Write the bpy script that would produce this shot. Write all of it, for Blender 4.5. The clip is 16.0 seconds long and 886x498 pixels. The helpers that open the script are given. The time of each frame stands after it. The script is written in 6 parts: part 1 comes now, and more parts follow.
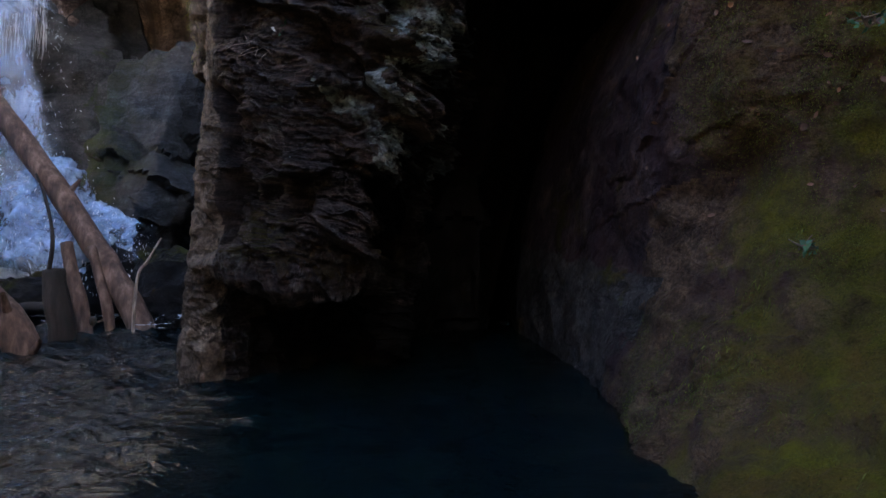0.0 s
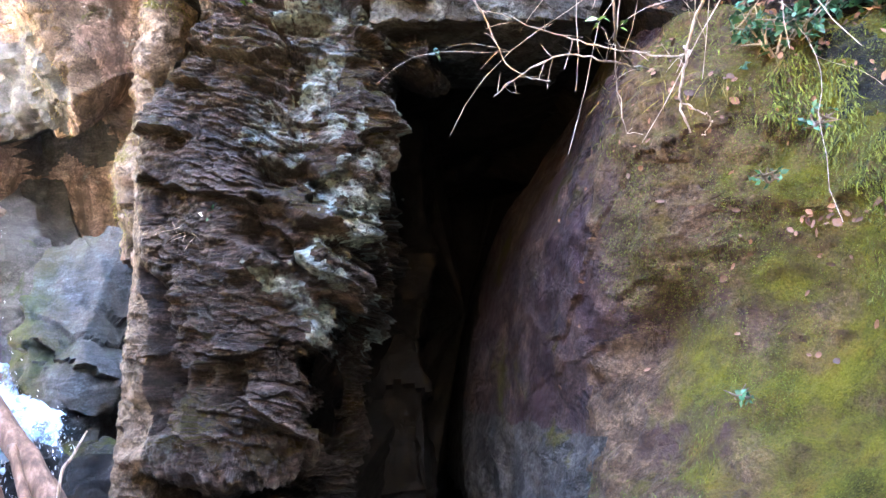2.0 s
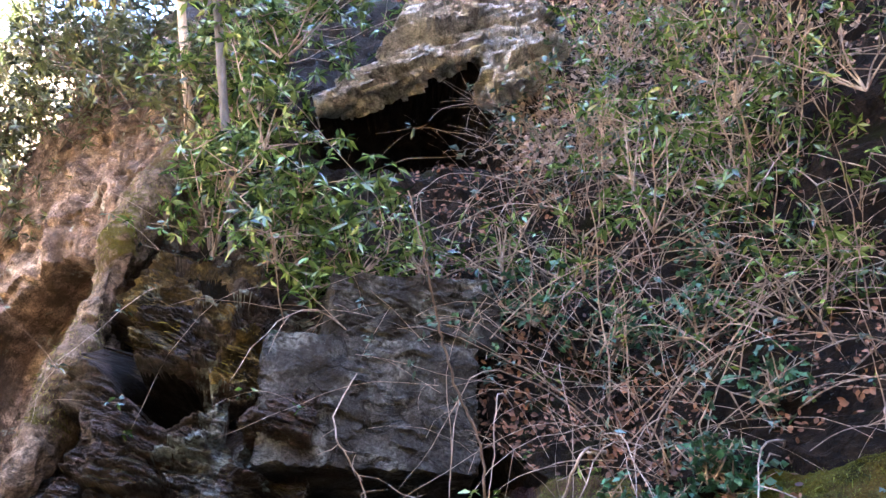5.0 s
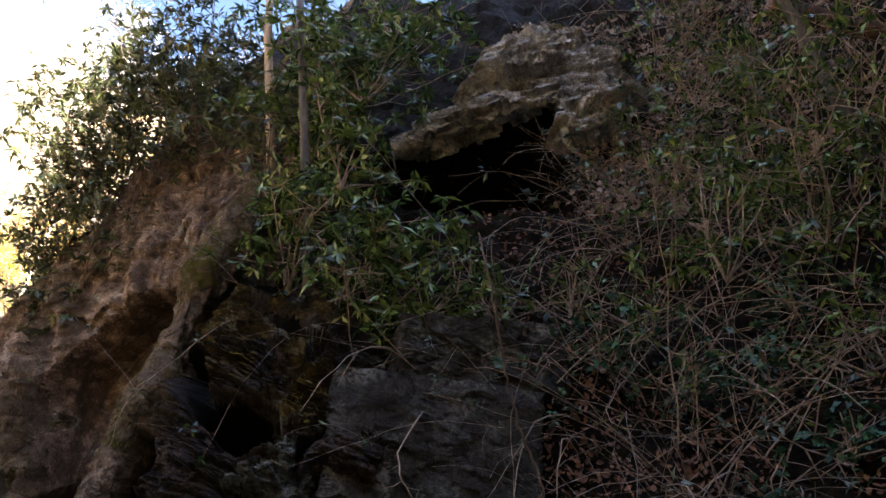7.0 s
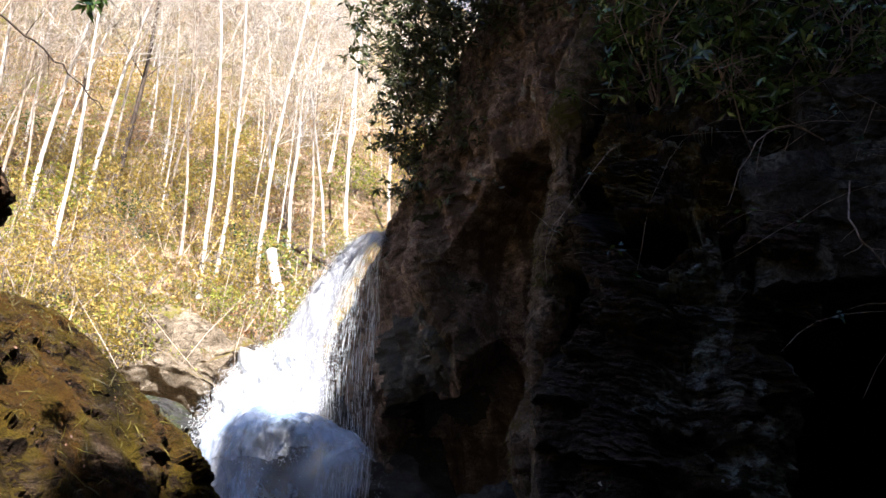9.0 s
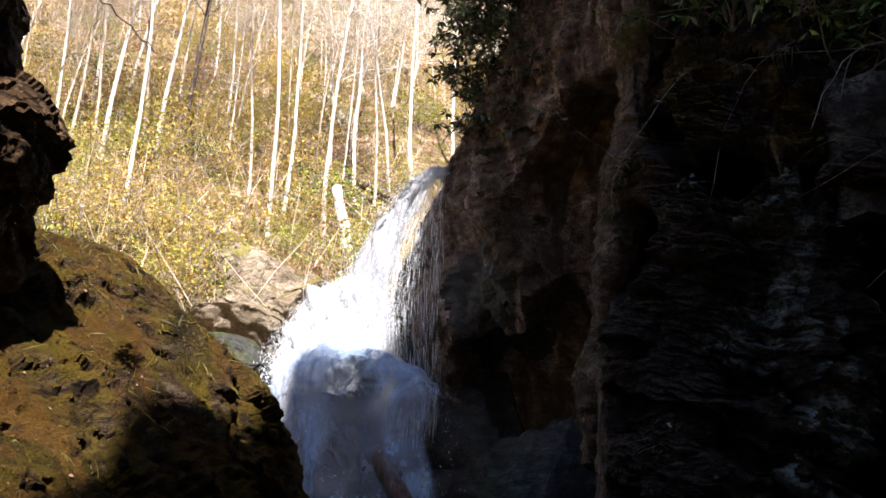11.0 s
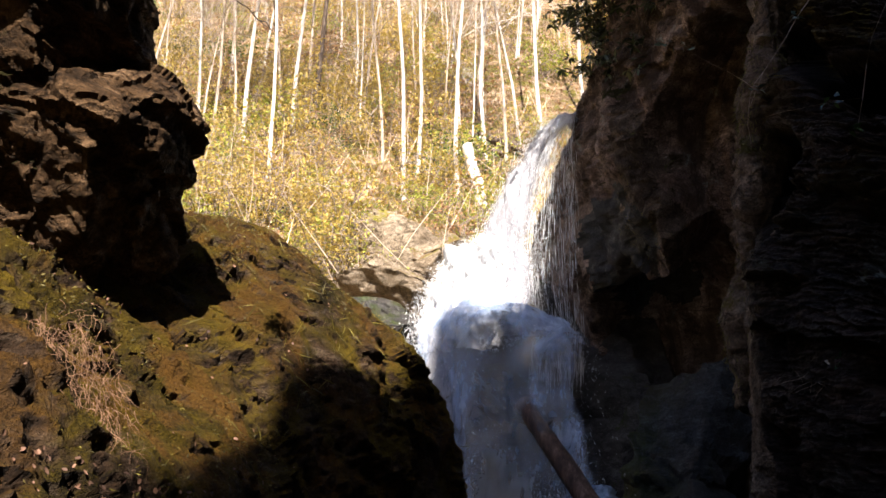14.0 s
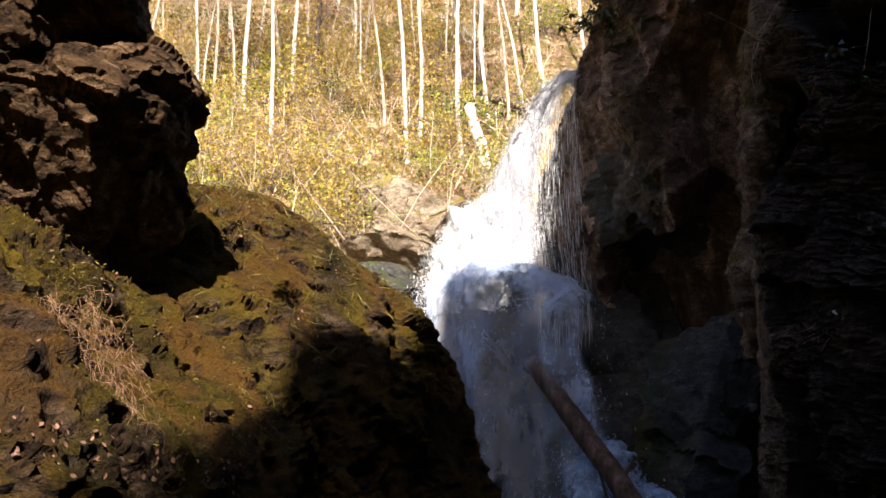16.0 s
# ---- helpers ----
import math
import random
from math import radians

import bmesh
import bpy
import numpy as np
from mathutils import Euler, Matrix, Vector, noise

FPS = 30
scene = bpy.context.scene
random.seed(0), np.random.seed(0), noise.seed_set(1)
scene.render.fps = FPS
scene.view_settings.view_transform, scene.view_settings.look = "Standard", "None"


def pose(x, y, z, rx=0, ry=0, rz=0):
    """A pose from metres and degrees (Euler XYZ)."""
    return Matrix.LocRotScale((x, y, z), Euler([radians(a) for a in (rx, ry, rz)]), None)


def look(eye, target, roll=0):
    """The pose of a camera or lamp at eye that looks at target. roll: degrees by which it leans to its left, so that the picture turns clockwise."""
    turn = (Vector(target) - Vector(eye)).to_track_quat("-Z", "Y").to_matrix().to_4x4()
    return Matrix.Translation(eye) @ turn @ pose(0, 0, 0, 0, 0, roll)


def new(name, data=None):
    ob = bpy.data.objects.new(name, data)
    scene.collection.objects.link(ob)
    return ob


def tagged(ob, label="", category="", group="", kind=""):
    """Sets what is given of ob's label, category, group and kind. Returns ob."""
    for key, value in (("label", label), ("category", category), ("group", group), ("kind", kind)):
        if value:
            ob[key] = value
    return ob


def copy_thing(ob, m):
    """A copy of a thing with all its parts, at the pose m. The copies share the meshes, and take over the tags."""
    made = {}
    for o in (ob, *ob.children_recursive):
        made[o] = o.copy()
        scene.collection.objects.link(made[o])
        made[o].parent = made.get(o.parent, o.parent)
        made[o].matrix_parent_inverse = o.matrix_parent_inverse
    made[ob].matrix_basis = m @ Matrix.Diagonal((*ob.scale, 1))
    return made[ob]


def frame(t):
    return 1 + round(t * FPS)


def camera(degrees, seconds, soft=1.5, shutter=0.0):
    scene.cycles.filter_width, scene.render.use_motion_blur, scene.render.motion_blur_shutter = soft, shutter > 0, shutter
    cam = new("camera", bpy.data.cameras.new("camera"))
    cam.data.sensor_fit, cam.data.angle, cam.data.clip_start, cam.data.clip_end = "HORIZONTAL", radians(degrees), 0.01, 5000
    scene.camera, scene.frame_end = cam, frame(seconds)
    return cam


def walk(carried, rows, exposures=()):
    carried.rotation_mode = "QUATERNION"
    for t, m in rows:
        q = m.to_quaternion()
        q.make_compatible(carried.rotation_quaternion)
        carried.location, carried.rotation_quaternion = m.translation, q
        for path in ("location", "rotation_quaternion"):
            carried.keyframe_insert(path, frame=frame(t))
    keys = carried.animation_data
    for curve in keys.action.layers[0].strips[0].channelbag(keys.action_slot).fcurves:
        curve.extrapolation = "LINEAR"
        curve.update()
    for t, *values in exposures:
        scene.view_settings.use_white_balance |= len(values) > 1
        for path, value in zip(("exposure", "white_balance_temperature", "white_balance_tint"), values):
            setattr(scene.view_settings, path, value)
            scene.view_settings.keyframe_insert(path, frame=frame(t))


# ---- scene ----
cam = camera(56.8, 16.0)
# seconds, eye (x, y, z), yaw, pitch, roll
ROWS = [
    (0.0, -0.000, 0.000, 1.500, -0.00, -4.00, -0.00),
    (0.5, 0.038, 0.039, 1.449, -3.45, -2.53, 1.32),
    (1.0, 0.052, 0.039, 1.480, -3.93, -0.03, 2.01),
    (1.5, 0.054, 0.018, 1.528, -3.53, 4.42, 3.58),
    (2.0, 0.055, 0.018, 1.581, -3.96, 6.92, 3.95),
    (2.5, 0.052, -0.037, 1.695, -4.68, 12.37, 3.02),
    (3.0, 0.075, -0.044, 1.806, -7.10, 16.57, 2.30),
    (3.5, 0.112, -0.058, 1.884, -8.38, 20.32, 2.61),
    (4.0, 0.171, -0.096, 1.946, -9.23, 24.57, 2.29),
    (4.5, 0.217, -0.178, 2.019, -10.56, 28.64, 2.07),
    (4.7, 0.203, -0.220, 2.029, -11.40, 30.64, 2.04),
    (6.8, 0.290, -0.349, 1.961, -10.13, 36.53, -1.48),
    (7.0, 0.214, -0.335, 1.971, -8.46, 35.65, -2.21),
    (7.5, 0.022, -0.304, 1.824, 0.14, 32.85, -3.07),
    (8.0, -0.219, -0.235, 1.620, 11.78, 28.05, -2.88),
    (8.5, -0.319, -0.296, 1.662, 17.03, 26.69, -2.22),
    (9.0, -0.319, -0.268, 1.698, 18.60, 24.73, -0.36),
    (9.2, -0.323, -0.277, 1.695, 19.15, 23.88, 0.19),
    (11.3, -0.332, -0.083, 1.807, 24.26, 19.75, -0.90),
    (11.5, -0.343, -0.072, 1.788, 24.99, 19.60, -0.47),
    (12.0, -0.337, -0.056, 1.794, 26.98, 18.89, -0.24),
    (12.5, -0.325, -0.050, 1.806, 29.16, 18.35, 0.01),
    (13.0, -0.304, -0.046, 1.806, 31.24, 18.10, 0.09),
    (13.5, -0.293, -0.046, 1.807, 32.98, 17.86, 0.11),
    (14.0, -0.278, -0.048, 1.805, 33.99, 16.73, 0.22),
    (14.5, -0.280, -0.044, 1.804, 34.12, 14.88, 0.99),
    (15.0, -0.278, -0.042, 1.804, 34.88, 13.77, 1.82),
    (15.5, -0.282, -0.044, 1.804, 35.38, 13.86, 2.40),
    (16.0, -0.271, -0.054, 1.812, 34.90, 14.09, 1.95),
]
EXPOSURE = [(0.0, 4.4, 5900, 11), (0.5, 5.75, 6100, 11), (1.0, 7.05, 6200, 11), (1.5, 7.6, 5900, 10), (2.5, 7.7, 5900, 12), (3.5, 7.15, 5600, 17), (4.7, 6.45, 5500, 17), (6.8, 4.1, 6200, 13), (7.2, 3.5, 6000, 13), (7.6, 2.75, 5600, 13), (8.0, 2.25, 5400, 13), (9.2, 2.05, 5400, 13), (12.0, 2.0, 5700, 14), (16.0, 2.02, 6100, 15)]
walk(cam, [(t, pose(x, y, z, 90 + pitch, roll, yaw)) for t, x, y, z, yaw, pitch, roll in ROWS], EXPOSURE)

# ---- light ----
SUN_DIR = Vector((0.60, -0.80, 0.88)).normalized()
world = bpy.data.worlds.new("world")
scene.world = world
world.use_nodes = True
wn = world.node_tree
sky = wn.nodes.new("ShaderNodeTexSky")
sky.sky_type = "NISHITA"
sky.sun_disc = False
sky.sun_elevation = math.asin(SUN_DIR.z)
sky.sun_rotation = math.atan2(SUN_DIR.x, SUN_DIR.y)
wn.nodes["Background"].inputs["Strength"].default_value = 0.05
sky.dust_density, sky.air_density = 1.2, 1.0
wn.links.new(sky.outputs[0], wn.nodes["Background"].inputs["Color"])
sun = new("sun", bpy.data.lights.new("sun", "SUN"))
sun.data.energy, sun.data.angle, sun.data.color = 5.0, radians(0.5), (1.0, 0.86, 0.66)
sun.matrix_world = look((0, 0, 0), -SUN_DIR)


# ---- noise, meshes ----
def _hash(ix, iy, iz, seed):
    h = (ix * 374761393 + iy * 668265263 + iz * 2147483647 + seed * 1274126177) & 0xFFFFFFFF
    h = ((h ^ (h >> 13)) * 1274126177) & 0xFFFFFFFF
    return (h ^ (h >> 16)) & 0xFFFFFFFF


def value01(ix, iy, iz, seed=0):
    return _hash(ix.astype(np.int64), iy.astype(np.int64), iz.astype(np.int64), seed) / 4294967295.0


def vnoise(p, seed=0):
    """Smooth value noise, -1 to 1, of an (n, 3) array."""
    i = np.floor(p).astype(np.int64)
    f = p - i
    f = f * f * f * (f * (f * 6 - 15) + 10)
    out = 0.0
    for dx in (0, 1):
        for dy in (0, 1):
            for dz in (0, 1):
                w = (f[:, 0] if dx else 1 - f[:, 0]) * (f[:, 1] if dy else 1 - f[:, 1]) * (f[:, 2] if dz else 1 - f[:, 2])
                out = out + w * value01(i[:, 0] + dx, i[:, 1] + dy, i[:, 2] + dz, seed)
    return out * 2 - 1


def fbm(p, octaves=4, seed=0, gain=0.5):
    out, a = 0.0, 1.0
    for k in range(octaves):
        out = out + a * vnoise(p * 2.03 ** k + 17.3 * k, seed + k)
        a *= gain
    return out


def ridged(p, octaves=4, seed=0):
    out, a = 0.0, 1.0
    for k in range(octaves):
        out = out + a * (1 - 2 * np.abs(vnoise(p * 2.1 ** k + 9.1 * k, seed + k)))
        a *= 0.5
    return out


def strata(p, dip=(0.18, 0.05), thick=0.09, block=0.45, warp=0.12, seed=3):
    """Beds of a layered rock: each juts out by its own amount, most at its lower edge, and is broken into blocks along its length. About -1 to 1."""
    s = (p[:, 2] + dip[0] * p[:, 0] + dip[1] * p[:, 1] + warp * fbm(p * 1.1, 4, seed)) / thick
    along = (p[:, 0] * 0.8 + p[:, 1] * 0.6 + 0.5 * block * fbm(p * 2.1, 3, seed + 5)) / block
    k = np.floor(s)
    f = s - k
    zero = np.zeros_like(k)
    j = along + 7.3 * value01(k, zero, zero, seed)
    i = np.floor(j)
    g = np.clip((j - i - 0.42) / 0.10, 0, 1)
    out = (1 - g) * value01(k, i, zero, seed + 1) + g * value01(k, i + 1, zero, seed + 1)
    tilt = 0.3 + 0.7 * value01(k, i, zero, seed + 2)
    return 2 * out * (1 - tilt * f) - 0.8


def shards(u, v, wide, high, seed, tilt=0.8):
    """Broken plates of a rock face: ragged cells about wide by high in the face's own directions u and v, each at its own depth and slant. About -1 to 1."""
    a, b = u / wide, v / high
    i, j = np.floor(a).astype(np.int64), np.floor(b).astype(np.int64)
    best, out = np.full(len(a), 9.0), np.zeros(len(a))
    zero = np.zeros_like(i)
    for di in (-1, 0, 1):
        for dj in (-1, 0, 1):
            ci, cj = i + di, j + dj
            du = a - ci - value01(ci, cj, zero, seed)
            dv = b - cj - 0.15 - 0.7 * value01(ci, cj, zero, seed + 1)
            d = np.abs(du) * 0.8 + np.abs(dv) + 0.25 * du * dv
            r, tu, tv = (value01(ci, cj, zero, seed + k) for k in (2, 3, 4))
            h = 2 * r - 1 + tilt * ((tu - 0.5) * du - (0.2 + 0.8 * tv) * dv)
            near = d < best
            best, out = np.where(near, d, best), np.where(near, h, out)
    return out


def mesh_of(name, verts, faces, material=None, smooth=True, crease=0):
    me = bpy.data.meshes.new(name)
    verts = np.asarray(verts, dtype=np.float32)
    if isinstance(faces, np.ndarray):
        n, k = faces.shape
        me.vertices.add(len(verts))
        me.vertices.foreach_set("co", verts.ravel())
        me.loops.add(n * k)
        me.loops.foreach_set("vertex_index", faces.astype(np.int32).ravel())
        me.polygons.add(n)
        me.polygons.foreach_set("loop_start", np.arange(0, n * k, k, dtype=np.int32))
        me.polygons.foreach_set("loop_total", np.full(n, k, dtype=np.int32))
        me.update(calc_edges=True)
        me.validate()
    else:
        me.from_pydata([tuple(v) for v in verts], [], faces)
    if smooth:
        me.polygons.foreach_set("use_smooth", np.ones(len(me.polygons), dtype=bool))
    if crease:
        me.set_sharp_from_angle(angle=radians(crease))
    if material:
        me.materials.append(material)
    return me


def part(name, me, parent, label=""):
    ob = new(name, me)
    ob.parent = parent
    if label:
        ob["label"] = label
    return ob


def empty(name, at=(0, 0, 0)):
    ob = new(name)
    ob.empty_display_size = 0.1
    ob.location = at
    bpy.context.view_layer.update()
    return ob


def catmull(ctrl, n, axis):
    """Smooth curve through the control rows along an axis, n samples."""
    c = np.moveaxis(np.asarray(ctrl, float), axis, 0)
    m = len(c)
    c = np.concatenate([2 * c[:1] - c[1:2], c, 2 * c[-1:] - c[-2:-1]])
    u = np.linspace(0, m - 1 - 1e-6, n)
    i = np.floor(u).astype(int)
    f = (u - i).reshape(-1, *[1] * (c.ndim - 1))
    a, b, d, e = c[i], c[i + 1], c[i + 2], c[i + 3]
    out = 0.5 * (2 * b + (d - a) * f + (2 * a - 5 * b + 4 * d - e) * f * f + (3 * b - a - 3 * d + e) * f ** 3)
    return np.moveaxis(out, 0, axis)


def quads(nr, nc):
    i = np.arange(nr * nc).reshape(nr, nc)
    return np.stack([i[:-1, :-1], i[:-1, 1:], i[1:, 1:], i[1:, :-1]], -1).reshape(-1, 4)


def normals_of(g):
    n = np.cross(np.gradient(g, axis=1), np.gradient(g, axis=0))
    return n / (np.linalg.norm(n, axis=-1, keepdims=True) + 1e-9)


def sheet(name, ctrl, nr, nc, relief, material, back, second=None, where=None):
    """A rock face through a small grid of places (rows from the foot up, places from left to right as one faces it), with relief
    along its normals and a body behind it."""
    g = catmull(catmull(ctrl, nr, 0), nc, 1)
    n = normals_of(g)
    p = g.reshape(-1, 3)
    q = p + n.reshape(-1, 3) * relief(p)[:, None]
    faces = quads(nr, nc)
    i = np.arange(nr * nc).reshape(nr, nc)
    ring = np.concatenate([i[0, :-1], i[:-1, -1], i[-1, :0:-1], i[:0:-1, 0]])
    m = len(q)
    q2 = q[ring] + np.asarray(back, float)
    a = np.arange(len(ring))
    b = (a + 1) % len(ring)
    skirt = np.stack([ring[b], ring[a], m + a, m + b], -1)
    centre = m + len(ring)
    cap = np.stack([np.full(len(ring), centre), m + b, m + a, m + a], -1)
    verts = np.concatenate([q, q2, q2.mean(0)[None]])
    tris = [tuple(f) for f in np.concatenate([faces, skirt])] + [tuple(f[:3]) for f in cap]
    ob = new(name, mesh_of(name, verts, tris, material, True, 32))
    if second:
        for extra in second:
            ob.data.materials.append(extra)
        idx = np.zeros(len(ob.data.polygons), dtype=np.int32)
        mid = q[faces].mean(1)
        idx[:len(faces)] = where(mid)
        ob.data.polygons.foreach_set("material_index", idx)
    SURFACE[name] = (q.reshape(nr, nc, 3), normals_of(q.reshape(nr, nc, 3)))
    return ob


SURFACE = {}


def ico(sub=4):
    bm = bmesh.new()
    bmesh.ops.create_icosphere(bm, subdivisions=sub, radius=1.0)
    v = np.array([w.co[:] for w in bm.verts])
    f = np.array([[w.index for w in t.verts] for t in bm.faces])
    bm.free()
    return v, f


ICO = {k: ico(k) for k in (5, 6, 7)}


def lump(name, centre, size, relief, material, sub=6, turn=(0, 0, 0), square=0.5, cuts=0, seed=1):
    """A boulder: a ball squared off towards a block, turned, then roughened."""
    v, f = ICO[sub]
    box = v / np.abs(v).max(1, keepdims=True)
    v = v * (1 - square) + box * square
    cut = np.random.default_rng(seed)
    for _ in range(cuts):
        d = cut.normal(size=3)
        d /= np.linalg.norm(d)
        over = np.maximum(0, v @ d - cut.uniform(0.62, 0.92))
        v = v - over[:, None] * d
    v = v * np.asarray(size)
    r = np.array(Euler([radians(a) for a in turn]).to_matrix())
    v = v @ r.T
    n = v / np.asarray(size).mean()
    n = n / np.linalg.norm(n, axis=1, keepdims=True)
    p = v + np.asarray(centre)
    p = p + n * relief(p)[:, None]
    ob = new(name, mesh_of(name, p - np.asarray(centre), f, material, True, 30))
    ob.location = centre
    return ob


def tube(points, radii, sides=6):
    """Verts and quads of a tapering tube along points."""
    pts = np.asarray(points, float)
    n = len(pts)
    d = np.gradient(pts, axis=0)
    d /= np.linalg.norm(d, axis=1, keepdims=True) + 1e-9
    ref = np.array([0.31, 0.17, 0.93]) if abs(d[0, 2]) < 0.85 else np.array([0.9, 0.4, 0.1])
    a = np.cross(d, ref)
    a /= np.linalg.norm(a, axis=1, keepdims=True) + 1e-9
    b = np.cross(d, a)
    t = np.linspace(0, 2 * np.pi, sides, endpoint=False)
    ring = a[:, None] * np.cos(t)[None, :, None] + b[:, None] * np.sin(t)[None, :, None]
    v = pts[:, None] + ring * np.broadcast_to(radii, (n,))[:, None, None]
    i = np.arange(n * sides).reshape(n, sides)
    j = np.roll(i, -1, axis=1)
    f = np.stack([i[:-1], j[:-1], j[1:], i[1:]], -1).reshape(-1, 4)
    return v.reshape(-1, 3), f


def gather(pieces):
    """Joins (verts, faces) pieces."""
    vs, fs, k = [], [], 0
    for v, f in pieces:
        vs.append(v)
        fs.append(f + k)
        k += len(v)
    return np.concatenate(vs), np.concatenate(fs)


# ---- materials ----
def nodes_of(name):
    m = bpy.data.materials.new(name)
    m.use_nodes = True
    t = m.node_tree
    return m, t, t.nodes["Principled BSDF"]


def node(t, kind, **sets):
    n = t.nodes.new(kind)
    for k, v in sets.items():
        if k in n.inputs:
            n.inputs[k].default_value = v
    return n


def noise_tex(t, vec, scale, detail=6, rough=0.6, dist=0.0):
    n = node(t, "ShaderNodeTexNoise", Scale=scale, Detail=detail, Roughness=rough, Distortion=dist)
    t.links.new(vec, n.inputs["Vector"])
    return n.outputs["Fac"]


def ramp(t, fac, stops):
    n = t.nodes.new("ShaderNodeValToRGB")
    e = n.color_ramp.elements
    while len(e) < len(stops):
        e.new(0.5)
    for el, (pos, col) in zip(e, stops):
        el.position = pos
        el.color = (*col, 1) if len(col) == 3 else col
    t.links.new(fac, n.inputs[0])
    return n.outputs[0]


def mix(t, fac, a, b, mode="MIX"):
    n = t.nodes.new("ShaderNodeMix")
    n.data_type = "RGBA"
    n.blend_type = mode
    for sock, val in ((n.inputs[0], fac), (n.inputs[6], a), (n.inputs[7], b)):
        if isinstance(val, bpy.types.NodeSocket):
            t.links.new(val, sock)
        elif isinstance(val, tuple):
            sock.default_value = (*val, 1)
        else:
            sock.default_value = val
    return n.outputs[2]


def maths(t, op, a, b=None, c=None, clamp=False):
    n = t.nodes.new("ShaderNodeMath")
    n.operation = op
    n.use_clamp = clamp
    for sock, val in zip(n.inputs, (a, b, c)):
        if isinstance(val, bpy.types.NodeSocket):
            t.links.new(val, sock)
        elif val is not None:
            sock.default_value = val
    return n.outputs[0]


def grey(v):
    return (v, v, v)


def stretched(t, scale, turn=(0, 0, 0)):
    co = t.nodes.new("ShaderNodeNewGeometry")
    mp = t.nodes.new("ShaderNodeMapping")
    mp.inputs["Scale"].default_value = scale
    mp.inputs["Rotation"].default_value = [radians(a) for a in turn]
    t.links.new(co.outputs["Position"], mp.inputs["Vector"])
    return mp.outputs[0]


def rock(name, dark, mid, light, moss=0.0, moss_cols=((0.030, 0.045, 0.008), (0.12, 0.15, 0.02)), lichen=0.0, lichen_col=(0.34, 0.40, 0.38),
         stain=None, rough=(0.55, 0.9), bands=5.0, dip=8, bump=0.35, moss_scale=1.1, wet=0.0, moss_lie=None, specks=0.0, crack=0.7, moss_soft=0.07, edge_glint=0.0):
    """Weathered rock: beds, stains, lichen crusts and moss on what faces up. edge_glint: painted highlight on convex
    edges.
    """
    m, t, bsdf = nodes_of(name)
    L = t.links.new
    p = stretched(t, (1, 1, 1))
    beds = stretched(t, (1.1, 1.1, bands), (0, dip, 0))
    n_big = noise_tex(t, p, 0.9, 5, 0.62)
    n_bed = noise_tex(t, beds, 3.2, 9, 0.68, 0.4)
    n_fine = noise_tex(t, p, 38, 8, 0.7)
    n_mid = noise_tex(t, p, 7.5, 8, 0.66)
    col = ramp(t, n_bed, [(0.30, dark), (0.52, mid), (0.74, light)])
    col = mix(t, ramp(t, n_big, [(0.35, grey(0)), (0.7, grey(1))]), col, mix(t, 0.6, col, mid, "MULTIPLY"))
    col = mix(t, 0.8, col, ramp(t, n_fine, [(0.30, grey(0.12)), (0.72, grey(1.8))]), "MULTIPLY")
    n_grit = noise_tex(t, p, 125, 3, 0.7)
    col = mix(t, 0.7, col, ramp(t, n_grit, [(0.32, grey(0.35)), (0.68, grey(1.6))]), "MULTIPLY")
    seam = maths(t, "ABSOLUTE", maths(t, "SUBTRACT", noise_tex(t, stretched(t, (1, 1, 0.45 * bands + 0.5), (0, dip, 0)), 1.9, 7, 0.6, 0.7), 0.5))
    seam = ramp(t, seam, [(0.0, grey(1)), (0.022, grey(0))])
    col = mix(t, maths(t, "MULTIPLY", seam, crack), col, tuple(0.35 * c for c in dark))
    if stain:
        s = noise_tex(t, stretched(t, (1.6, 1.6, 0.45)), 1.3, 7, 0.65, 0.6)
        col = mix(t, ramp(t, s, [(0.47, grey(0)), (0.62, grey(0.9))]), col, mix(t, 0.7, stain, ramp(t, n_mid, [(0.3, grey(0.4)), (0.7, grey(1.3))]), "MULTIPLY"))
    if lichen:
        l1 = noise_tex(t, p, 2.2, 6, 0.7, 0.3)
        l2 = noise_tex(t, p, 21, 6, 0.75)
        f = maths(t, "MULTIPLY", ramp(t, l1, [(0.62 - lichen * 0.25, grey(0)), (0.74 - lichen * 0.2, grey(1))]), ramp(t, l2, [(0.40, grey(0)), (0.56, grey(1))]))
        col = mix(t, maths(t, "MULTIPLY", f, 0.9), col, lichen_col)
    # convex edges go paler, a highlight painted into the colour
    if edge_glint:
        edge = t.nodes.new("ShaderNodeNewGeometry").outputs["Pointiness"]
        col = mix(t, ramp(t, maths(t, "MULTIPLY_ADD", n_mid, 0.06, edge), [(0.545, grey(0)), (0.60, grey(edge_glint))]), col, mix(t, 0.5, light, lichen_col))
    height = maths(t, "ADD", maths(t, "MULTIPLY", n_bed, 1.2), maths(t, "MULTIPLY", n_mid, 0.7))
    height = maths(t, "ADD", height, maths(t, "MULTIPLY_ADD", n_grit, 0.35, maths(t, "MULTIPLY", n_fine, 0.8)))
    height = maths(t, "SUBTRACT", height, maths(t, "MULTIPLY", seam, crack))
    if specks:
        vor = node(t, "ShaderNodeTexVoronoi", Scale=17.0)
        L(p, vor.inputs["Vector"])
        hue = t.nodes.new("ShaderNodeSeparateColor")
        L(vor.outputs["Color"], hue.inputs[0])
        reach = maths(t, "MULTIPLY", maths(t, "SUBTRACT", hue.outputs[0], 1.0 - specks), 0.9)
        dot = maths(t, "LESS_THAN", maths(t, "MULTIPLY_ADD", n_fine, 0.12, vor.outputs["Distance"]), reach)
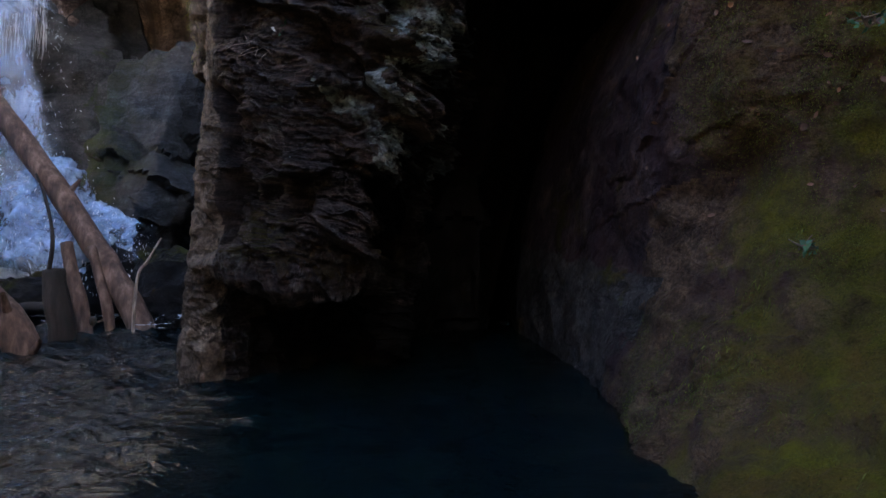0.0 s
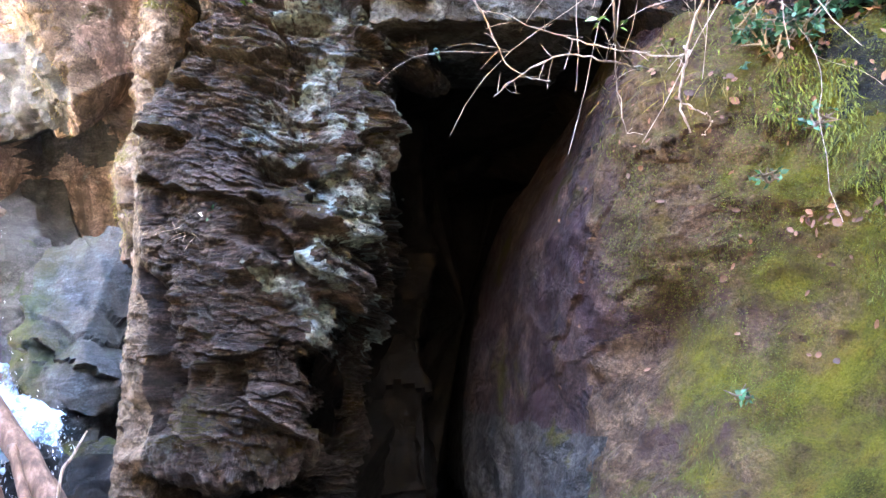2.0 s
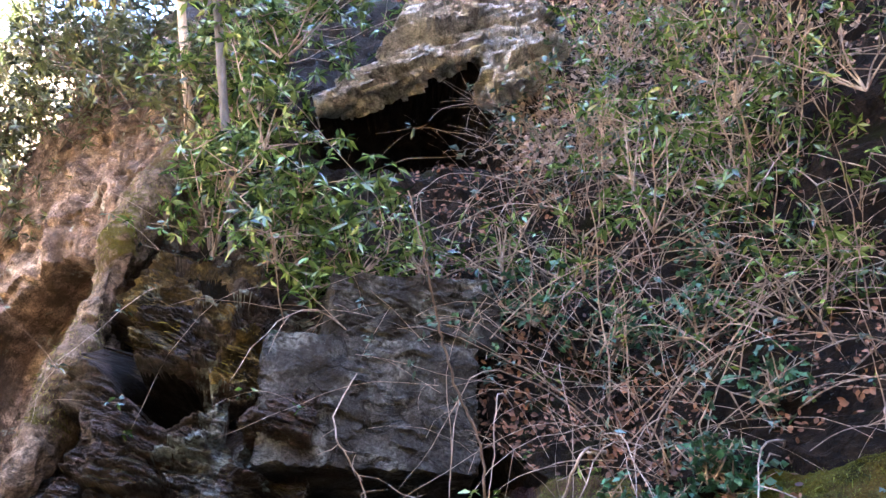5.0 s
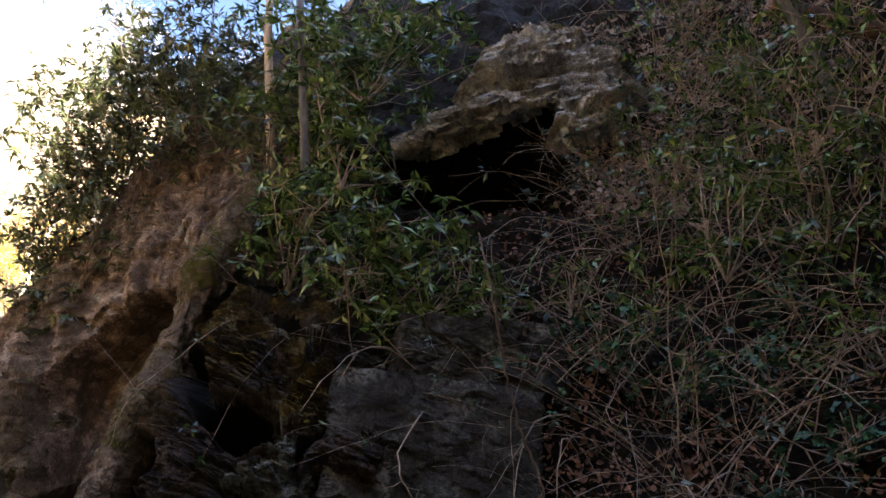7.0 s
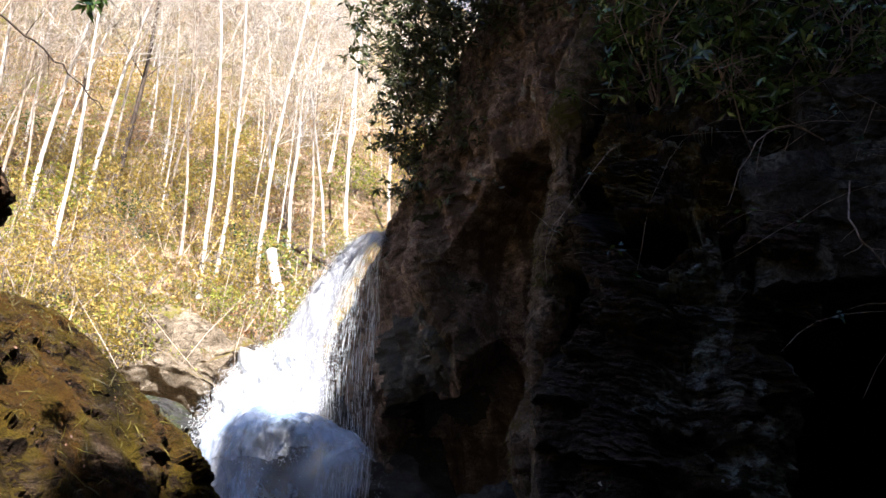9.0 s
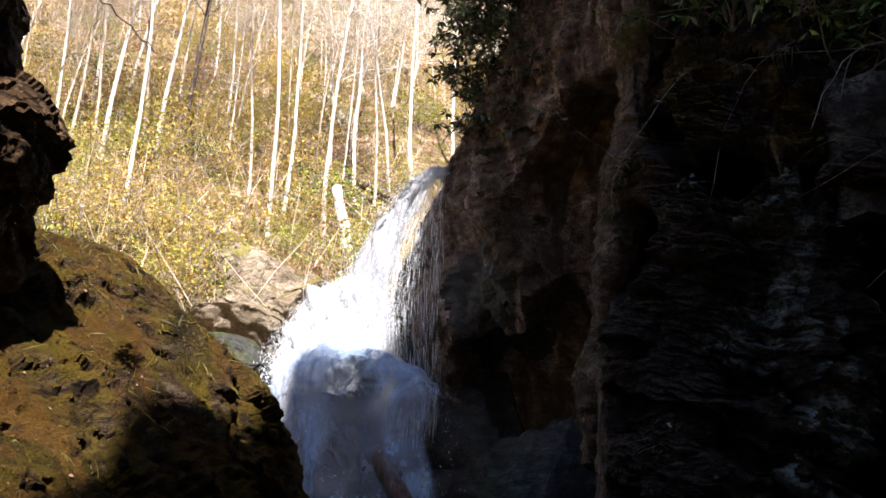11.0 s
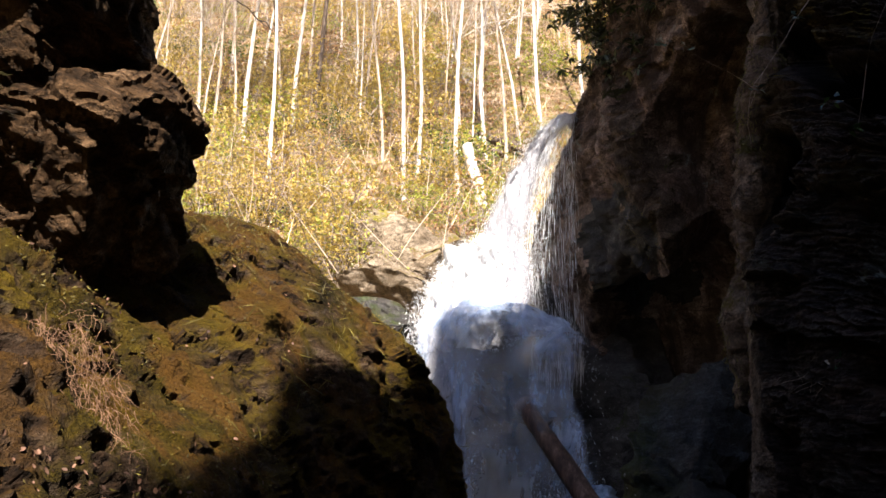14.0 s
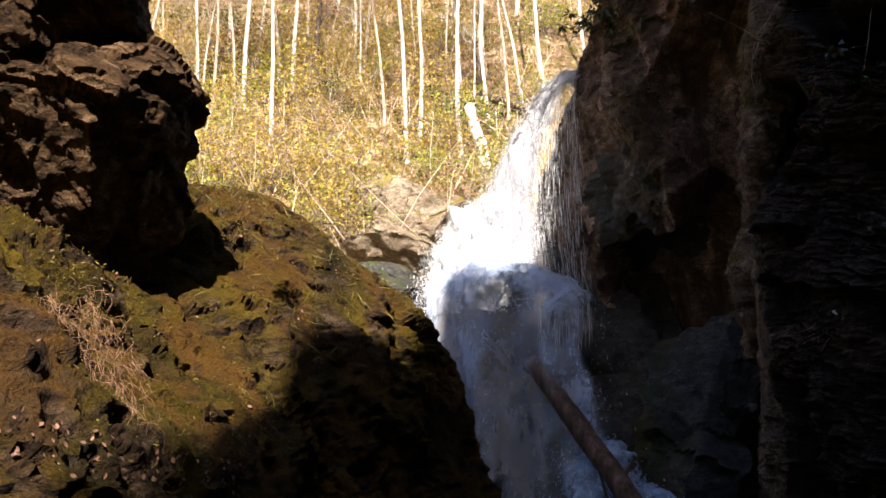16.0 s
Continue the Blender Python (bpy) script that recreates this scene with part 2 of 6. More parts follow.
        col = mix(t, maths(t, "MULTIPLY", dot, 0.85), col, lichen_col)
    rgh = ramp(t, n_mid, [(0.3, grey(rough[0])), (0.75, grey(rough[1]))])
    if moss:
        geo = t.nodes.new("ShaderNodeNewGeometry")
        sep = t.nodes.new("ShaderNodeSeparateXYZ")
        L(geo.outputs["Normal"], sep.inputs[0])
        mn = noise_tex(t, p, moss_scale, 8, 0.68, 0.5)
        up = maths(t, "MULTIPLY_ADD", sep.outputs["Z"], 0.16, mn)
        if moss_lie:
            place = t.nodes.new("ShaderNodeSeparateXYZ")
            L(p, place.inputs[0])
            for axis, k in zip("XYZ", moss_lie):
                up = maths(t, "MULTIPLY_ADD", place.outputs[axis], k, up)
            up = maths(t, "ADD", up, moss_lie[3])
        f = ramp(t, up, [(0.68 - 0.36 * moss - 0.4 * (moss_soft - 0.07), grey(0)), (0.68 - 0.355 * moss + moss_soft, grey(1))])
        tuft = noise_tex(t, p, 62, 6, 0.75)
        tone = maths(t, "ADD", maths(t, "MULTIPLY", tuft, 0.40), maths(t, "MULTIPLY", noise_tex(t, p, 3.1, 6, 0.6), 0.30))
        tone = maths(t, "MULTIPLY_ADD", noise_tex(t, p, 0.8, 4, 0.55, 0.4), 0.5, tone)
        mc = ramp(t, tone, [(0.49, moss_cols[0]), (0.72, moss_cols[1])])
        tan = tuple(k * c for k, c in zip((0.80, 0.56, 1.3), moss_cols[1]))
        mc = mix(t, ramp(t, noise_tex(t, p, 1.5, 6, 0.65, 0.6), [(0.46, grey(0)), (0.60, grey(0.85))]), mc, mix(t, 0.8, tan, ramp(t, tuft, [(0.3, grey(0.25)), (0.7, grey(1.5))]), "MULTIPLY"))
        col = mix(t, f, col, mc)
        rgh = mix(t, f, rgh, grey(0.95))
        height = maths(t, "ADD", height, maths(t, "MULTIPLY", f, maths(t, "MULTIPLY", tuft, 2.6)))
    L(col, bsdf.inputs["Base Color"])
    L(rgh, bsdf.inputs["Roughness"])
    b = node(t, "ShaderNodeBump", Strength=bump, Distance=0.06)
    L(height, b.inputs["Height"])
    L(b.outputs[0], bsdf.inputs["Normal"])
    bsdf.inputs["Specular IOR Level"].default_value = 0.10 + 0.3 * wet
    if wet:
        bsdf.inputs["Coat Weight"].default_value = wet
        bsdf.inputs["Coat Roughness"].default_value = 0.22
        L(b.outputs[0], bsdf.inputs["Coat Normal"])
    return m


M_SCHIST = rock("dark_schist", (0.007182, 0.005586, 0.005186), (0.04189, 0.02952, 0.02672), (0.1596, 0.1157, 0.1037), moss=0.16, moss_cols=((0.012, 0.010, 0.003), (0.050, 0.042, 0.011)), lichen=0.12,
                lichen_col=(0.16, 0.17, 0.16), bands=6, dip=18, bump=1.0, wet=0.10, rough=(0.4, 0.85), specks=0.22, edge_glint=0.35)
M_LICHEN = rock("lichened_schist", (0.009, 0.008, 0.008), (0.058, 0.052, 0.051), (0.20, 0.195, 0.19), lichen=0.74, lichen_col=(0.30, 0.375, 0.37), bands=6, dip=18, bump=1.0, wet=0.14, rough=(0.38, 0.8), specks=0.18, edge_glint=0.35)
M_RIM = rock("pale_rim", (0.04231, 0.0314, 0.02417), (0.133, 0.1028, 0.07975), (0.3143, 0.26, 0.2056), moss=0.12, bands=1.2, bump=0.6)
M_RIB = rock("mossy_rib", (0.05063, 0.03686, 0.02755), (0.1731, 0.1315, 0.09936), (0.3925, 0.3114, 0.2424), moss=0.36, moss_cols=((0.018, 0.017, 0.004), (0.10, 0.092, 0.017)), bands=1.2, bump=0.7)
# near-black: the shade of the cave and hollows is in the colour
M_SHADEROCK = rock("shade_black_rock", (0.0020, 0.0015, 0.0012), (0.0065, 0.0047, 0.0036), (0.015, 0.011, 0.0085), bands=2, bump=0.5)
M_MOSSWALL = rock("mossy_wall", (0.02517, 0.01549, 0.01162), (0.1016, 0.06776, 0.04453), (0.1936, 0.1355, 0.08712), moss=0.54, moss_cols=((0.008, 0.009, 0.002), (0.150, 0.150, 0.017)),
                  stain=(0.050, 0.030, 0.033), bands=1.6, bump=0.9, moss_scale=2.1, rough=(0.6, 0.95), moss_lie=(0.15, -0.05, -0.015, -0.09), specks=0.08, moss_soft=0.22, crack=0.35)
M_PALEFOOT = rock("pale_foot_rock", (0.021, 0.0192, 0.0186), (0.063, 0.0576, 0.0552), (0.132, 0.123, 0.12), moss=0.12, moss_cols=((0.02, 0.02, 0.006), (0.07, 0.07, 0.016)), bands=1.4, bump=0.7)
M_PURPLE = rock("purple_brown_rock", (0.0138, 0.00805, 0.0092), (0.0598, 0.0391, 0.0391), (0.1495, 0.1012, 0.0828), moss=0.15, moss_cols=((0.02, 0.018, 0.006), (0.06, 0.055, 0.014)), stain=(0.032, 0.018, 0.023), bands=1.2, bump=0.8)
M_SEEP = rock("seeping_rock", (0.002, 0.002, 0.0025), (0.0075, 0.0075, 0.009), (0.026, 0.027, 0.032), moss=0.12, moss_cols=((0.012, 0.012, 0.003), (0.05, 0.055, 0.010)), bands=2, bump=0.7, wet=0.15, rough=(0.4, 0.7), specks=0.1)
M_CLIFF = rock("brown_cliff", (0.06496, 0.04778, 0.04013), (0.2675, 0.2026, 0.1681), (0.7261, 0.5733, 0.4778), moss=0.20, moss_cols=((0.0087, 0.0087, 0.0025), (0.05, 0.05, 0.012)), stain=(0.06, 0.042, 0.032), lichen=0.12, bands=1.6, bump=0.7)
M_SLAB = rock("grey_slab", (0.0225, 0.02125, 0.02), (0.06875, 0.06625, 0.06375), (0.1562, 0.155, 0.15), lichen=0.40, lichen_col=(0.20, 0.21, 0.195), stain=(0.026, 0.022, 0.018), bands=1.5, bump=0.8, specks=0.16)
M_OUTCROP = rock("outcrop_stone", (0.099, 0.099, 0.099), (0.4785, 0.4735, 0.4669), (0.9075, 0.8992, 0.891), moss=0.06, moss_cols=((0.02, 0.018, 0.006), (0.07, 0.06, 0.016)), lichen=0.3, lichen_col=(0.62, 0.62, 0.58), bands=2.5, dip=-35, bump=0.8)
M_GOLD = rock("ochre_rock", (0.0080, 0.0065, 0.0050), (0.085, 0.066, 0.034), (0.36, 0.30, 0.14), moss=0.28, moss_cols=((0.030, 0.026, 0.006), (0.22, 0.19, 0.035)), lichen=0.2, bands=2.2, dip=-30, bump=0.9, specks=0.1)
M_SLOPE = rock("mossy_slab", (0.010, 0.006, 0.0035), (0.072, 0.044, 0.026), (0.20, 0.15, 0.105), moss=0.60, moss_cols=((0.014, 0.011, 0.002), (0.185, 0.128, 0.011)), lichen=0.12, lichen_col=(0.15, 0.135, 0.12), bands=4.5, dip=-28, bump=1.0, moss_scale=2.1, moss_soft=0.16)
M_BOULDER = rock("dark_boulder", (0.01211, 0.00707, 0.004036), (0.09285, 0.0545, 0.02624), (0.3028, 0.1978, 0.1171), moss=0.10, moss_cols=((0.0087, 0.0074, 0.0019), (0.0310, 0.0279, 0.0050)), bands=2.5, bump=0.8)
M_WET = rock("wet_boulder", (0.012, 0.011, 0.010), (0.045, 0.042, 0.040), (0.10, 0.096, 0.094), moss=0.12, moss_cols=((0.0093, 0.0149, 0.0031), (0.0465, 0.0651, 0.0099)), bands=2.2, bump=0.5, wet=0.5)
M_FOOT = rock("mossy_wet_boulder", (0.008, 0.0095, 0.011), (0.036, 0.041, 0.048), (0.10, 0.115, 0.135), moss=0.42, moss_cols=((0.012, 0.017, 0.004), (0.060, 0.080, 0.014)), bands=3.5, dip=-12, bump=0.8, wet=0.4,
              moss_lie=(-0.30, 0.0, 0.0, -1.22), moss_soft=0.30)
M_SUNROCK = rock("pale_rock", (0.1440, 0.1080, 0.0720), (0.3060, 0.2520, 0.1890), (0.4680, 0.4140, 0.3420), moss=0.2, moss_cols=((0.0900, 0.0810, 0.0180), (0.2250, 0.1980, 0.0450)), bands=3, bump=0.6)
# leaf soil, coloured darker than its own tone for shade between canes
M_SHADESOIL = rock("shaded_leaf_soil", (0.003276, 0.002184, 0.001638), (0.0142, 0.009282, 0.006552), (0.0415, 0.02839, 0.01966), moss=0.22, moss_cols=((0.004, 0.005, 0.002), (0.022, 0.025, 0.006)), bands=1, bump=0.9)
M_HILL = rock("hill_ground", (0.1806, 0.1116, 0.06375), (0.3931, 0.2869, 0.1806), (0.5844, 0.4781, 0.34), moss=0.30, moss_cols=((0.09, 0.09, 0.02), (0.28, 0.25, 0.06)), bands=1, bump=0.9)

# ---- the gorge ----
def rough_schist(p):
    patch = np.clip(vnoise(p * 1.3, 15) * 2.4 + 0.6, 0.2, 1)
    bits = np.clip(vnoise(p * 2.1 + 5.0, 16) * 2.4 + 0.3, 0.0, 1)
    right = np.clip((p[:, 0] + 1.35) / 0.5, 0.35, 1)
    bend = 0.05 * fbm(p * 1.7, 3, 11)
    u, v = p[:, 0] + 0.5 * p[:, 1] + bend, p[:, 2] + 0.30 * p[:, 0] + bend + 0.015 * fbm(p * 9, 2, 13)
    d = 0.085 * shards(u, v, 0.46, 0.30, 3) + 0.050 * right * (0.3 + 0.7 * patch) * shards(u, v, 0.20, 0.085, 31) + 0.024 * (0.3 + 0.7 * patch) * shards(u, v, 0.085, 0.034, 37)
    d = d + 0.03 * right * patch * strata(p, (0.30, 0.0), 0.11, 0.16, 0.03, 33)
    rim = np.clip((p[:, 0] + 1.75) / 0.2, 0.10, 1)
    lumps = 0.13 * fbm(p * np.array([1.7, 1.7, 1.2]), 3, 5) + 0.03 * ridged(p * np.array([3.4, 3.4, 2.2]), 4, 6)
    hollows = 0.22 * within(p, [(-0.80, 2.62), (-0.35, 2.50), (-0.02, 2.42), (-0.05, 2.22), (-0.5, 2.3), (-0.9, 2.45)], 0.10, 0.08, 17, 3.0) + 0.2 * within(p, [(-0.75, 2.98), (-0.42, 2.95), (-0.36, 2.82), (-0.8, 2.80)], 0.08, 0.06, 18, 3.0)
    hollows = hollows + 0.28 * within(p, [(-1.12, 1.60), (-0.92, 1.62), (-0.90, 1.34), (-1.12, 1.30)], 0.06, 0.04, 19, 4.0) + 0.25 * within(p, [(-1.75, 2.2), (-1.45, 2.15), (-1.4, 1.6), (-1.5, 1.0), (-1.72, 1.1)], 0.25, 0.15, 20, 2.5)
    deep = 1.1 * within(p, CRACK, 0.12, 0.04, 269, 3.0) + 0.8 * within(p, GAP, 0.10, 0.04, 270) + 0.8 * within(p, NICHE, 0.10, 0.04, 272) + 0.35 * within(p, NOTCH, 0.08, 0.04, 274) + 0.9 * within(p, CLEFT, 0.10, 0.03, 276)
    proud = 0.16 * within(p, WEDGE, 0.10, 0.04, 278) + 0.12 * within(p, CHIP, 0.06, 0.03, 280)
    top = np.clip((p[:, 2] - 4.5) / 0.4, 0, 1)
    plates = top * (0.07 * shards(u, p[:, 2] + 0.55 * p[:, 0] + bend, 0.24, 0.12, 271) + 0.035 * shards(u, p[:, 2] + 0.55 * p[:, 0] + bend, 0.10, 0.045, 273))
    return (d * (1 - 0.6 * top) + lumps * (1 - 0.4 * top)) * rim + plates + proud - deep - hollows + 0.014 * fbm(p * 15, 3, 8) + 0.022 * bits * ridged(p * 8, 3, 12)


def rough_cave(p):
    return 0.16 * fbm(p * 1.1, 5, 21) + 0.06 * strata(p, (0.05, 0.1), 0.5, 0.8, 0.2, 13)


def within(p, outline, soft=0.1, warp=0.07, seed=1, grain=2.4, axes=(0, 2)):
    """1 inside an outline on a rock face, 0 outside; its edge is ragged and soft metres wide. axes: which two of x, y, z the outline is in."""
    c = np.asarray(outline, float)
    out = np.zeros(len(p))
    room = 2 * warp + soft
    near = np.nonzero(np.all((p[:, axes] > c.min(0) - room) & (p[:, axes] < c.max(0) + room), 1))[0]
    if not len(near):
        return out
    p = p[near]
    q = p[:, axes] + (warp * np.stack([fbm(p * grain, 3, seed), fbm(p * grain, 3, seed + 31)], -1) if warp else 0)
    far = np.full(len(q), 1e9)
    odd = np.zeros(len(q), bool)
    for a, b in zip(c, np.roll(c, -1, 0)):
        ab = b - a
        k = np.clip(((q - a) @ ab) / (ab @ ab + 1e-12), 0, 1)
        far = np.minimum(far, np.hypot(*(q - a - k[:, None] * ab).T))
        cross = (a[1] > q[:, 1]) != (b[1] > q[:, 1])
        odd ^= cross & (q[:, 0] < a[0] + ab[0] * (q[:, 1] - a[1]) / (ab[1] if abs(ab[1]) > 1e-9 else 1e-9))
    k = np.clip(np.where(odd, far, -far) / soft + 0.5, 0, 1)
    out[near] = k * k * (3 - 2 * k)
    return out


def rough_wall(p):
    cushion = np.clip(fbm(p * 1.9, 4, 45) * 1.6, 0, 1) * np.clip((6.6 - p[:, 1]) / 1.2, 0, 1)
    crack = 0.055 * strata(p, (-0.75, 0.25), 0.8, 1.0, 0.5, 48) + 0.02 * strata(p, (-0.75, 0.25), 0.22, 0.6, 0.3, 50)
    inner = np.clip((7.6 - p[:, 1]) / 1.5, 0.45, 1)
    hole = 0.30 * np.exp(-((p[:, 0] - 1.92 - 0.5 * (p[:, 2] - 1.62)) / 0.20) ** 2 - ((p[:, 2] - 1.62) / 0.26) ** 2)
    return -0.7 * hole + inner * (0.09 * fbm(p * 0.8, 4, 41) + 0.022 * ridged(p * 2.3, 5, 44) + 0.45 * crack) + 0.07 * cushion + 0.018 * fbm(p * 11, 4, 47) * (0.4 + cushion)


HOLLOW = [(-1.9, 8.0), (-2.75, 8.1), (-3.25, 7.9), (-3.6, 7.5), (-3.95, 6.85), (-3.85, 6.2), (-3.68, 5.45), (-3.8, 5.07), (-4.17, 4.98), (-4.9, 5.02), (-5.7, 5.1), (-5.7, 3.3), (-1.9, 3.0)]
NOSE = [(-4.62, 6.9), (-4.38, 7.7), (-4.05, 7.2), (-3.86, 6.6), (-3.84, 6.1), (-3.62, 5.42), (-3.78, 5.1), (-4.0, 5.35), (-4.35, 5.75)]


def rough_cliff(p):
    fin = np.clip((p[:, 1] - 7.2) / 1.5, 0.35, 1)
    hollow = within(p, HOLLOW, 0.22, 0.10, 58, 1.3)
    calm = 1 - 0.6 * hollow
    flutes = 0.10 * hollow * vnoise(p * np.array([1.6, 1.6, 0.25]), 52)
    return -0.95 * hollow + flutes + 0.30 * within(p, NOSE, 0.5, 0.10, 60, 1.6) + calm * fin * (0.20 * fbm(p * 0.8 * np.array([1.3, 1.3, 0.5]), 5, 51) + 0.11 * ridged(p * np.array([1.9, 1.9, 0.6]), 4, 54) + 0.05 * strata(p, (0.3, 0.5), 0.6, 0.9, 0.4, 56) + 0.025 * strata(p, (0.3, 0.5), 0.13, 0.3, 0.2, 55)) + calm * 0.025 * fbm(p * 9, 4, 57)


def rough_slab(p):
    q = p @ np.array([[0.8, 0.1, 0.5], [0.0, 1.0, 0.1], [-0.5, 0.0, 0.85]])
    bend = 0.10 * fbm(p * 1.2, 3, 72)
    u, v = p[:, 1] - 0.3 * p[:, 0] + bend, p[:, 2] - 0.25 * p[:, 0] + 0.28 * p[:, 1] + bend
    lay = 0.07 * strata(q, (0.15, 0.42), 0.46, 0.9, 0.30, 63) + 0.035 * strata(q, (0.1, 0.42), 0.15, 0.35, 0.15, 65) + 0.030 * shards(u, v, 0.62, 0.34, 65, 0.4) + 0.012 * shards(u, v, 0.24, 0.12, 75, 0.5)
    bare = np.clip(vnoise(p * 1.1, 66) * 2.2 + 0.4, 0, 1)
    nicks = np.clip(vnoise(p * np.array([2.8, 2.8, 8.0]), 68) * 7 - 4.1, 0, 1) + np.clip(vnoise(p * np.array([5.5, 5.5, 14.0]), 69) * 7 - 4.2, 0, 1) * 0.6
    ledge = within(p, [(0.2, 1.62), (1.4, 1.70), (2.4, 1.66), (3.4, 1.42), (3.4, 1.62), (2.4, 1.86), (1.4, 1.90), (0.2, 1.84)], 0.12, 0.05, 70, 2.0, (1, 2))
    return 0.15 * fbm(p * 0.7, 5, 61) + lay * (0.3 + 0.7 * bare) - 0.07 * nicks - 0.04 * ledge + 0.035 * ridged(p * 2.6, 3, 64) * (0.4 + bare) + 0.010 * fbm(p * 17, 3, 67)


def rough_boulder(seed):
    return lambda p: 0.09 * fbm(p * 1.2, 5, seed) + 0.025 * ridged(p * 2.0, 4, seed + 2) + 0.09 * shards(p[:, 0] - 0.5 * p[:, 1], p[:, 2] + 0.3 * p[:, 1], 1.0, 0.7, seed + 9, 1.3) - 0.09 * np.clip(vnoise(p * np.array([2.4, 2.4, 3.0]), seed + 3) * 4 - 2.0, 0, 1) + 0.045 * shards(p[:, 0] + p[:, 1], p[:, 2] + 0.4 * p[:, 0] + 0.08 * fbm(p * 1.5, 3, seed + 8), 0.55, 0.40, seed + 4) + 0.018 * shards(p[:, 0] + p[:, 1], p[:, 2] - 0.3 * p[:, 1], 0.2, 0.13, seed + 5) + 0.012 * fbm(p * 14, 3, seed + 6)


# the crack that curves round the broken plates above the pillar, and smaller gaps, crusts and wedges beside it
CRACK = [(-1.42, 5.72), (-1.22, 5.76), (-1.10, 5.46), (-0.99, 5.04), (-0.76, 4.94), (-0.37, 4.85), (-0.30, 4.53), (-0.57, 4.42), (-0.83, 4.58), (-1.02, 4.80), (-1.15, 5.0), (-1.25, 5.18), (-1.36, 5.5)]
GAP = [(-0.68, 6.10), (-0.31, 5.95), (-0.18, 5.70), (-0.46, 5.64), (-0.52, 5.82)]
NICHE = [(0.10, 5.32), (0.62, 5.36), (0.68, 5.10), (0.49, 5.02), (0.24, 4.85), (0.14, 5.0)]
NOTCH = [(-0.12, 4.56), (0.32, 4.62), (0.40, 4.44), (0.04, 4.40), (-0.03, 4.14), (-0.12, 4.22)]
CLEFT = [(-1.72, 3.55), (-1.70, 4.1), (-1.62, 4.6), (-1.50, 4.75), (-1.30, 4.50), (-1.26, 4.30), (-1.44, 4.08), (-1.58, 3.7)]
WEDGE = [(-0.29, 4.66), (-0.19, 5.09), (0.0, 5.34), (0.15, 4.9), (0.19, 4.68)]
CHIP = [(-0.50, 5.52), (-0.15, 5.49), (-0.18, 5.17), (-0.40, 5.32)]
CRUSTS = ([(-0.41, 2.79), (0.01, 3.07), (0.14, 3.02), (0.02, 2.69), (-0.13, 2.50), (-0.34, 2.62)], [(-0.82, 2.23), (-0.22, 2.29), (-0.20, 2.01), (-0.43, 1.86), (-0.78, 2.03)],
          [(-0.86, 3.48), (-0.32, 3.38), (-0.37, 3.12), (-0.82, 3.18)], [(-0.40, 4.66), (-0.15, 4.70), (-0.10, 4.13), (-0.14, 3.14), (-0.48, 3.11), (-0.45, 3.91)])


def pillar_kind(p):
    x, z = p[:, 0], p[:, 2]
    crust = sum(within(p, c, 0.08, 0.10, 22 + k, 3.5) > 0.5 for k, c in enumerate(CRUSTS)) > 0
    crust = (crust & (fbm(p * 5, 3, 27) > -0.35)) | ((x + 0.25 * fbm(p * 1.6, 3, 19) > -0.62) & (z > 1.2) & (fbm(p * 3.4, 4, 28) > 0.30))
    gold = ((within(p, WEDGE, 0.05, 0.05, 25) > 0.5) | (within(p, CHIP, 0.05, 0.04, 26) > 0.5) | ((z > 5.1) & (x < -0.62) & (fbm(p * 3.6, 4, 285) > 0.02)) | ((z > 5.6) & (x < 0) & (fbm(p * 3.0, 3, 286) > 0.15)))
    # cracks, gaps and niches are coloured near-black for shade, the undercut foot too
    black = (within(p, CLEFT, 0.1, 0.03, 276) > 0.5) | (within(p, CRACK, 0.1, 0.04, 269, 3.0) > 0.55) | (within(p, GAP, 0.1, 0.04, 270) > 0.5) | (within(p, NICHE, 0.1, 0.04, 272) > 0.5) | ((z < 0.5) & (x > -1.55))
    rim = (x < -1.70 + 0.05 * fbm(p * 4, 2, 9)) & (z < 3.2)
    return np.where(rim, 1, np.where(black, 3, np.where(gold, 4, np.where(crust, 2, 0))))


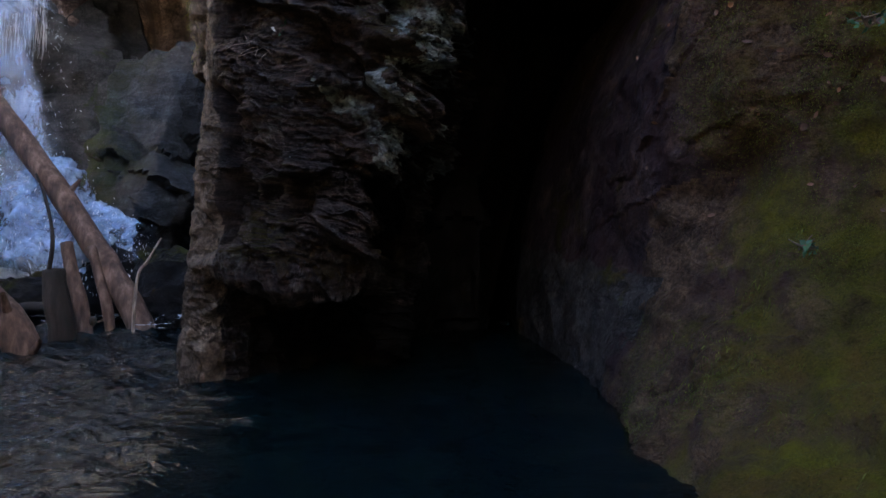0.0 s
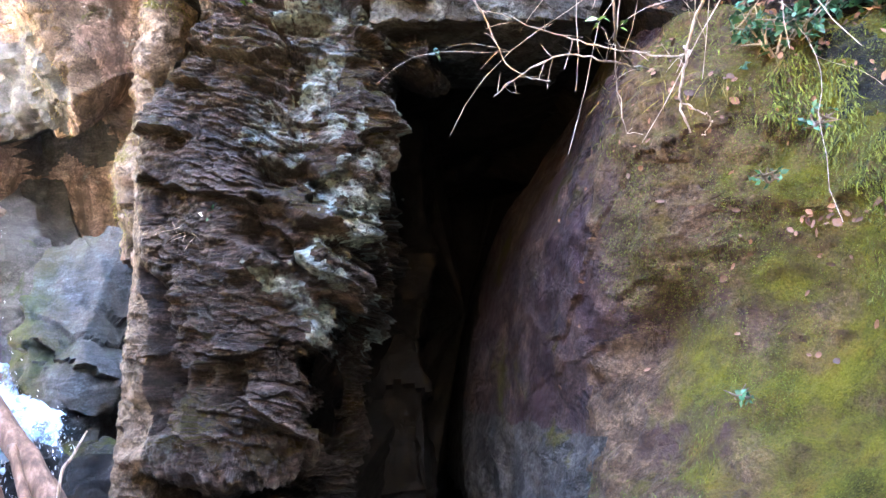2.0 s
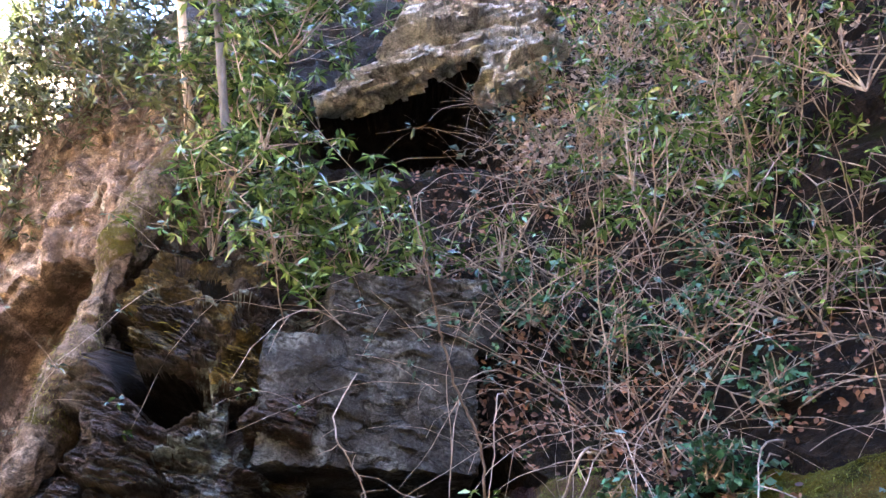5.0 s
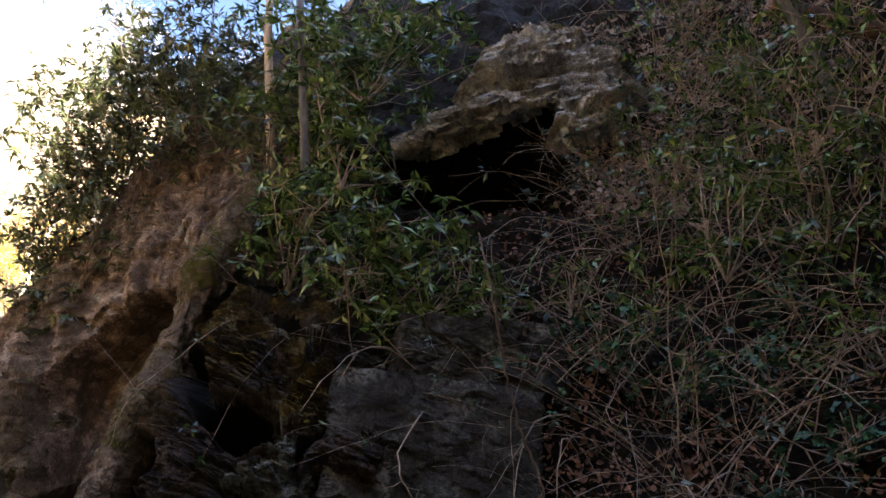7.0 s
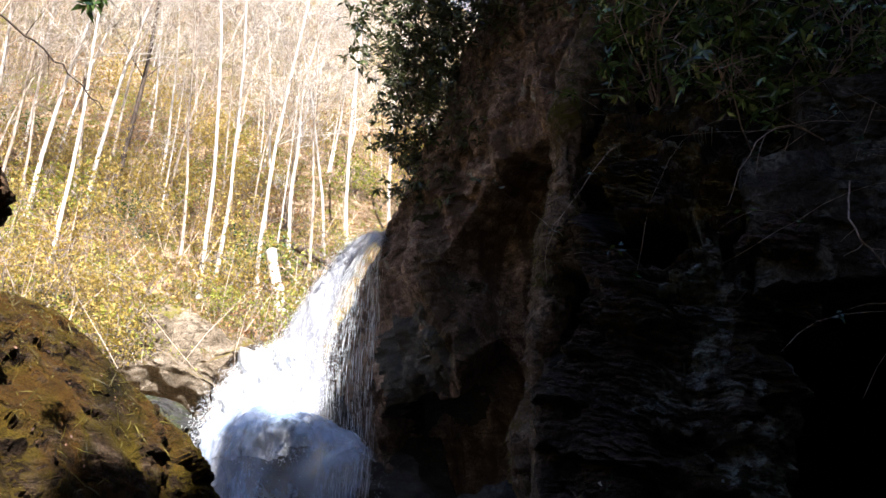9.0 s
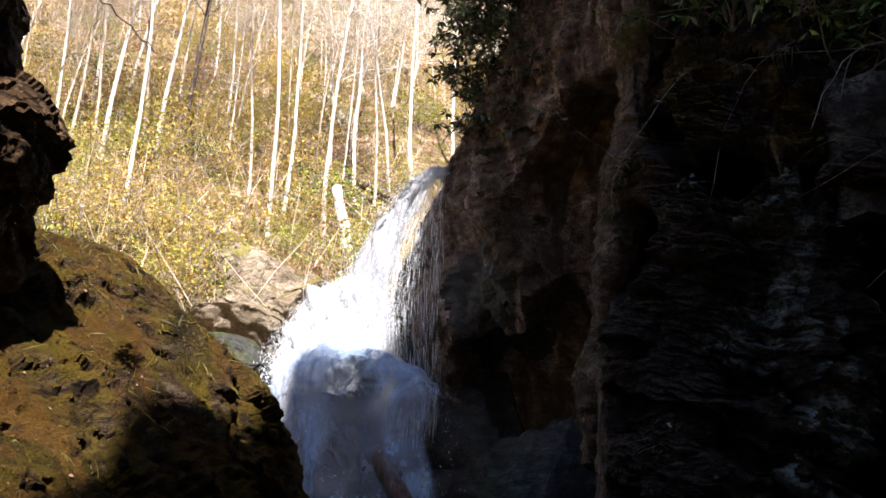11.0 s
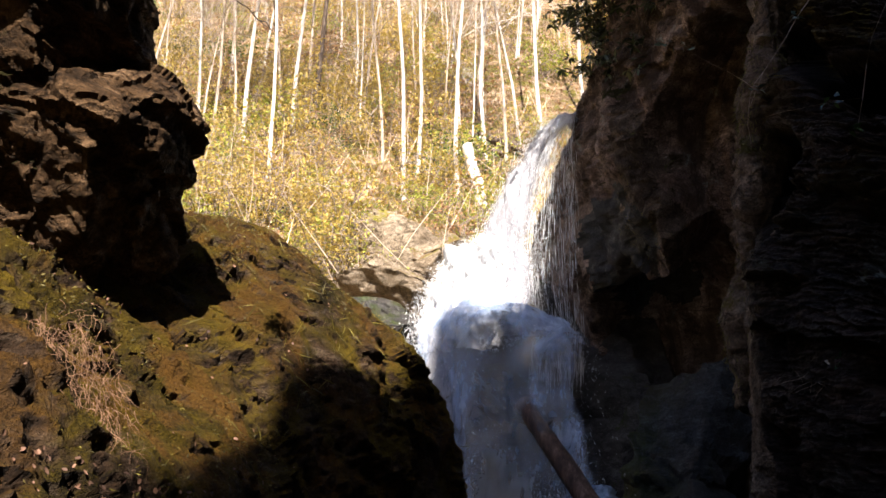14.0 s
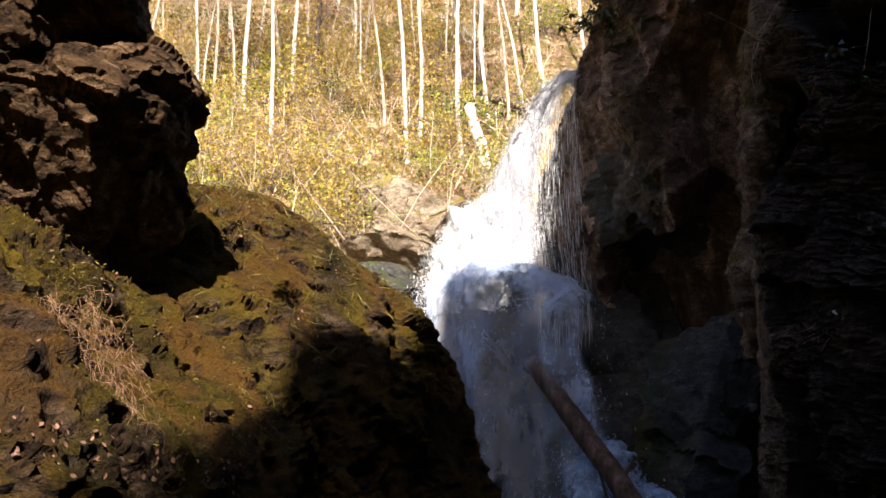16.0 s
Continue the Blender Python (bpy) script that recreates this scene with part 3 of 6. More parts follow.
# layered pillar beside the cave: rows from its foot up, places from the hidden side behind its rim round to the cave
pillar = sheet("cliff_wall_pillar", [
    [(-2.10, 9.0, -0.6), (-2.28, 7.2, -0.6), (-1.98, 6.35, -0.6), (-1.60, 6.6, -0.6), (-0.95, 7.2, -0.6), (-0.55, 7.0, -0.6), (-0.45, 7.4, -0.6), (-0.3, 9.0, -0.6)],
    [(-2.10, 9.0, 0.15), (-2.25, 7.1, 0.15), (-1.92, 6.25, 0.15), (-1.60, 6.5, 0.15), (-0.95, 7.3, 0.15), (-0.50, 6.95, 0.15), (-0.42, 7.4, 0.15), (-0.3, 9.0, 0.15)],
    [(-2.05, 9.0, 0.72), (-2.15, 7.1, 0.75), (-1.88, 6.25, 0.75), (-1.50, 6.6, 0.78), (-0.98, 7.2, 0.82), (-0.55, 6.95, 0.8), (-0.40, 7.3, 0.8), (-0.25, 9.0, 0.8)],
    [(-2.05, 9.0, 0.92), (-2.13, 7.1, 0.92), (-1.87, 6.25, 0.92), (-1.46, 6.05, 0.92), (-1.02, 5.80, 0.90), (-0.66, 6.0, 1.0), (-0.78, 6.9, 1.0), (-0.25, 9.0, 1.0)],
    [(-2.0, 9.0, 1.5), (-2.05, 7.1, 1.5), (-1.82, 6.25, 1.5), (-1.4, 6.0, 1.5), (-0.95, 5.72, 1.5), (-0.50, 5.95, 1.5), (-0.62, 7.0, 1.5), (-0.1, 9.0, 1.5)],
    [(-1.95, 9.0, 2.2), (-1.95, 7.1, 2.2), (-1.76, 6.2, 2.2), (-1.35, 5.95, 2.2), (-0.8, 5.75, 2.2), (-0.16, 5.9, 2.2), (-0.22, 6.8, 2.2), (0.1, 9.0, 2.2)],
    [(-1.9, 9.0, 3.1), (-1.9, 7.1, 3.1), (-1.70, 6.2, 3.1), (-1.25, 5.98, 3.1), (-0.7, 5.8, 3.05), (0.06, 5.95, 3.0), (0.02, 6.8, 3.05), (0.2, 9.0, 3.1)],
    [(-1.8, 9.0, 3.9), (-1.78, 7.2, 3.95), (-1.52, 6.3, 3.95), (-1.1, 6.1, 3.9), (-0.6, 5.9, 3.8), (0.04, 6.0, 3.75), (0.05, 6.8, 3.8), (0.25, 9.0, 3.9)],
    [(-1.72, 9.0, 4.5), (-1.64, 7.3, 4.5), (-1.42, 6.45, 4.5), (-1.0, 6.22, 4.45), (-0.5, 6.05, 4.4), (0.06, 6.08, 4.4), (0.26, 6.8, 4.4), (0.3, 9.0, 4.5)],
    [(-1.55, 9.0, 5.1), (-1.46, 7.4, 5.1), (-1.25, 6.60, 5.1), (-0.85, 6.35, 5.1), (-0.45, 6.18, 5.05), (0.06, 6.18, 5.0), (0.42, 6.8, 5.0), (0.45, 9.0, 5.0)],
    [(-1.45, 9.0, 5.7), (-1.36, 7.5, 5.7), (-1.15, 6.75, 5.75), (-0.78, 6.48, 5.75), (-0.4, 6.38, 5.7), (0.1, 6.4, 5.7), (0.5, 7.0, 5.7), (0.55, 9.0, 5.7)],
    [(-1.25, 9.2, 6.5), (-1.15, 7.9, 6.5), (-0.95, 7.1, 6.5), (-0.6, 6.9, 6.4), (-0.3, 6.85, 6.35), (0.15, 6.9, 6.3), (0.6, 7.4, 6.2), (0.65, 9.0, 6.2)],
], 800, 390, rough_schist, M_SCHIST, (0.0, 0.6, 0.0), (M_RIM, M_LICHEN, M_SHADEROCK, M_GOLD), pillar_kind)
tagged(pillar, "dark layered schist pillar with pale lichen crusts", "rock wall", kind="structure")

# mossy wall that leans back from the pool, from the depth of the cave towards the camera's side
# its deepest part switches to the near-black rock, shade put into colour
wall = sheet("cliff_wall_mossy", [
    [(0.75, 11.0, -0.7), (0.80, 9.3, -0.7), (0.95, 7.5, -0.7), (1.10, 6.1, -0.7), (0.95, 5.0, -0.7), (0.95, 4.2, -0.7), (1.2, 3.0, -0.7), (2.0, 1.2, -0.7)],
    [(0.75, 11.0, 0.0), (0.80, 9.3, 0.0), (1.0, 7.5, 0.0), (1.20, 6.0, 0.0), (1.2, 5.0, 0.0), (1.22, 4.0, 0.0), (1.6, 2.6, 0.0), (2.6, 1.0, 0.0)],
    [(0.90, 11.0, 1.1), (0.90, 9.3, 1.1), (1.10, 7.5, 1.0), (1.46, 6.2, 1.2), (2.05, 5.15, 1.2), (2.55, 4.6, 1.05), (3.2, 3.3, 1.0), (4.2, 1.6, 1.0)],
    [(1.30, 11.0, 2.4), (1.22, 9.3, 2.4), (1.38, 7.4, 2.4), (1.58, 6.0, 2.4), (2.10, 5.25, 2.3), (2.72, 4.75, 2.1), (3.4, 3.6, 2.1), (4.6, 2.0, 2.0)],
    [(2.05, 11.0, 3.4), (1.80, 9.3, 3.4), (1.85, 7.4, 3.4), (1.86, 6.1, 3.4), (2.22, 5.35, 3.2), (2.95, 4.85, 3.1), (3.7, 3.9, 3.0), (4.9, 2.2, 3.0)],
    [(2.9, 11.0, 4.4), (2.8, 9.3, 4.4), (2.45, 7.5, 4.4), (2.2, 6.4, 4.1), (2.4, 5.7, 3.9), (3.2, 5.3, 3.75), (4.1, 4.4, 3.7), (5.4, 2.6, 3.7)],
], 280, 330, rough_wall, M_MOSSWALL, (1.6, 1.2, -0.3), (M_SHADEROCK, M_SEEP, M_PALEFOOT, M_PURPLE), lambda p: np.where(p[:, 1] + 0.5 * fbm(p * 1.2, 3, 49) - 0.25 * p[:, 2] > 8.8, 1, np.where((p[:, 2] < 0.90 + 0.04 * fbm(p * 3, 3, 43)) & (p[:, 1] + 0.35 * fbm(p * 1.9, 4, 42) > 6.0), 3, np.where(p[:, 1] + 0.45 * fbm(p * 1.7, 4, 40) - 0.10 * p[:, 2] > 5.85, 4, np.where(np.hypot((p[:, 0] - 3.35) / 0.36, (p[:, 2] - 2.75) / 0.55) + 0.55 * fbm(p * 2.6, 4, 46) < 1, 2, 0)))))
tagged(wall, "damp brown rock wall overgrown with green moss", "rock wall", kind="structure")

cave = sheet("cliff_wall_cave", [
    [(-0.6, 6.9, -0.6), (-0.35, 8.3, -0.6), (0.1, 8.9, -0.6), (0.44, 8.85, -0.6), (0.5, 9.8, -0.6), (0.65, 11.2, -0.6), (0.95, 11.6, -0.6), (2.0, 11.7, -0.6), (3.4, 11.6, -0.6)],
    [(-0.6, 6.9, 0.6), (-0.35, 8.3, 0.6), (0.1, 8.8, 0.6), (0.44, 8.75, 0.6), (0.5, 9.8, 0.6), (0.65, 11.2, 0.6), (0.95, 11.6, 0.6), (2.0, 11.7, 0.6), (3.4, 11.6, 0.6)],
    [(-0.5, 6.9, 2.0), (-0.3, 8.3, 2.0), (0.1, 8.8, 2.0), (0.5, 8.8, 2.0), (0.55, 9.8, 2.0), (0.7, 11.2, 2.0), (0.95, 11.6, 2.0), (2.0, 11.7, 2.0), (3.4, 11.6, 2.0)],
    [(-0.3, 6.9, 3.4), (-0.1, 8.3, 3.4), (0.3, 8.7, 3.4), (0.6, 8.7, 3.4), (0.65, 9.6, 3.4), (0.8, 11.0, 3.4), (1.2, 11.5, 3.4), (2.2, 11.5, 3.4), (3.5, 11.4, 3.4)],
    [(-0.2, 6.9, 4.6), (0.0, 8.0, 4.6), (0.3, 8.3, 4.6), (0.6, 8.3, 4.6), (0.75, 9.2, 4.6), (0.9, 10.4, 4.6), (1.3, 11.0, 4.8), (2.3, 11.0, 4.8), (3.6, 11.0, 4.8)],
], 110, 170, rough_cave, M_SHADEROCK, (0.0, 1.0, 0.0))
tagged(cave, "brown rock at the back of a dark cave", "cave wall", kind="structure")

cliff = sheet("cliff_wall_falls", [
    [(-6.6, 15.0, -0.6), (-5.2, 13.4, -0.6), (-4.2, 12.8, -0.6), (-3.2, 11.6, -0.6), (-2.5, 10.6, -0.6), (-2.2, 9.4, -0.6), (-2.25, 7.9, -0.6), (-1.7, 8.6, -0.6)],
    [(-6.6, 15.0, 2.0), (-5.3, 13.5, 2.0), (-4.3, 12.9, 2.0), (-3.3, 11.8, 2.0), (-2.4, 10.8, 2.0), (-2.0, 9.4, 2.0), (-2.05, 7.8, 2.0), (-1.5, 8.6, 2.0)],
    [(-7.2, 15.0, 4.2), (-6.2, 13.3, 4.2), (-4.4, 12.8, 4.2), (-3.4, 12.2, 4.2), (-2.3, 11.2, 4.2), (-1.75, 9.6, 4.2), (-1.80, 7.7, 4.2), (-1.2, 8.6, 4.2)],
    [(-7.6, 14.8, 5.6), (-6.8, 13.2, 5.6), (-4.45, 11.6, 5.5), (-3.6, 11.1, 5.5), (-2.3, 11.0, 5.6), (-1.5, 9.6, 5.6), (-1.60, 7.8, 5.4), (-0.95, 8.4, 5.4)],
    [(-7.6, 14.6, 6.6), (-6.85, 13.2, 6.7), (-4.5, 11.3, 7.0), (-3.4, 10.7, 7.0), (-2.2, 10.5, 7.0), (-1.5, 9.4, 7.0), (-1.45, 8.0, 6.8), (-0.8, 8.4, 6.8)],
    [(-7.2, 14.4, 7.3), (-6.55, 13.2, 7.45), (-4.5, 11.3, 8.4), (-3.1, 10.3, 8.8), (-2.1, 9.7, 8.6), (-1.5, 9.1, 8.5), (-1.25, 8.3, 8.2), (-0.5, 8.5, 8.2)],
    [(-6.8, 14.8, 7.8), (-5.95, 13.2, 8.1), (-4.3, 11.4, 9.8), (-2.9, 10.4, 11.0), (-1.8, 9.8, 10.8), (-1.1, 9.2, 10.0), (-0.8, 8.6, 9.6), (0.0, 8.6, 9.4)],
    [(-6.0, 16.0, 8.4), (-4.6, 13.6, 9.6), (-3.6, 12.2, 12.6), (-2.4, 11.2, 13.8), (-1.3, 10.6, 13.2), (-0.6, 10.0, 12.4), (-0.2, 9.6, 11.8), (0.4, 9.4, 11.4)],
], 340, 360, rough_cliff, M_CLIFF, (0.8, 1.6, 0.0), (M_RIM, M_WET), lambda p: np.where(within(p, NOSE, 0.1, 0.12, 60, 2.6) > 0.5, 1, np.where(within(p, [(-5.6, 6.2), (-4.6, 6.5), (-4.1, 5.6), (-4.0, 5.0), (-5.6, 5.0)], 0.1, 0.25, 62, 2.0) > 0.5, 2, 0)))
tagged(cliff, "brown overhanging cliff beside the waterfall", "cliff", kind="structure")

# mossy rib of rock between the pillar and the cliff, a dark crevice on its right
def rib_row(z, x, y, h):
    return [(x - h - 0.10, y + 1.1, z), (x - h, y + 0.22, z), (x - 0.3 * h, y, z), (x + 0.5 * h, y + 0.03, z), (x + h, y + 0.25, z), (x + h - 0.02, y + 1.1, z)]


rib = sheet("rock_rib", [rib_row(*r) for r in ((2.5, -2.02, 7.0, 0.06), (3.2, -1.96, 6.95, 0.07), (3.75, -1.88, 6.92, 0.08), (4.25, -1.80, 6.92, 0.10), (4.8, -1.72, 6.95, 0.12),
            (5.3, -1.60, 7.0, 0.13), (5.8, -1.54, 7.05, 0.12), (6.4, -1.47, 7.1, 0.12), (7.1, -1.38, 7.2, 0.14), (7.8, -1.2, 7.35, 0.18), (8.4, -1.05, 7.6, 0.22))],
            330, 90, lambda p: 0.10 * fbm(p * np.array([1.4, 1.4, 1.0]), 5, 341) + 0.05 * ridged(p * np.array([4.0, 4.0, 1.4]), 4, 343) + 0.02 * fbm(p * 11, 3, 345), M_RIB, (0.1, 0.7, 0.0))
tagged(rib, "narrow rock rib draped in olive moss and roots", "rock rib", kind="structure")

# the hollow under the outcrop; its inside is coloured near-black for shade
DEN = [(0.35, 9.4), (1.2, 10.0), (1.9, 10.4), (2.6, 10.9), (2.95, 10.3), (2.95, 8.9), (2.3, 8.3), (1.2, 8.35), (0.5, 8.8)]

OUTCROP = [(0.3, 9.6), (1.9, 10.3), (3.0, 10.0), (4.3, 11.0), (4.7, 13.2), (3.2, 14.6), (1.6, 13.4)]

slope = sheet("hillside_upper", [
    [(-2.2, 10.2, 8.6), (-1.0, 7.6, 5.6), (-0.2, 6.9, 5.2), (0.7, 6.7, 5.2), (1.8, 6.3, 4.6), (2.6, 5.7, 3.7), (3.5, 5.1, 3.5), (5.0, 3.2, 3.4), (7.0, -2.0, 3.0)],
    [(-2.4, 10.8, 10.6), (-0.9, 8.2, 7.4), (0.0, 7.5, 6.8), (0.9, 7.2, 6.6), (1.9, 6.7, 6.0), (2.8, 6.2, 5.0), (3.8, 5.7, 4.7), (5.4, 3.6, 4.6), (7.6, -2.0, 4.2)],
    [(-2.6, 11.6, 12.4), (-0.9, 9.0, 9.6), (0.2, 8.2, 8.8), (1.2, 7.8, 8.4), (2.2, 7.5, 7.8), (3.2, 7.2, 7.2), (4.4, 6.7, 6.8), (6.0, 4.4, 6.4), (8.2, -2.0, 6.2)],
    [(-3.0, 12.8, 14.6), (-1.0, 10.0, 13.0), (0.6, 9.2, 12.2), (1.8, 8.8, 11.8), (3.0, 8.6, 11.4), (4.2, 8.3, 11.0), (5.4, 7.4, 10.6), (6.8, 4.8, 10.4), (8.8, -2.0, 10.4)],
    [(-3.4, 15.0, 18.0), (-1.0, 12.6, 18.0), (1.4, 11.8, 18.0), (3.0, 11.4, 18.0), (4.6, 10.8, 18.0), (6.2, 9.6, 18.0), (7.4, 8.0, 18.0), (8.4, 5.2, 18.0), (10.0, -2.0, 18.0)],
], 150, 200, lambda p: -2.2 * within(p, DEN, 0.35, 0.12, 73, 1.4) + 0.22 * fbm(p * 0.9, 5, 71) + 0.06 * ridged(p * 2.6, 3, 74) + 0.02 * fbm(p * 12, 2, 75), M_SHADESOIL, (1.0, 3.6, -1.5), (M_SHADEROCK,), lambda p: (within(p, DEN, 0.1, 0.12, 73, 1.4) > 0.4).astype(int))
tagged(slope, "steep leaf-strewn slope above the cave", "slope", kind="structure")

moss_slab = sheet("rock_bank", [
    [(-2.2, -3.0, -0.7), (-1.9, -0.5, -0.7), (-2.1, 1.2, -0.7), (-2.9, 3.2, -0.7), (-3.9, 5.6, -0.7), (-4.9, 7.6, -0.7), (-6.4, 8.6, -0.7), (-8.6, 9.6, -0.7)],
    [(-2.6, -3.0, 0.4), (-2.3, -0.4, 0.5), (-2.5, 1.3, 0.5), (-3.4, 3.3, 0.5), (-4.4, 5.8, 0.5), (-5.15, 7.9, 0.6), (-6.5, 9.0, 0.6), (-8.6, 10.0, 0.6)],
    [(-3.4, -3.0, 1.5), (-3.1, -0.2, 1.6), (-3.2, 1.5, 1.75), (-4.1, 3.5, 1.7), (-4.8, 5.7, 1.8), (-5.35, 7.7, 1.8), (-6.6, 9.0, 1.9), (-8.6, 10.2, 1.9)],
    [(-4.4, -3.0, 2.3), (-4.0, 0.2, 2.4), (-4.1, 1.9, 2.55), (-4.9, 3.7, 2.6), (-5.3, 5.6, 2.9), (-5.6, 7.4, 3.1), (-6.8, 8.8, 3.1), (-8.6, 10.2, 3.1)],
    [(-5.4, -3.0, 3.0), (-4.9, 0.6, 3.0), (-5.0, 2.3, 3.15), (-5.8, 4.2, 3.5), (-5.9, 5.6, 3.85), (-6.0, 7.0, 3.85), (-7.0, 8.4, 3.9), (-8.8, 9.8, 4.0)],
    [(-7.4, -3.0, 4.0), (-6.6, 1.0, 3.9), (-6.4, 2.8, 3.9), (-6.6, 4.6, 4.35), (-6.6, 5.6, 4.4), (-6.9, 6.8, 4.2), (-7.8, 8.0, 4.2), (-9.2, 9.4, 4.3)],
    [(-10.0, -3.0, 5.0), (-9.0, 1.4, 4.8), (-8.6, 3.2, 4.4), (-8.2, 5.0, 4.3), (-8.4, 6.0, 4.0), (-8.8, 7.0, 3.6), (-9.4, 8.0, 3.4), (-10.4, 9.2, 3.2)],
], 360, 440, rough_slab, M_SLOPE, (-0.8, 0.0, -1.2))
tagged(moss_slab, "broad sloping rock bank with olive moss in the sun", "rock bank", kind="structure")

overhang = lump("boulder", (-5.76, 3.16, 3.98), (1.04, 1.18, 0.88), rough_boulder(81), M_BOULDER, 7, (6, -4, 20), 0.12, 7, 5)
tagged(overhang, "dark brown boulder resting on the mossy bank", "boulder")
upper = lump("boulder", (-5.85, 2.3, 5.16), (1.15, 1.10, 0.92), rough_boulder(91), M_BOULDER, 7, (0, 10, 30), 0.4, 9, 6)
tagged(upper, "rugged dark boulder leaning over the bank", "boulder")
prop = lump("boulder", (-6.5, 1.5, 4.5), (1.0, 0.9, 0.95), rough_boulder(95), M_BOULDER, 6, (0, 0, 10), 0.4, 7, 8)
tagged(prop, "dark boulder that carries the leaning one", "boulder")

foot = lump("boulder", (-3.92, 11.0, 1.75), (0.86, 0.8, 1.72), lambda p: 0.22 * fbm(p * 0.9, 4, 97) + 0.05 * ridged(p * 2.6, 3, 93) + 0.12 * strata(p, (0.4, 0.1), 0.42, 0.6, 0.2, 94), M_FOOT, 6, (0, 14, 15), 0.30, 7, 11)
tagged(foot, "wet grey boulder with green moss by the falls", "boulder")

# roof blocks above the cave mouth
for name, c, s, turn, mat, seed, label, amp, sq, bed in (
        ("rock_slab", (0.96, 6.82, 4.62), (0.90, 0.92, 0.55), (3, 1, 2), M_SLAB, 101, "grey slab of rock that roofs the cave mouth", 0.035, 0.975, 0.012),
        ("rock_slab", (1.34, 6.95, 5.58), (0.76, 0.92, 0.37), (5, -5, 4), M_SLAB, 105, "grey weathered block lying on the roof slab", 0.05, 0.95, 0.02),
        ("rock_slab", (0.36, 6.45, 4.36), (0.26, 0.6, 0.34), (0, 12, -8), M_SCHIST, 109, "dark broken block wedged under the slab", 0.07, 0.7, 0.05),
        ("rock_slab", (0.40, 6.45, 3.90), (0.30, 0.5, 0.13), (0, 22, 5), M_SCHIST, 111, "thin dark ledge hanging in the cave mouth", 0.06, 0.6, 0.03)):
    ob = lump(name, c, s, lambda p: 0.8 * amp * shards(p[:, 0] + 0.4 * p[:, 1], p[:, 2] + 0.08 * p[:, 0] + 0.05 * fbm(p * 2, 3, seed), 0.55, 0.34, seed + 6) + 0.35 * amp * shards(p[:, 0] + 0.4 * p[:, 1], p[:, 2] + 0.1 * p[:, 0], 0.16, 0.07, seed + 7) + amp * fbm(p * 1.8, 5, seed) + 0.4 * amp * ridged(p * 4, 3, seed + 1) + bed * strata(p, (0.5, 0.1), 0.16, 0.5, 0.15, seed) + 0.4 * bed * strata(p, (0.5, 0.1), 0.05, 0.2, 0.06, seed + 3), mat, 6, turn, sq, 0 if mat is M_SLAB else 8, seed)
    tagged(ob, label, "rock")
outcrop = sheet("rock_outcrop", [
    [(0.45, 9.3, 10.3), (1.3, 9.3, 10.8), (2.0, 9.4, 11.3), (2.7, 9.4, 11.7), (3.1, 9.1, 11.0), (3.7, 9.0, 11.3), (4.2, 9.1, 11.9)],
    [(0.45, 8.20, 9.66), (1.25, 8.10, 10.02), (2.0, 8.05, 10.45), (2.72, 8.0, 10.86), (3.05, 7.75, 10.12), (3.7, 7.8, 10.68), (4.2, 8.1, 11.40)],
    [(0.42, 8.10, 9.78), (1.25, 8.00, 10.18), (2.0, 7.95, 10.62), (2.72, 7.90, 11.05), (3.05, 7.65, 10.30), (3.75, 7.7, 10.88), (4.25, 8.0, 11.58)],
    [(0.46, 8.30, 9.92), (1.36, 8.20, 10.50), (1.92, 8.12, 11.35), (2.60, 7.98, 11.75), (3.10, 8.0, 11.60), (3.80, 8.0, 11.75), (4.22, 8.3, 12.0)],
    [(0.50, 8.60, 10.0), (1.45, 8.60, 10.75), (1.86, 8.35, 12.05), (2.42, 8.30, 12.72), (3.12, 8.3, 13.10), (3.80, 8.3, 12.75), (4.2, 8.6, 12.4)],
    [(0.55, 9.6, 10.1), (1.5, 9.6, 10.95), (1.95, 9.5, 12.35), (2.45, 9.6, 13.15), (3.12, 9.7, 13.50), (3.80, 9.6, 13.2), (4.25, 9.7, 12.8)],
], 200, 240, lambda p: 0.07 * fbm(p * 1.1, 4, 131) + 0.15 * shards(p[:, 0] + 0.3 * p[:, 1], p[:, 2] - 0.55 * p[:, 0] + 0.08 * fbm(p * 1.6, 3, 134), 0.85, 0.50, 133, 1.2) + 0.06 * shards(p[:, 0] + 0.3 * p[:, 1], p[:, 2] - 0.55 * p[:, 0] + 0.05 * fbm(p * 3, 3, 136), 0.32, 0.17, 135, 1.2) + 0.02 * shards(p[:, 0], p[:, 2] - 0.3 * p[:, 0], 0.11, 0.07, 137) + 0.008 * fbm(p * 14, 3, 139), M_OUTCROP, (0.2, 1.2, 0.2))
tagged(outcrop, "grey tilted outcrop over a dark hollow in the slope", "rock outcrop", kind="structure")

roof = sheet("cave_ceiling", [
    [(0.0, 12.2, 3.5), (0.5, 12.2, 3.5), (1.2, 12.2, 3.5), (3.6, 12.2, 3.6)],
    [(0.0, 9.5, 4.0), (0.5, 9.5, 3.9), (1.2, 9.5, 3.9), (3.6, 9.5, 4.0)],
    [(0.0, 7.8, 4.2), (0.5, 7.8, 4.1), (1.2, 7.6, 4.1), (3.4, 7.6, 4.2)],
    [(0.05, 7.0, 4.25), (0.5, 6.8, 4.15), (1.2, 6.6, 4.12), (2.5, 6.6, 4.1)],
], 60, 60, lambda p: 0.08 * fbm(p * 1.2, 4, 251) + 0.05 * strata(p, (0.2, 0.2), 0.3, 0.5, 0.2, 253), M_SHADEROCK, (0.0, 0.5, 0.5))
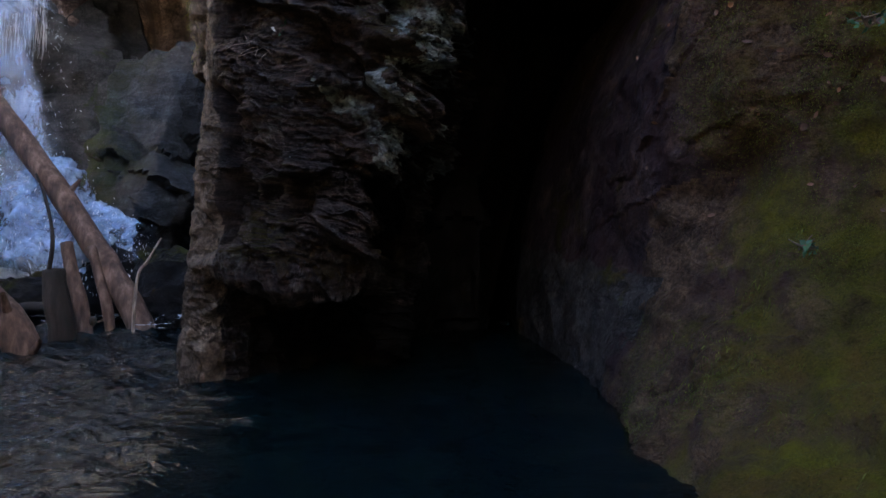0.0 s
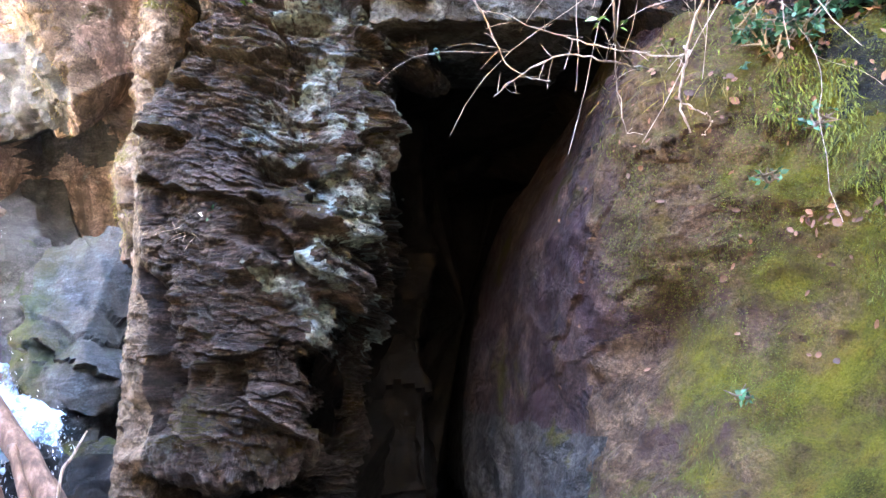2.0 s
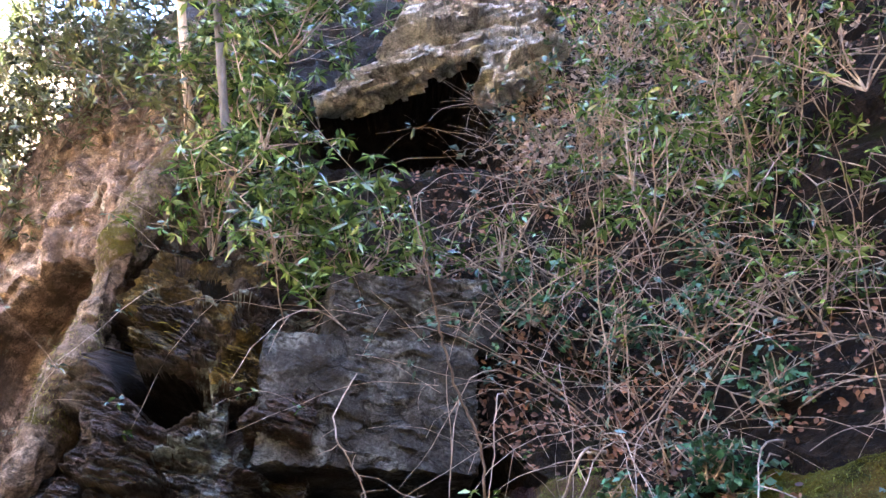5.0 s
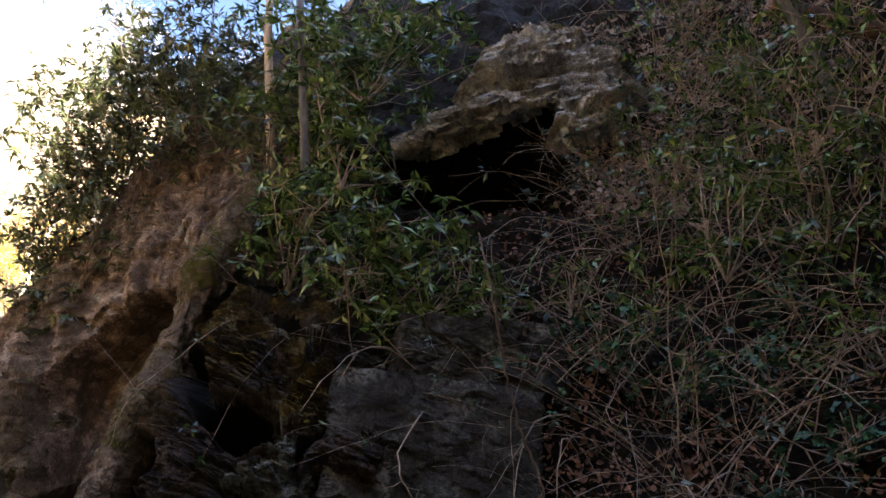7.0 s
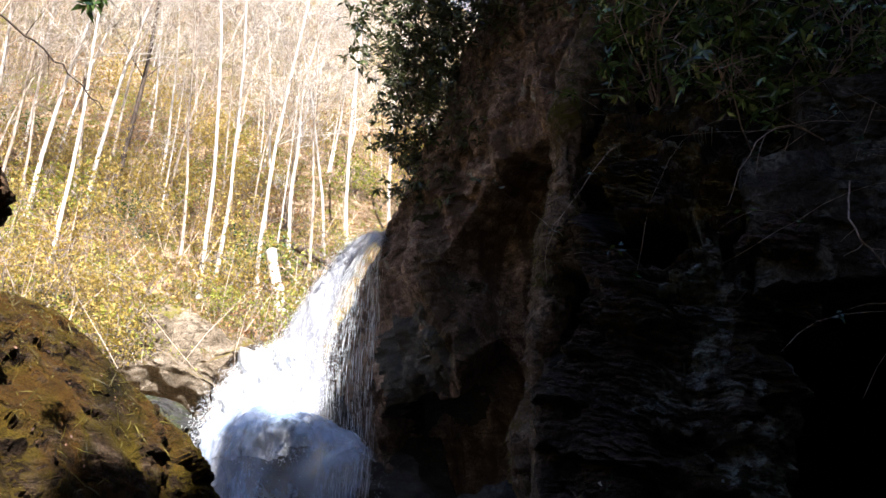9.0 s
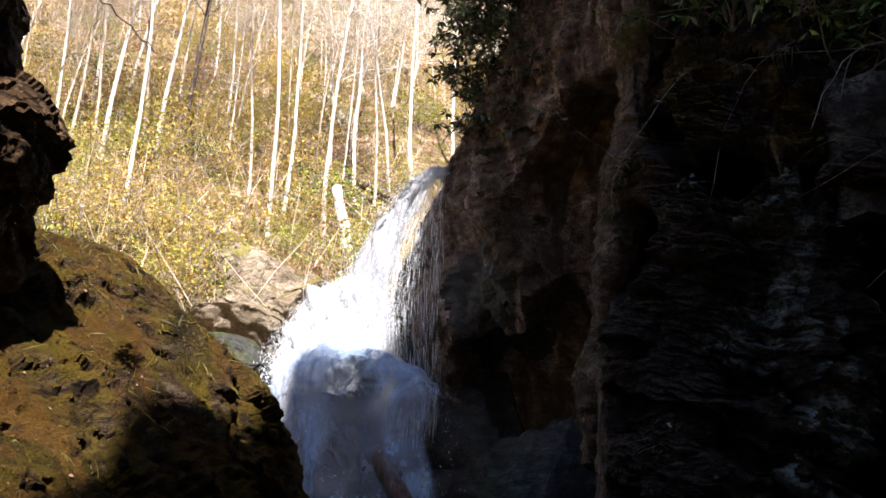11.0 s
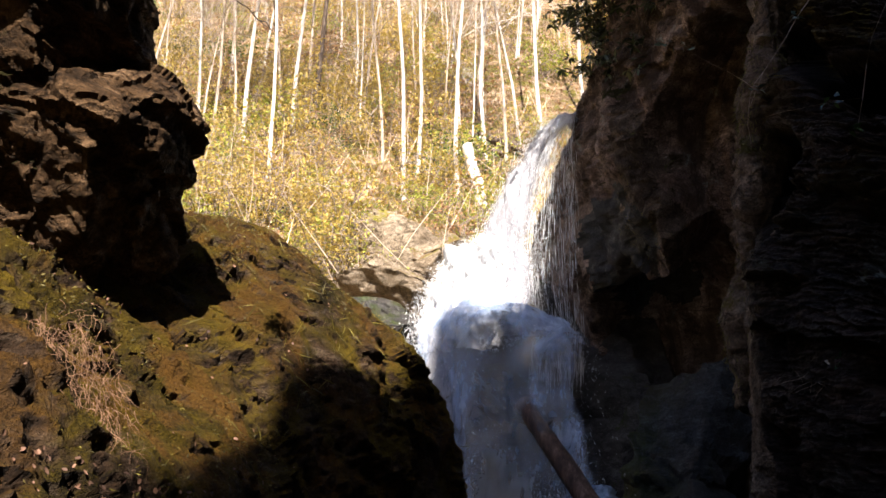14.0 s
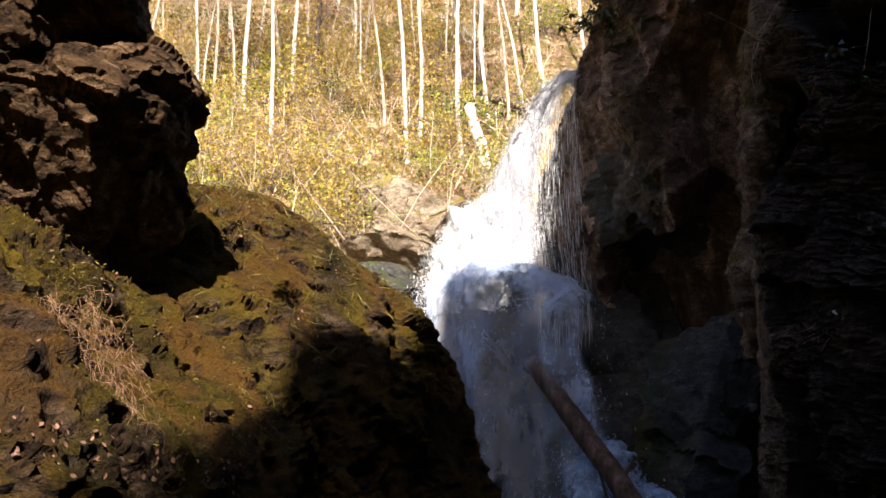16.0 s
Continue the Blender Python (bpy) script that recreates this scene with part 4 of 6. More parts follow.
tagged(roof, "rock roof of the cave, coloured near-black for shade", "ceiling", kind="structure")

# ---- ground, hill, pool ----
def hill_height(x, y):
    s = (x + 11.0) * -0.62 + (y - 15.0) * 0.78
    hill = 6.0 + 0.78 * np.maximum(s, -4) + 0.004 * np.clip(s - 10, 0, 90) ** 2
    r = np.hypot(x + 1, y - 4)
    far = 6 + 0.35 * np.maximum(r - 20, 0) - 0.0009 * np.maximum(r - 20, 0) ** 2
    return hill, far


gx = np.sinh(np.linspace(-5.2, 5.2, 241)) / np.sinh(5.2) * 900 - 6
gy = np.sinh(np.linspace(-5.2, 5.2, 241)) / np.sinh(5.2) * 900 + 12
gx, gy = np.sort(np.concatenate([gx, np.linspace(3.4, 7.4, 48)])), np.sort(np.concatenate([gy, np.linspace(-16, -4, 60)]))
GX, GY = np.meshgrid(gx, gy)
HH, FF = hill_height(GX, GY)
nz = fbm(np.stack([GX, GY, GX * 0], -1).reshape(-1, 3) * 0.16, 5, 141).reshape(GX.shape)
side = np.clip((GX * -0.62 + GY * 0.78 - 14.5) / 5.0, 0, 1)
side = side * side * (3 - 2 * side)
# unseen slopes behind and right of the camera, raised to cut skylight
behind = np.clip((-GY - 5.5) * 0.9, 0, 60) * (1 - 0.7 * np.clip((-GY - 90) / 200, 0, 1))
right = np.clip((GX - 9) / 14, 0, 1) * 16


def step(v):
    v = np.clip(v, 0, 1)
    return v * v * (3 - 2 * v)


# unseen ridge behind the camera's right shoulder, added and shaped to shade the gorge
across = 0.8 * GX + 0.6 * GY
shade_ridge = (14.4 * step((across + 3.45) / 0.7) + 6.2 * np.clip((across + 1.72) / 0.55, 0, 1) + 3.6 * step((across + 0.3) / 0.6) + 1.8 * np.exp(-((across - 0.5) / 0.38) ** 2) + 8.5 * step((across - 2.35) / 0.5)) * step((GX - 3.6) / 2.2) * step((2.5 - GY) / 2.5) * (1 - 0.5 * step((GX - 40) / 60))
left = np.clip((-GX - 10.5) * 0.7, 0, 26)
low = -1.6 + np.maximum(np.maximum(np.maximum(behind, right), left) * (1 + 0.06 * nz), shade_ridge)
Z = low * (1 - side) + np.minimum(HH, 105 + 5 * nz) * side + 0.9 * nz * np.clip(side + right / 13 + left / 9, 0, 1)
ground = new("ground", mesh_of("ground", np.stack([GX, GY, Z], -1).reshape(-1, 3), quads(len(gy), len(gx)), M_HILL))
tagged(ground, "sunlit hillside covered in dry leaves and undergrowth", "ground", kind="structure")


def water_mat():
    m, t, b = nodes_of("pool_water")
    b.inputs["Base Color"].default_value = (0.0015, 0.0045, 0.0055, 1)
    b.inputs["Roughness"].default_value = 0.04
    b.inputs["IOR"].default_value = 1.33
    b.inputs["Specular IOR Level"].default_value = 0.34
    p = stretched(t, (1, 1.6, 1))
    h = maths(t, "ADD", noise_tex(t, p, 5.0, 4, 0.55, 0.6), maths(t, "MULTIPLY", noise_tex(t, p, 17.0, 3, 0.5, 0.4), 0.35))
    bp = node(t, "ShaderNodeBump", Strength=0.9, Distance=0.08)
    t.links.new(h, bp.inputs["Height"])
    stir = t.nodes.new("ShaderNodeAttribute")
    stir.attribute_name = "stir"
    t.links.new(maths(t, "MULTIPLY_ADD", stir.outputs["Fac"], 0.95, 0.10), bp.inputs["Strength"])
    t.links.new(bp.outputs[0], b.inputs["Normal"])
    return m


wx, wy = np.linspace(-12, 4, 260), np.linspace(-14, 15, 420)
WX, WY = np.meshgrid(wx, wy)
near = np.exp(-np.hypot(WX + 4.8, WY - 9.5) / 3.2)
wp = np.stack([WX, WY * 1.6, WX * 0], -1).reshape(-1, 3)
WZ = (near * 0.16 * fbm(wp * 2.2, 4, 151).reshape(WX.shape)) + 0.006 * fbm(wp * 1.4, 3, 153).reshape(WX.shape) + 0.018 * step((-0.9 - WX + 0.10 * (WY - 4)) / 1.6) * fbm(wp * 4.5, 3, 155).reshape(WX.shape)
pool = new("water", mesh_of("water", np.stack([WX, WY, WZ], -1).reshape(-1, 3), quads(420, 260), water_mat()))
stirred = step((-0.9 - WX + 0.10 * (WY - 4)) / 1.6) * step((WY + 1) / 3)
pool.data.attributes.new("stir", "FLOAT", "POINT").data.foreach_set("value", stirred.astype(np.float32).ravel())
tagged(pool, "dark teal pool with small ripples", "water", kind="structure")


# ---- waterfall ----
def fall_mat(name, thin, full, tint, peak=1.0, grain=(7.0, 7.0, 0.5), fine=2.6, soft=0.55, relief=0.5, scale=1.9):
    """Falling water: white, more or less see-through by fine streaks and broad clouds, thinning towards the edges of the sheet."""
    m, t, b = nodes_of(name)
    b.inputs["Base Color"].default_value = (*tint, 1)
    b.inputs["Roughness"].default_value = 0.6
    b.inputs["Specular IOR Level"].default_value = 0.2
    streak = noise_tex(t, stretched(t, grain), fine, 8, 0.68, 0.4)
    cloud = noise_tex(t, stretched(t, (1.0, 1.0, 0.7)), scale, 6, 0.62, 0.5)
    s = maths(t, "ADD", maths(t, "MULTIPLY", streak, soft), maths(t, "MULTIPLY", cloud, 1 - soft))
    edge = t.nodes.new("ShaderNodeAttribute")
    edge.attribute_name = "veil"
    a = maths(t, "ADD", s, maths(t, "MULTIPLY_ADD", edge.outputs["Fac"], 0.6, -0.6))
    a = ramp(t, a, [(thin, grey(0.0)), (full, grey(peak))])
    bp = node(t, "ShaderNodeBump", Strength=relief, Distance=0.10)
    t.links.new(s, bp.inputs["Height"])
    t.links.new(bp.outputs[0], b.inputs["Normal"])
    tr = node(t, "ShaderNodeBsdfTranslucent")
    tr.inputs["Color"].default_value = (*tint, 1)
    body = node(t, "ShaderNodeMixShader", Fac=0.35)
    t.links.new(b.outputs[0], body.inputs[1])
    t.links.new(tr.outputs[0], body.inputs[2])
    clear = node(t, "ShaderNodeBsdfTransparent")
    veil = node(t, "ShaderNodeMixShader")
    t.links.new(a, veil.inputs[0])
    t.links.new(clear.outputs[0], veil.inputs[1])
    t.links.new(body.outputs[0], veil.inputs[2])
    t.links.new(veil.outputs[0], t.nodes["Material Output"].inputs["Surface"])
    return m


M_FALL = fall_mat("falling_water", 0.06, 0.46, (0.42, 0.43, 0.49), 0.95, soft=0.3, relief=0.3)
M_VEIL = fall_mat("thin_streams", 0.50, 0.68, (0.74, 0.80, 0.88), 0.75, (11.0, 11.0, 0.16), 3.2, 0.85)
M_SPLASH = fall_mat("splashing_water", 0.20, 0.52, (0.78, 0.80, 0.84), 1.0, (2.2, 2.2, 2.0), 2.4, 0.5, 0.9, 1.4)
# lower fall and churn: the blue of skylit shade is in their tints
M_DOME = fall_mat("shade_blue_fall", 0.35, 0.62, (0.58, 0.71, 0.95), 0.80, (3.2, 3.2, 0.6), 2.0, 0.38, 0.35, 1.2)
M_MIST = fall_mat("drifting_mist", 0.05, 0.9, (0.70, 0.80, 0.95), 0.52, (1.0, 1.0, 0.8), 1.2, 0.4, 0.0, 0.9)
M_CHURN = fall_mat("shade_blue_churn", 0.36, 0.62, (0.50, 0.68, 0.96), 0.95, (2.0, 2.0, 2.0), 2.6, 0.6, 0.9, 1.8)
M_DROP = fall_mat("water_drops", 0.0, 0.01, (0.84, 0.88, 0.94), 1.0)
falls = empty("waterfall", (-6.0, 11.5, 0.0))


def spread(rows, n):
    """Rows of two ends, each filled with n places between them that bulge a little towards the pool."""
    u = np.linspace(0, 1, n)[:, None]
    return [np.array(a) * (1 - u) + np.array(b) * u + np.array([0, -0.12, 0]) * np.sin(np.pi * u) for a, b in rows]


def curtain(name, ctrl, nr, nc, amp, seed, push, mat, fade=(0.25, 0.25, 0.0, 0.0), grain=(3.2, 3.2, 0.7), hollow=0.0):
    """A sheet of falling water. fade: how far it thins in from its left, right, lower and upper edges, in shares of its size. hollow: how thin its middle is."""
    g = catmull(catmull(ctrl, nr, 0), nc, 1)
    n = normals_of(g).reshape(-1, 3)
    p = g.reshape(-1, 3)
    q = p + n * (push + amp * fbm(p * np.array(grain), 4, seed) + 0.5 * amp * fbm(p * 2.6 * np.array(grain), 3, seed + 5))[:, None]
    me = mesh_of(name, q - np.array(falls.location), quads(nr, nc), mat)
    u, w = np.linspace(0, 1, nc)[None], np.linspace(0, 1, nr)[:, None]
    veil = np.ones((nr, nc))
    for d, k in zip((u, 1 - u, w, 1 - w), fade):
        if k:
            veil = veil * np.clip(d / k, 0, 1)
    veil = veil * veil * (3 - 2 * veil)
    veil = veil * (1 - hollow * np.exp(-((u - 0.46) / 0.20) ** 2) * np.clip((0.80 - w) / 0.25, 0, 1))
    me.attributes.new("veil", "FLOAT", "POINT").data.foreach_set("value", veil.astype(np.float32).ravel())
    ob = new(name, me)
    ob.parent = falls
    return g


def drops(name, g, count, out, long, wide, seed, dense=None, stray=0.25):
    """Flying drops and threads of water over a sheet g, each a sliver along the fall."""
    r = np.random.default_rng(seed)
    nr, nc, _ = g.shape
    i, j = r.uniform(0, nr - 2, count), r.uniform(0, nc - 2, count)
    a, b = i.astype(int), j.astype(int)
    base = g[a, b] + (g[a + 1, b] - g[a, b]) * (i - a)[:, None] + (g[a, b + 1] - g[a, b]) * (j - b)[:, None]
    way = unit(g[a, b] - g[a + 1, b])
    if dense is not None:
        keep = vnoise(base * np.array(dense), seed) > r.uniform(-0.8, 0.5, count)
        base, way = base[keep], way[keep]
    n = len(base)
    base = base + r.normal(size=(n, 3)) * np.array(out) + np.array([0, -0.12, 0])
    way = unit(way + stray * r.normal(size=(n, 3)))
    L = long * r.uniform(0.3, 1.3, n) ** 1.5
    W = wide * r.uniform(0.5, 1.4, n)
    side = unit(np.cross(way, r.normal(size=(n, 3))))
    m = base + way * (0.4 * L)[:, None]
    v = np.stack([base, m + side * (W / 2)[:, None], base + way * L[:, None], m - side * (W / 2)[:, None]], 1).reshape(-1, 3)
    me = mesh_of(name, v - np.array(falls.location), np.arange(4 * n).reshape(n, 4), M_DROP, False)
    me.attributes.new("veil", "FLOAT", "POINT").data.foreach_set("value", np.ones(4 * n, np.float32))
    ob = new(name, me)
    ob.parent = falls
    tagged(ob, kind="stuff")


def unit(v):
    return v / (np.linalg.norm(v, axis=-1, keepdims=True) + 1e-9)


stream_ctrl = spread([((-8.0, 11.7, 4.4), (-6.0, 11.4, 4.2)), ((-7.95, 12.0, 5.3), (-6.12, 11.7, 5.2)), ((-7.75, 12.15, 6.1), (-6.22, 11.85, 6.0)), ((-7.32, 12.25, 6.9), (-6.14, 11.9, 6.85)),
                      ((-6.92, 12.3, 7.5), (-5.95, 11.95, 7.45)), ((-6.46, 12.35, 7.98), (-5.74, 12.05, 7.95)), ((-6.05, 12.6, 8.2), (-5.62, 12.3, 8.16)), ((-5.95, 13.4, 8.3), (-5.5, 13.2, 8.28))], 5)
veil_ctrl = spread([((-6.3, 11.45, 3.6), (-5.42, 11.5, 3.6)), ((-6.3, 11.6, 4.5), (-5.42, 11.6, 4.3)), ((-6.4, 11.75, 6.0), (-5.45, 11.7, 6.0)), ((-6.15, 11.85, 7.4), (-5.50, 11.82, 7.4)), ((-5.85, 12.0, 7.95), (-5.53, 11.95, 7.9)), ((-5.75, 12.2, 8.15), (-5.54, 12.15, 8.1))], 4)
splash_ctrl = spread([((-8.9, 11.6, 4.3), (-6.3, 11.25, 4.0)), ((-8.85, 11.8, 5.0), (-6.3, 11.5, 4.9)), ((-8.6, 12.05, 5.7), (-6.35, 11.75, 5.6)), ((-8.3, 12.3, 6.1), (-6.4, 11.95, 6.15)), ((-7.7, 12.6, 6.4), (-6.5, 12.2, 6.6))], 5)
lower_ctrl = [
    [(-6.9, 10.0, -0.2), (-6.5, 9.9, -0.2), (-5.9, 9.9, -0.2), (-5.2, 9.9, -0.2), (-4.5, 10.0, -0.2), (-3.9, 10.1, -0.2)],
    [(-7.0, 10.2, 1.5), (-6.6, 10.1, 1.5), (-6.1, 10.1, 1.5), (-5.5, 10.1, 1.5), (-4.9, 10.15, 1.5), (-4.25, 10.2, 1.3)],
    [(-7.35, 10.4, 2.9), (-6.95, 10.3, 2.95), (-6.4, 10.25, 2.95), (-5.8, 10.3, 2.9), (-5.2, 10.35, 2.8), (-4.6, 10.4, 2.5)],
    [(-8.0, 10.75, 4.0), (-7.45, 10.6, 4.1), (-6.8, 10.5, 4.2), (-6.1, 10.6, 4.0), (-5.5, 10.7, 3.7), (-4.85, 10.8, 3.2)],
    [(-8.4, 11.2, 4.45), (-7.68, 11.05, 4.6), (-6.91, 11.0, 4.7), (-6.1, 11.05, 4.4), (-5.6, 11.15, 4.05), (-5.0, 11.25, 3.55)],
    [(-8.6, 11.9, 4.4), (-7.8, 11.8, 4.5), (-6.95, 11.7, 4.6), (-6.15, 11.7, 4.3), (-5.7, 11.7, 4.0), (-5.1, 11.7, 3.5)],
]
for k in range(2):
    g = curtain("upper_curtain", stream_ctrl, 130, 90, 0.05, 161 + 7 * k, 0.14 * k, M_FALL, (0.42, 0.35, 0.0, 0.0))
drops("spray", g, 15000, (0.10, 0.10, 0.08), 0.05, 0.006, 501)
g = curtain("veil_curtain", veil_ctrl, 120, 60, 0.03, 163, 0.0, M_VEIL, (0.25, 0.1, 0.25, 0.0))
drops("stream_threads", g, 3500, (0.02, 0.03, 0.05), 0.40, 0.0045, 503, (9.0, 9.0, 0.2), 0.02)
for k in range(2):
    g = curtain("splash", splash_ctrl, 110, 150, 0.20, 171 + 7 * k, 0.12 * k, M_SPLASH, (0.22, 0.3, 0.0, 0.45), (2.2, 2.2, 2.2))
drops("spray", g, 16000, (0.07, 0.08, 0.08), 0.04, 0.008, 505)
for k in range(3):
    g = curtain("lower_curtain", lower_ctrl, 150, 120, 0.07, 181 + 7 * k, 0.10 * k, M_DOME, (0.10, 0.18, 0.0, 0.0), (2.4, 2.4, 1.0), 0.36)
drops("spray", g, 3500, (0.08, 0.12, 0.10), 0.06, 0.005, 507, (1.3, 1.3, 0.8))
edge_ctrl = [
    [(-7.1, 9.85, -0.2), (-6.7, 9.75, -0.2), (-6.2, 9.75, -0.2)],
    [(-7.2, 10.0, 1.5), (-6.8, 9.95, 1.5), (-6.35, 9.95, 1.5)],
    [(-7.5, 10.2, 2.9), (-7.1, 10.1, 3.0), (-6.7, 10.1, 3.0)],
    [(-8.0, 10.6, 4.0), (-7.55, 10.45, 4.15), (-7.0, 10.4, 4.25)],
    [(-8.4, 11.1, 4.5), (-7.7, 10.95, 4.65), (-7.0, 10.9, 4.75)],
]
g = curtain("side_stream", edge_ctrl, 130, 60, 0.06, 187, 0.0, M_FALL, (0.2, 0.6, 0.0, 0.2), (4.0, 4.0, 1.0))
mist_ctrl = [
    [(-7.0, 9.9, 0.1), (-6.0, 9.5, 0.1), (-5.0, 9.5, 0.1), (-3.9, 9.9, 0.1)],
    [(-7.2, 10.0, 1.8), (-6.2, 9.7, 1.8), (-5.2, 9.7, 1.8), (-4.2, 10.0, 1.8)],
    [(-7.6, 10.3, 3.4), (-6.6, 10.0, 3.4), (-5.6, 10.0, 3.4), (-4.6, 10.2, 3.4)],
    [(-8.4, 10.9, 5.0), (-7.2, 10.6, 5.2), (-6.2, 10.5, 5.0), (-5.1, 10.7, 4.6)],
]
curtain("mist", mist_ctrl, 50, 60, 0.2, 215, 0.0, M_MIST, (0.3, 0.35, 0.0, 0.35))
tongue_ctrl = [
    [(-5.6, 9.5, 0.1), (-4.9, 9.3, 0.1), (-4.2, 9.3, 0.2), (-3.3, 9.4, 0.5)],
    [(-5.6, 9.8, 1.0), (-4.9, 9.6, 1.2), (-4.2, 9.6, 0.95), (-3.4, 9.6, 0.65)],
    [(-5.6, 10.1, 1.7), (-4.9, 9.9, 1.75), (-4.2, 9.85, 1.25), (-3.5, 9.8, 0.85)],
    [(-5.6, 10.5, 2.2), (-4.9, 10.4, 2.0), (-4.3, 10.3, 1.4), (-3.6, 10.2, 0.9)],
]
for k in range(2):
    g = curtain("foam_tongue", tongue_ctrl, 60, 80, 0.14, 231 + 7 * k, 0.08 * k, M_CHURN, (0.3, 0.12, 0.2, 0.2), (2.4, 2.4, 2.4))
drops("spray", g, 1800, (0.08, 0.08, 0.08), 0.05, 0.008, 509)
tagged(falls, "white waterfall dropping in two steps into the pool", "waterfall")


def foam_mat():
    m, t, b = nodes_of("pool_foam")
    b.inputs["Base Color"].default_value = (0.74, 0.80, 0.88, 1)
    b.inputs["Roughness"].default_value = 0.6
    s = noise_tex(t, stretched(t, (1, 1, 1)), 3.4, 8, 0.72, 0.8)
    e = t.nodes.new("ShaderNodeAttribute")
    e.attribute_name = "veil"
    a = ramp(t, maths(t, "MULTIPLY_ADD", e.outputs["Fac"], 0.42, s), [(0.58, grey(0)), (0.76, grey(1))])
    t.links.new(a, b.inputs["Alpha"])
    bp = node(t, "ShaderNodeBump", Strength=0.8, Distance=0.1)
    t.links.new(s, bp.inputs["Height"])
    t.links.new(bp.outputs[0], b.inputs["Normal"])
    return m


fx, fy = np.meshgrid(np.linspace(-8.0, -2.9, 120), np.linspace(8.2, 11.4, 90))
fd = np.exp(-np.maximum(0, np.hypot((fx + 5.2) / 1.7, (fy - 10.5) / 1.0) - 0.5) * 1.3)
fp = np.stack([fx, fy, 0 * fx], -1).reshape(-1, 3)
fz = 0.05 + fd * (0.28 + 0.22 * fbm(fp * 2.6, 4, 261).reshape(fx.shape)) + 0.02
me = mesh_of("foam", np.stack([fx, fy, fz], -1).reshape(-1, 3), quads(90, 120), foam_mat())
me.attributes.new("veil", "FLOAT", "POINT").data.foreach_set("value", fd.astype(np.float32).ravel())
tagged(new("foam", me), "white foam churning where the falls meet the pool", "foam", kind="stuff")

# rock behind the water
bed = sheet("cliff_wall_behind_water", [
    [(-10.5, 12.2, -0.8), (-8.6, 11.6, -0.8), (-6.6, 11.2, -0.8), (-4.2, 13.2, -0.8)],
    [(-10.5, 12.8, 2.4), (-8.6, 12.3, 2.4), (-6.6, 12.0, 2.4), (-4.5, 13.4, 2.4)],
    [(-10.8, 13.2, 4.8), (-9.0, 12.9, 4.9), (-7.0, 12.6, 4.8), (-5.0, 13.7, 4.6)],
    [(-11.0, 14.6, 4.8), (-9.2, 14.2, 4.9), (-7.2, 13.4, 5.4), (-5.2, 14.0, 6.2)],
    [(-11.0, 16.6, 5.2), (-9.2, 15.4, 5.2), (-7.2, 14.4, 6.2), (-5.2, 14.4, 7.6)],
    [(-10.6, 19.0, 5.6), (-8.8, 17.4, 5.4), (-6.9, 16.2, 6.6), (-5.0, 15.6, 7.9)],
], 90, 90, lambda p: 0.2 * fbm(p * 0.8, 4, 201) + 0.08 * ridged(p * 2, 3, 203), M_WET, (0.0, 1.5, -0.5))
tagged(bed, "wet rock step behind the falling water", "rock wall", kind="structure")


# ---- plants ----
def leaf_mat(name, c1, c2, gloss=0.45, trans=0.25):
    m, t, b = nodes_of(name)
    geo = t.nodes.new("ShaderNodeNewGeometry")
    col = ramp(t, geo.outputs["Random Per Island"], [(0.0, c1), (1.0, c2)])
    n = noise_tex(t, stretched(t, (1, 1, 1)), 30, 4)
    col = mix(t, 0.5, col, ramp(t, n, [(0.3, grey(0.55)), (0.7, grey(1.25))]), "MULTIPLY")
    t.links.new(col, b.inputs["Base Color"])
    b.inputs["Roughness"].default_value = gloss
    if trans:
        tr = node(t, "ShaderNodeBsdfTranslucent")
        t.links.new(col, tr.inputs["Color"])
        mx = node(t, "ShaderNodeMixShader", Fac=trans)
        t.links.new(b.outputs[0], mx.inputs[1])
        t.links.new(tr.outputs[0], mx.inputs[2])
        t.links.new(mx.outputs[0], t.nodes["Material Output"].inputs["Surface"])
    return m


def bark_mat(name, c1, c2, c3, scale=14):
    m, t, b = nodes_of(name)
    n = noise_tex(t, stretched(t, (1, 1, 0.22)), scale, 7, 0.7)
    col = ramp(t, n, [(0.3, c1), (0.5, c2), (0.7, c3)])
    t.links.new(col, b.inputs["Base Color"])
    b.inputs["Roughness"].default_value = 0.85
    bp = node(t, "ShaderNodeBump", Strength=0.8, Distance=0.03)
    t.links.new(n, bp.inputs["Height"])
    t.links.new(bp.outputs[0], b.inputs["Normal"])
    return m


M_RHODO = leaf_mat("evergreen_leaf", (0.008, 0.024, 0.009), (0.18, 0.275, 0.080), 0.2, 0.18)
M_RHODODARK = leaf_mat("dark_evergreen_leaf", (0.012, 0.020, 0.010), (0.12, 0.145, 0.055), 0.3, 0.18)
M_IVY = leaf_mat("ivy_leaf", (0.010, 0.042, 0.022), (0.045, 0.135, 0.062), 0.48, 0.15)
M_SHRUB = leaf_mat("autumn_shrub_leaf", (0.24, 0.17, 0.035), (0.80, 0.62, 0.16), 0.6, 0.4)
M_SHRUBG = leaf_mat("green_shrub_leaf", (0.16, 0.20, 0.03), (0.62, 0.64, 0.10), 0.6, 0.4)
M_BRAMBLE = leaf_mat("bramble_leaf", (0.020, 0.045, 0.030), (0.095, 0.155, 0.135), 0.3, 0.15)
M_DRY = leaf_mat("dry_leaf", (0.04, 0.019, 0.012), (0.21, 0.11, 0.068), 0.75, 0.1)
# dry leaf again, its colour raised for the skylight missing high on the slope
M_SKYLITDRY = leaf_mat("skylit_dry_leaf", (0.10, 0.07, 0.055), (0.40, 0.31, 0.26), 0.7, 0.1)
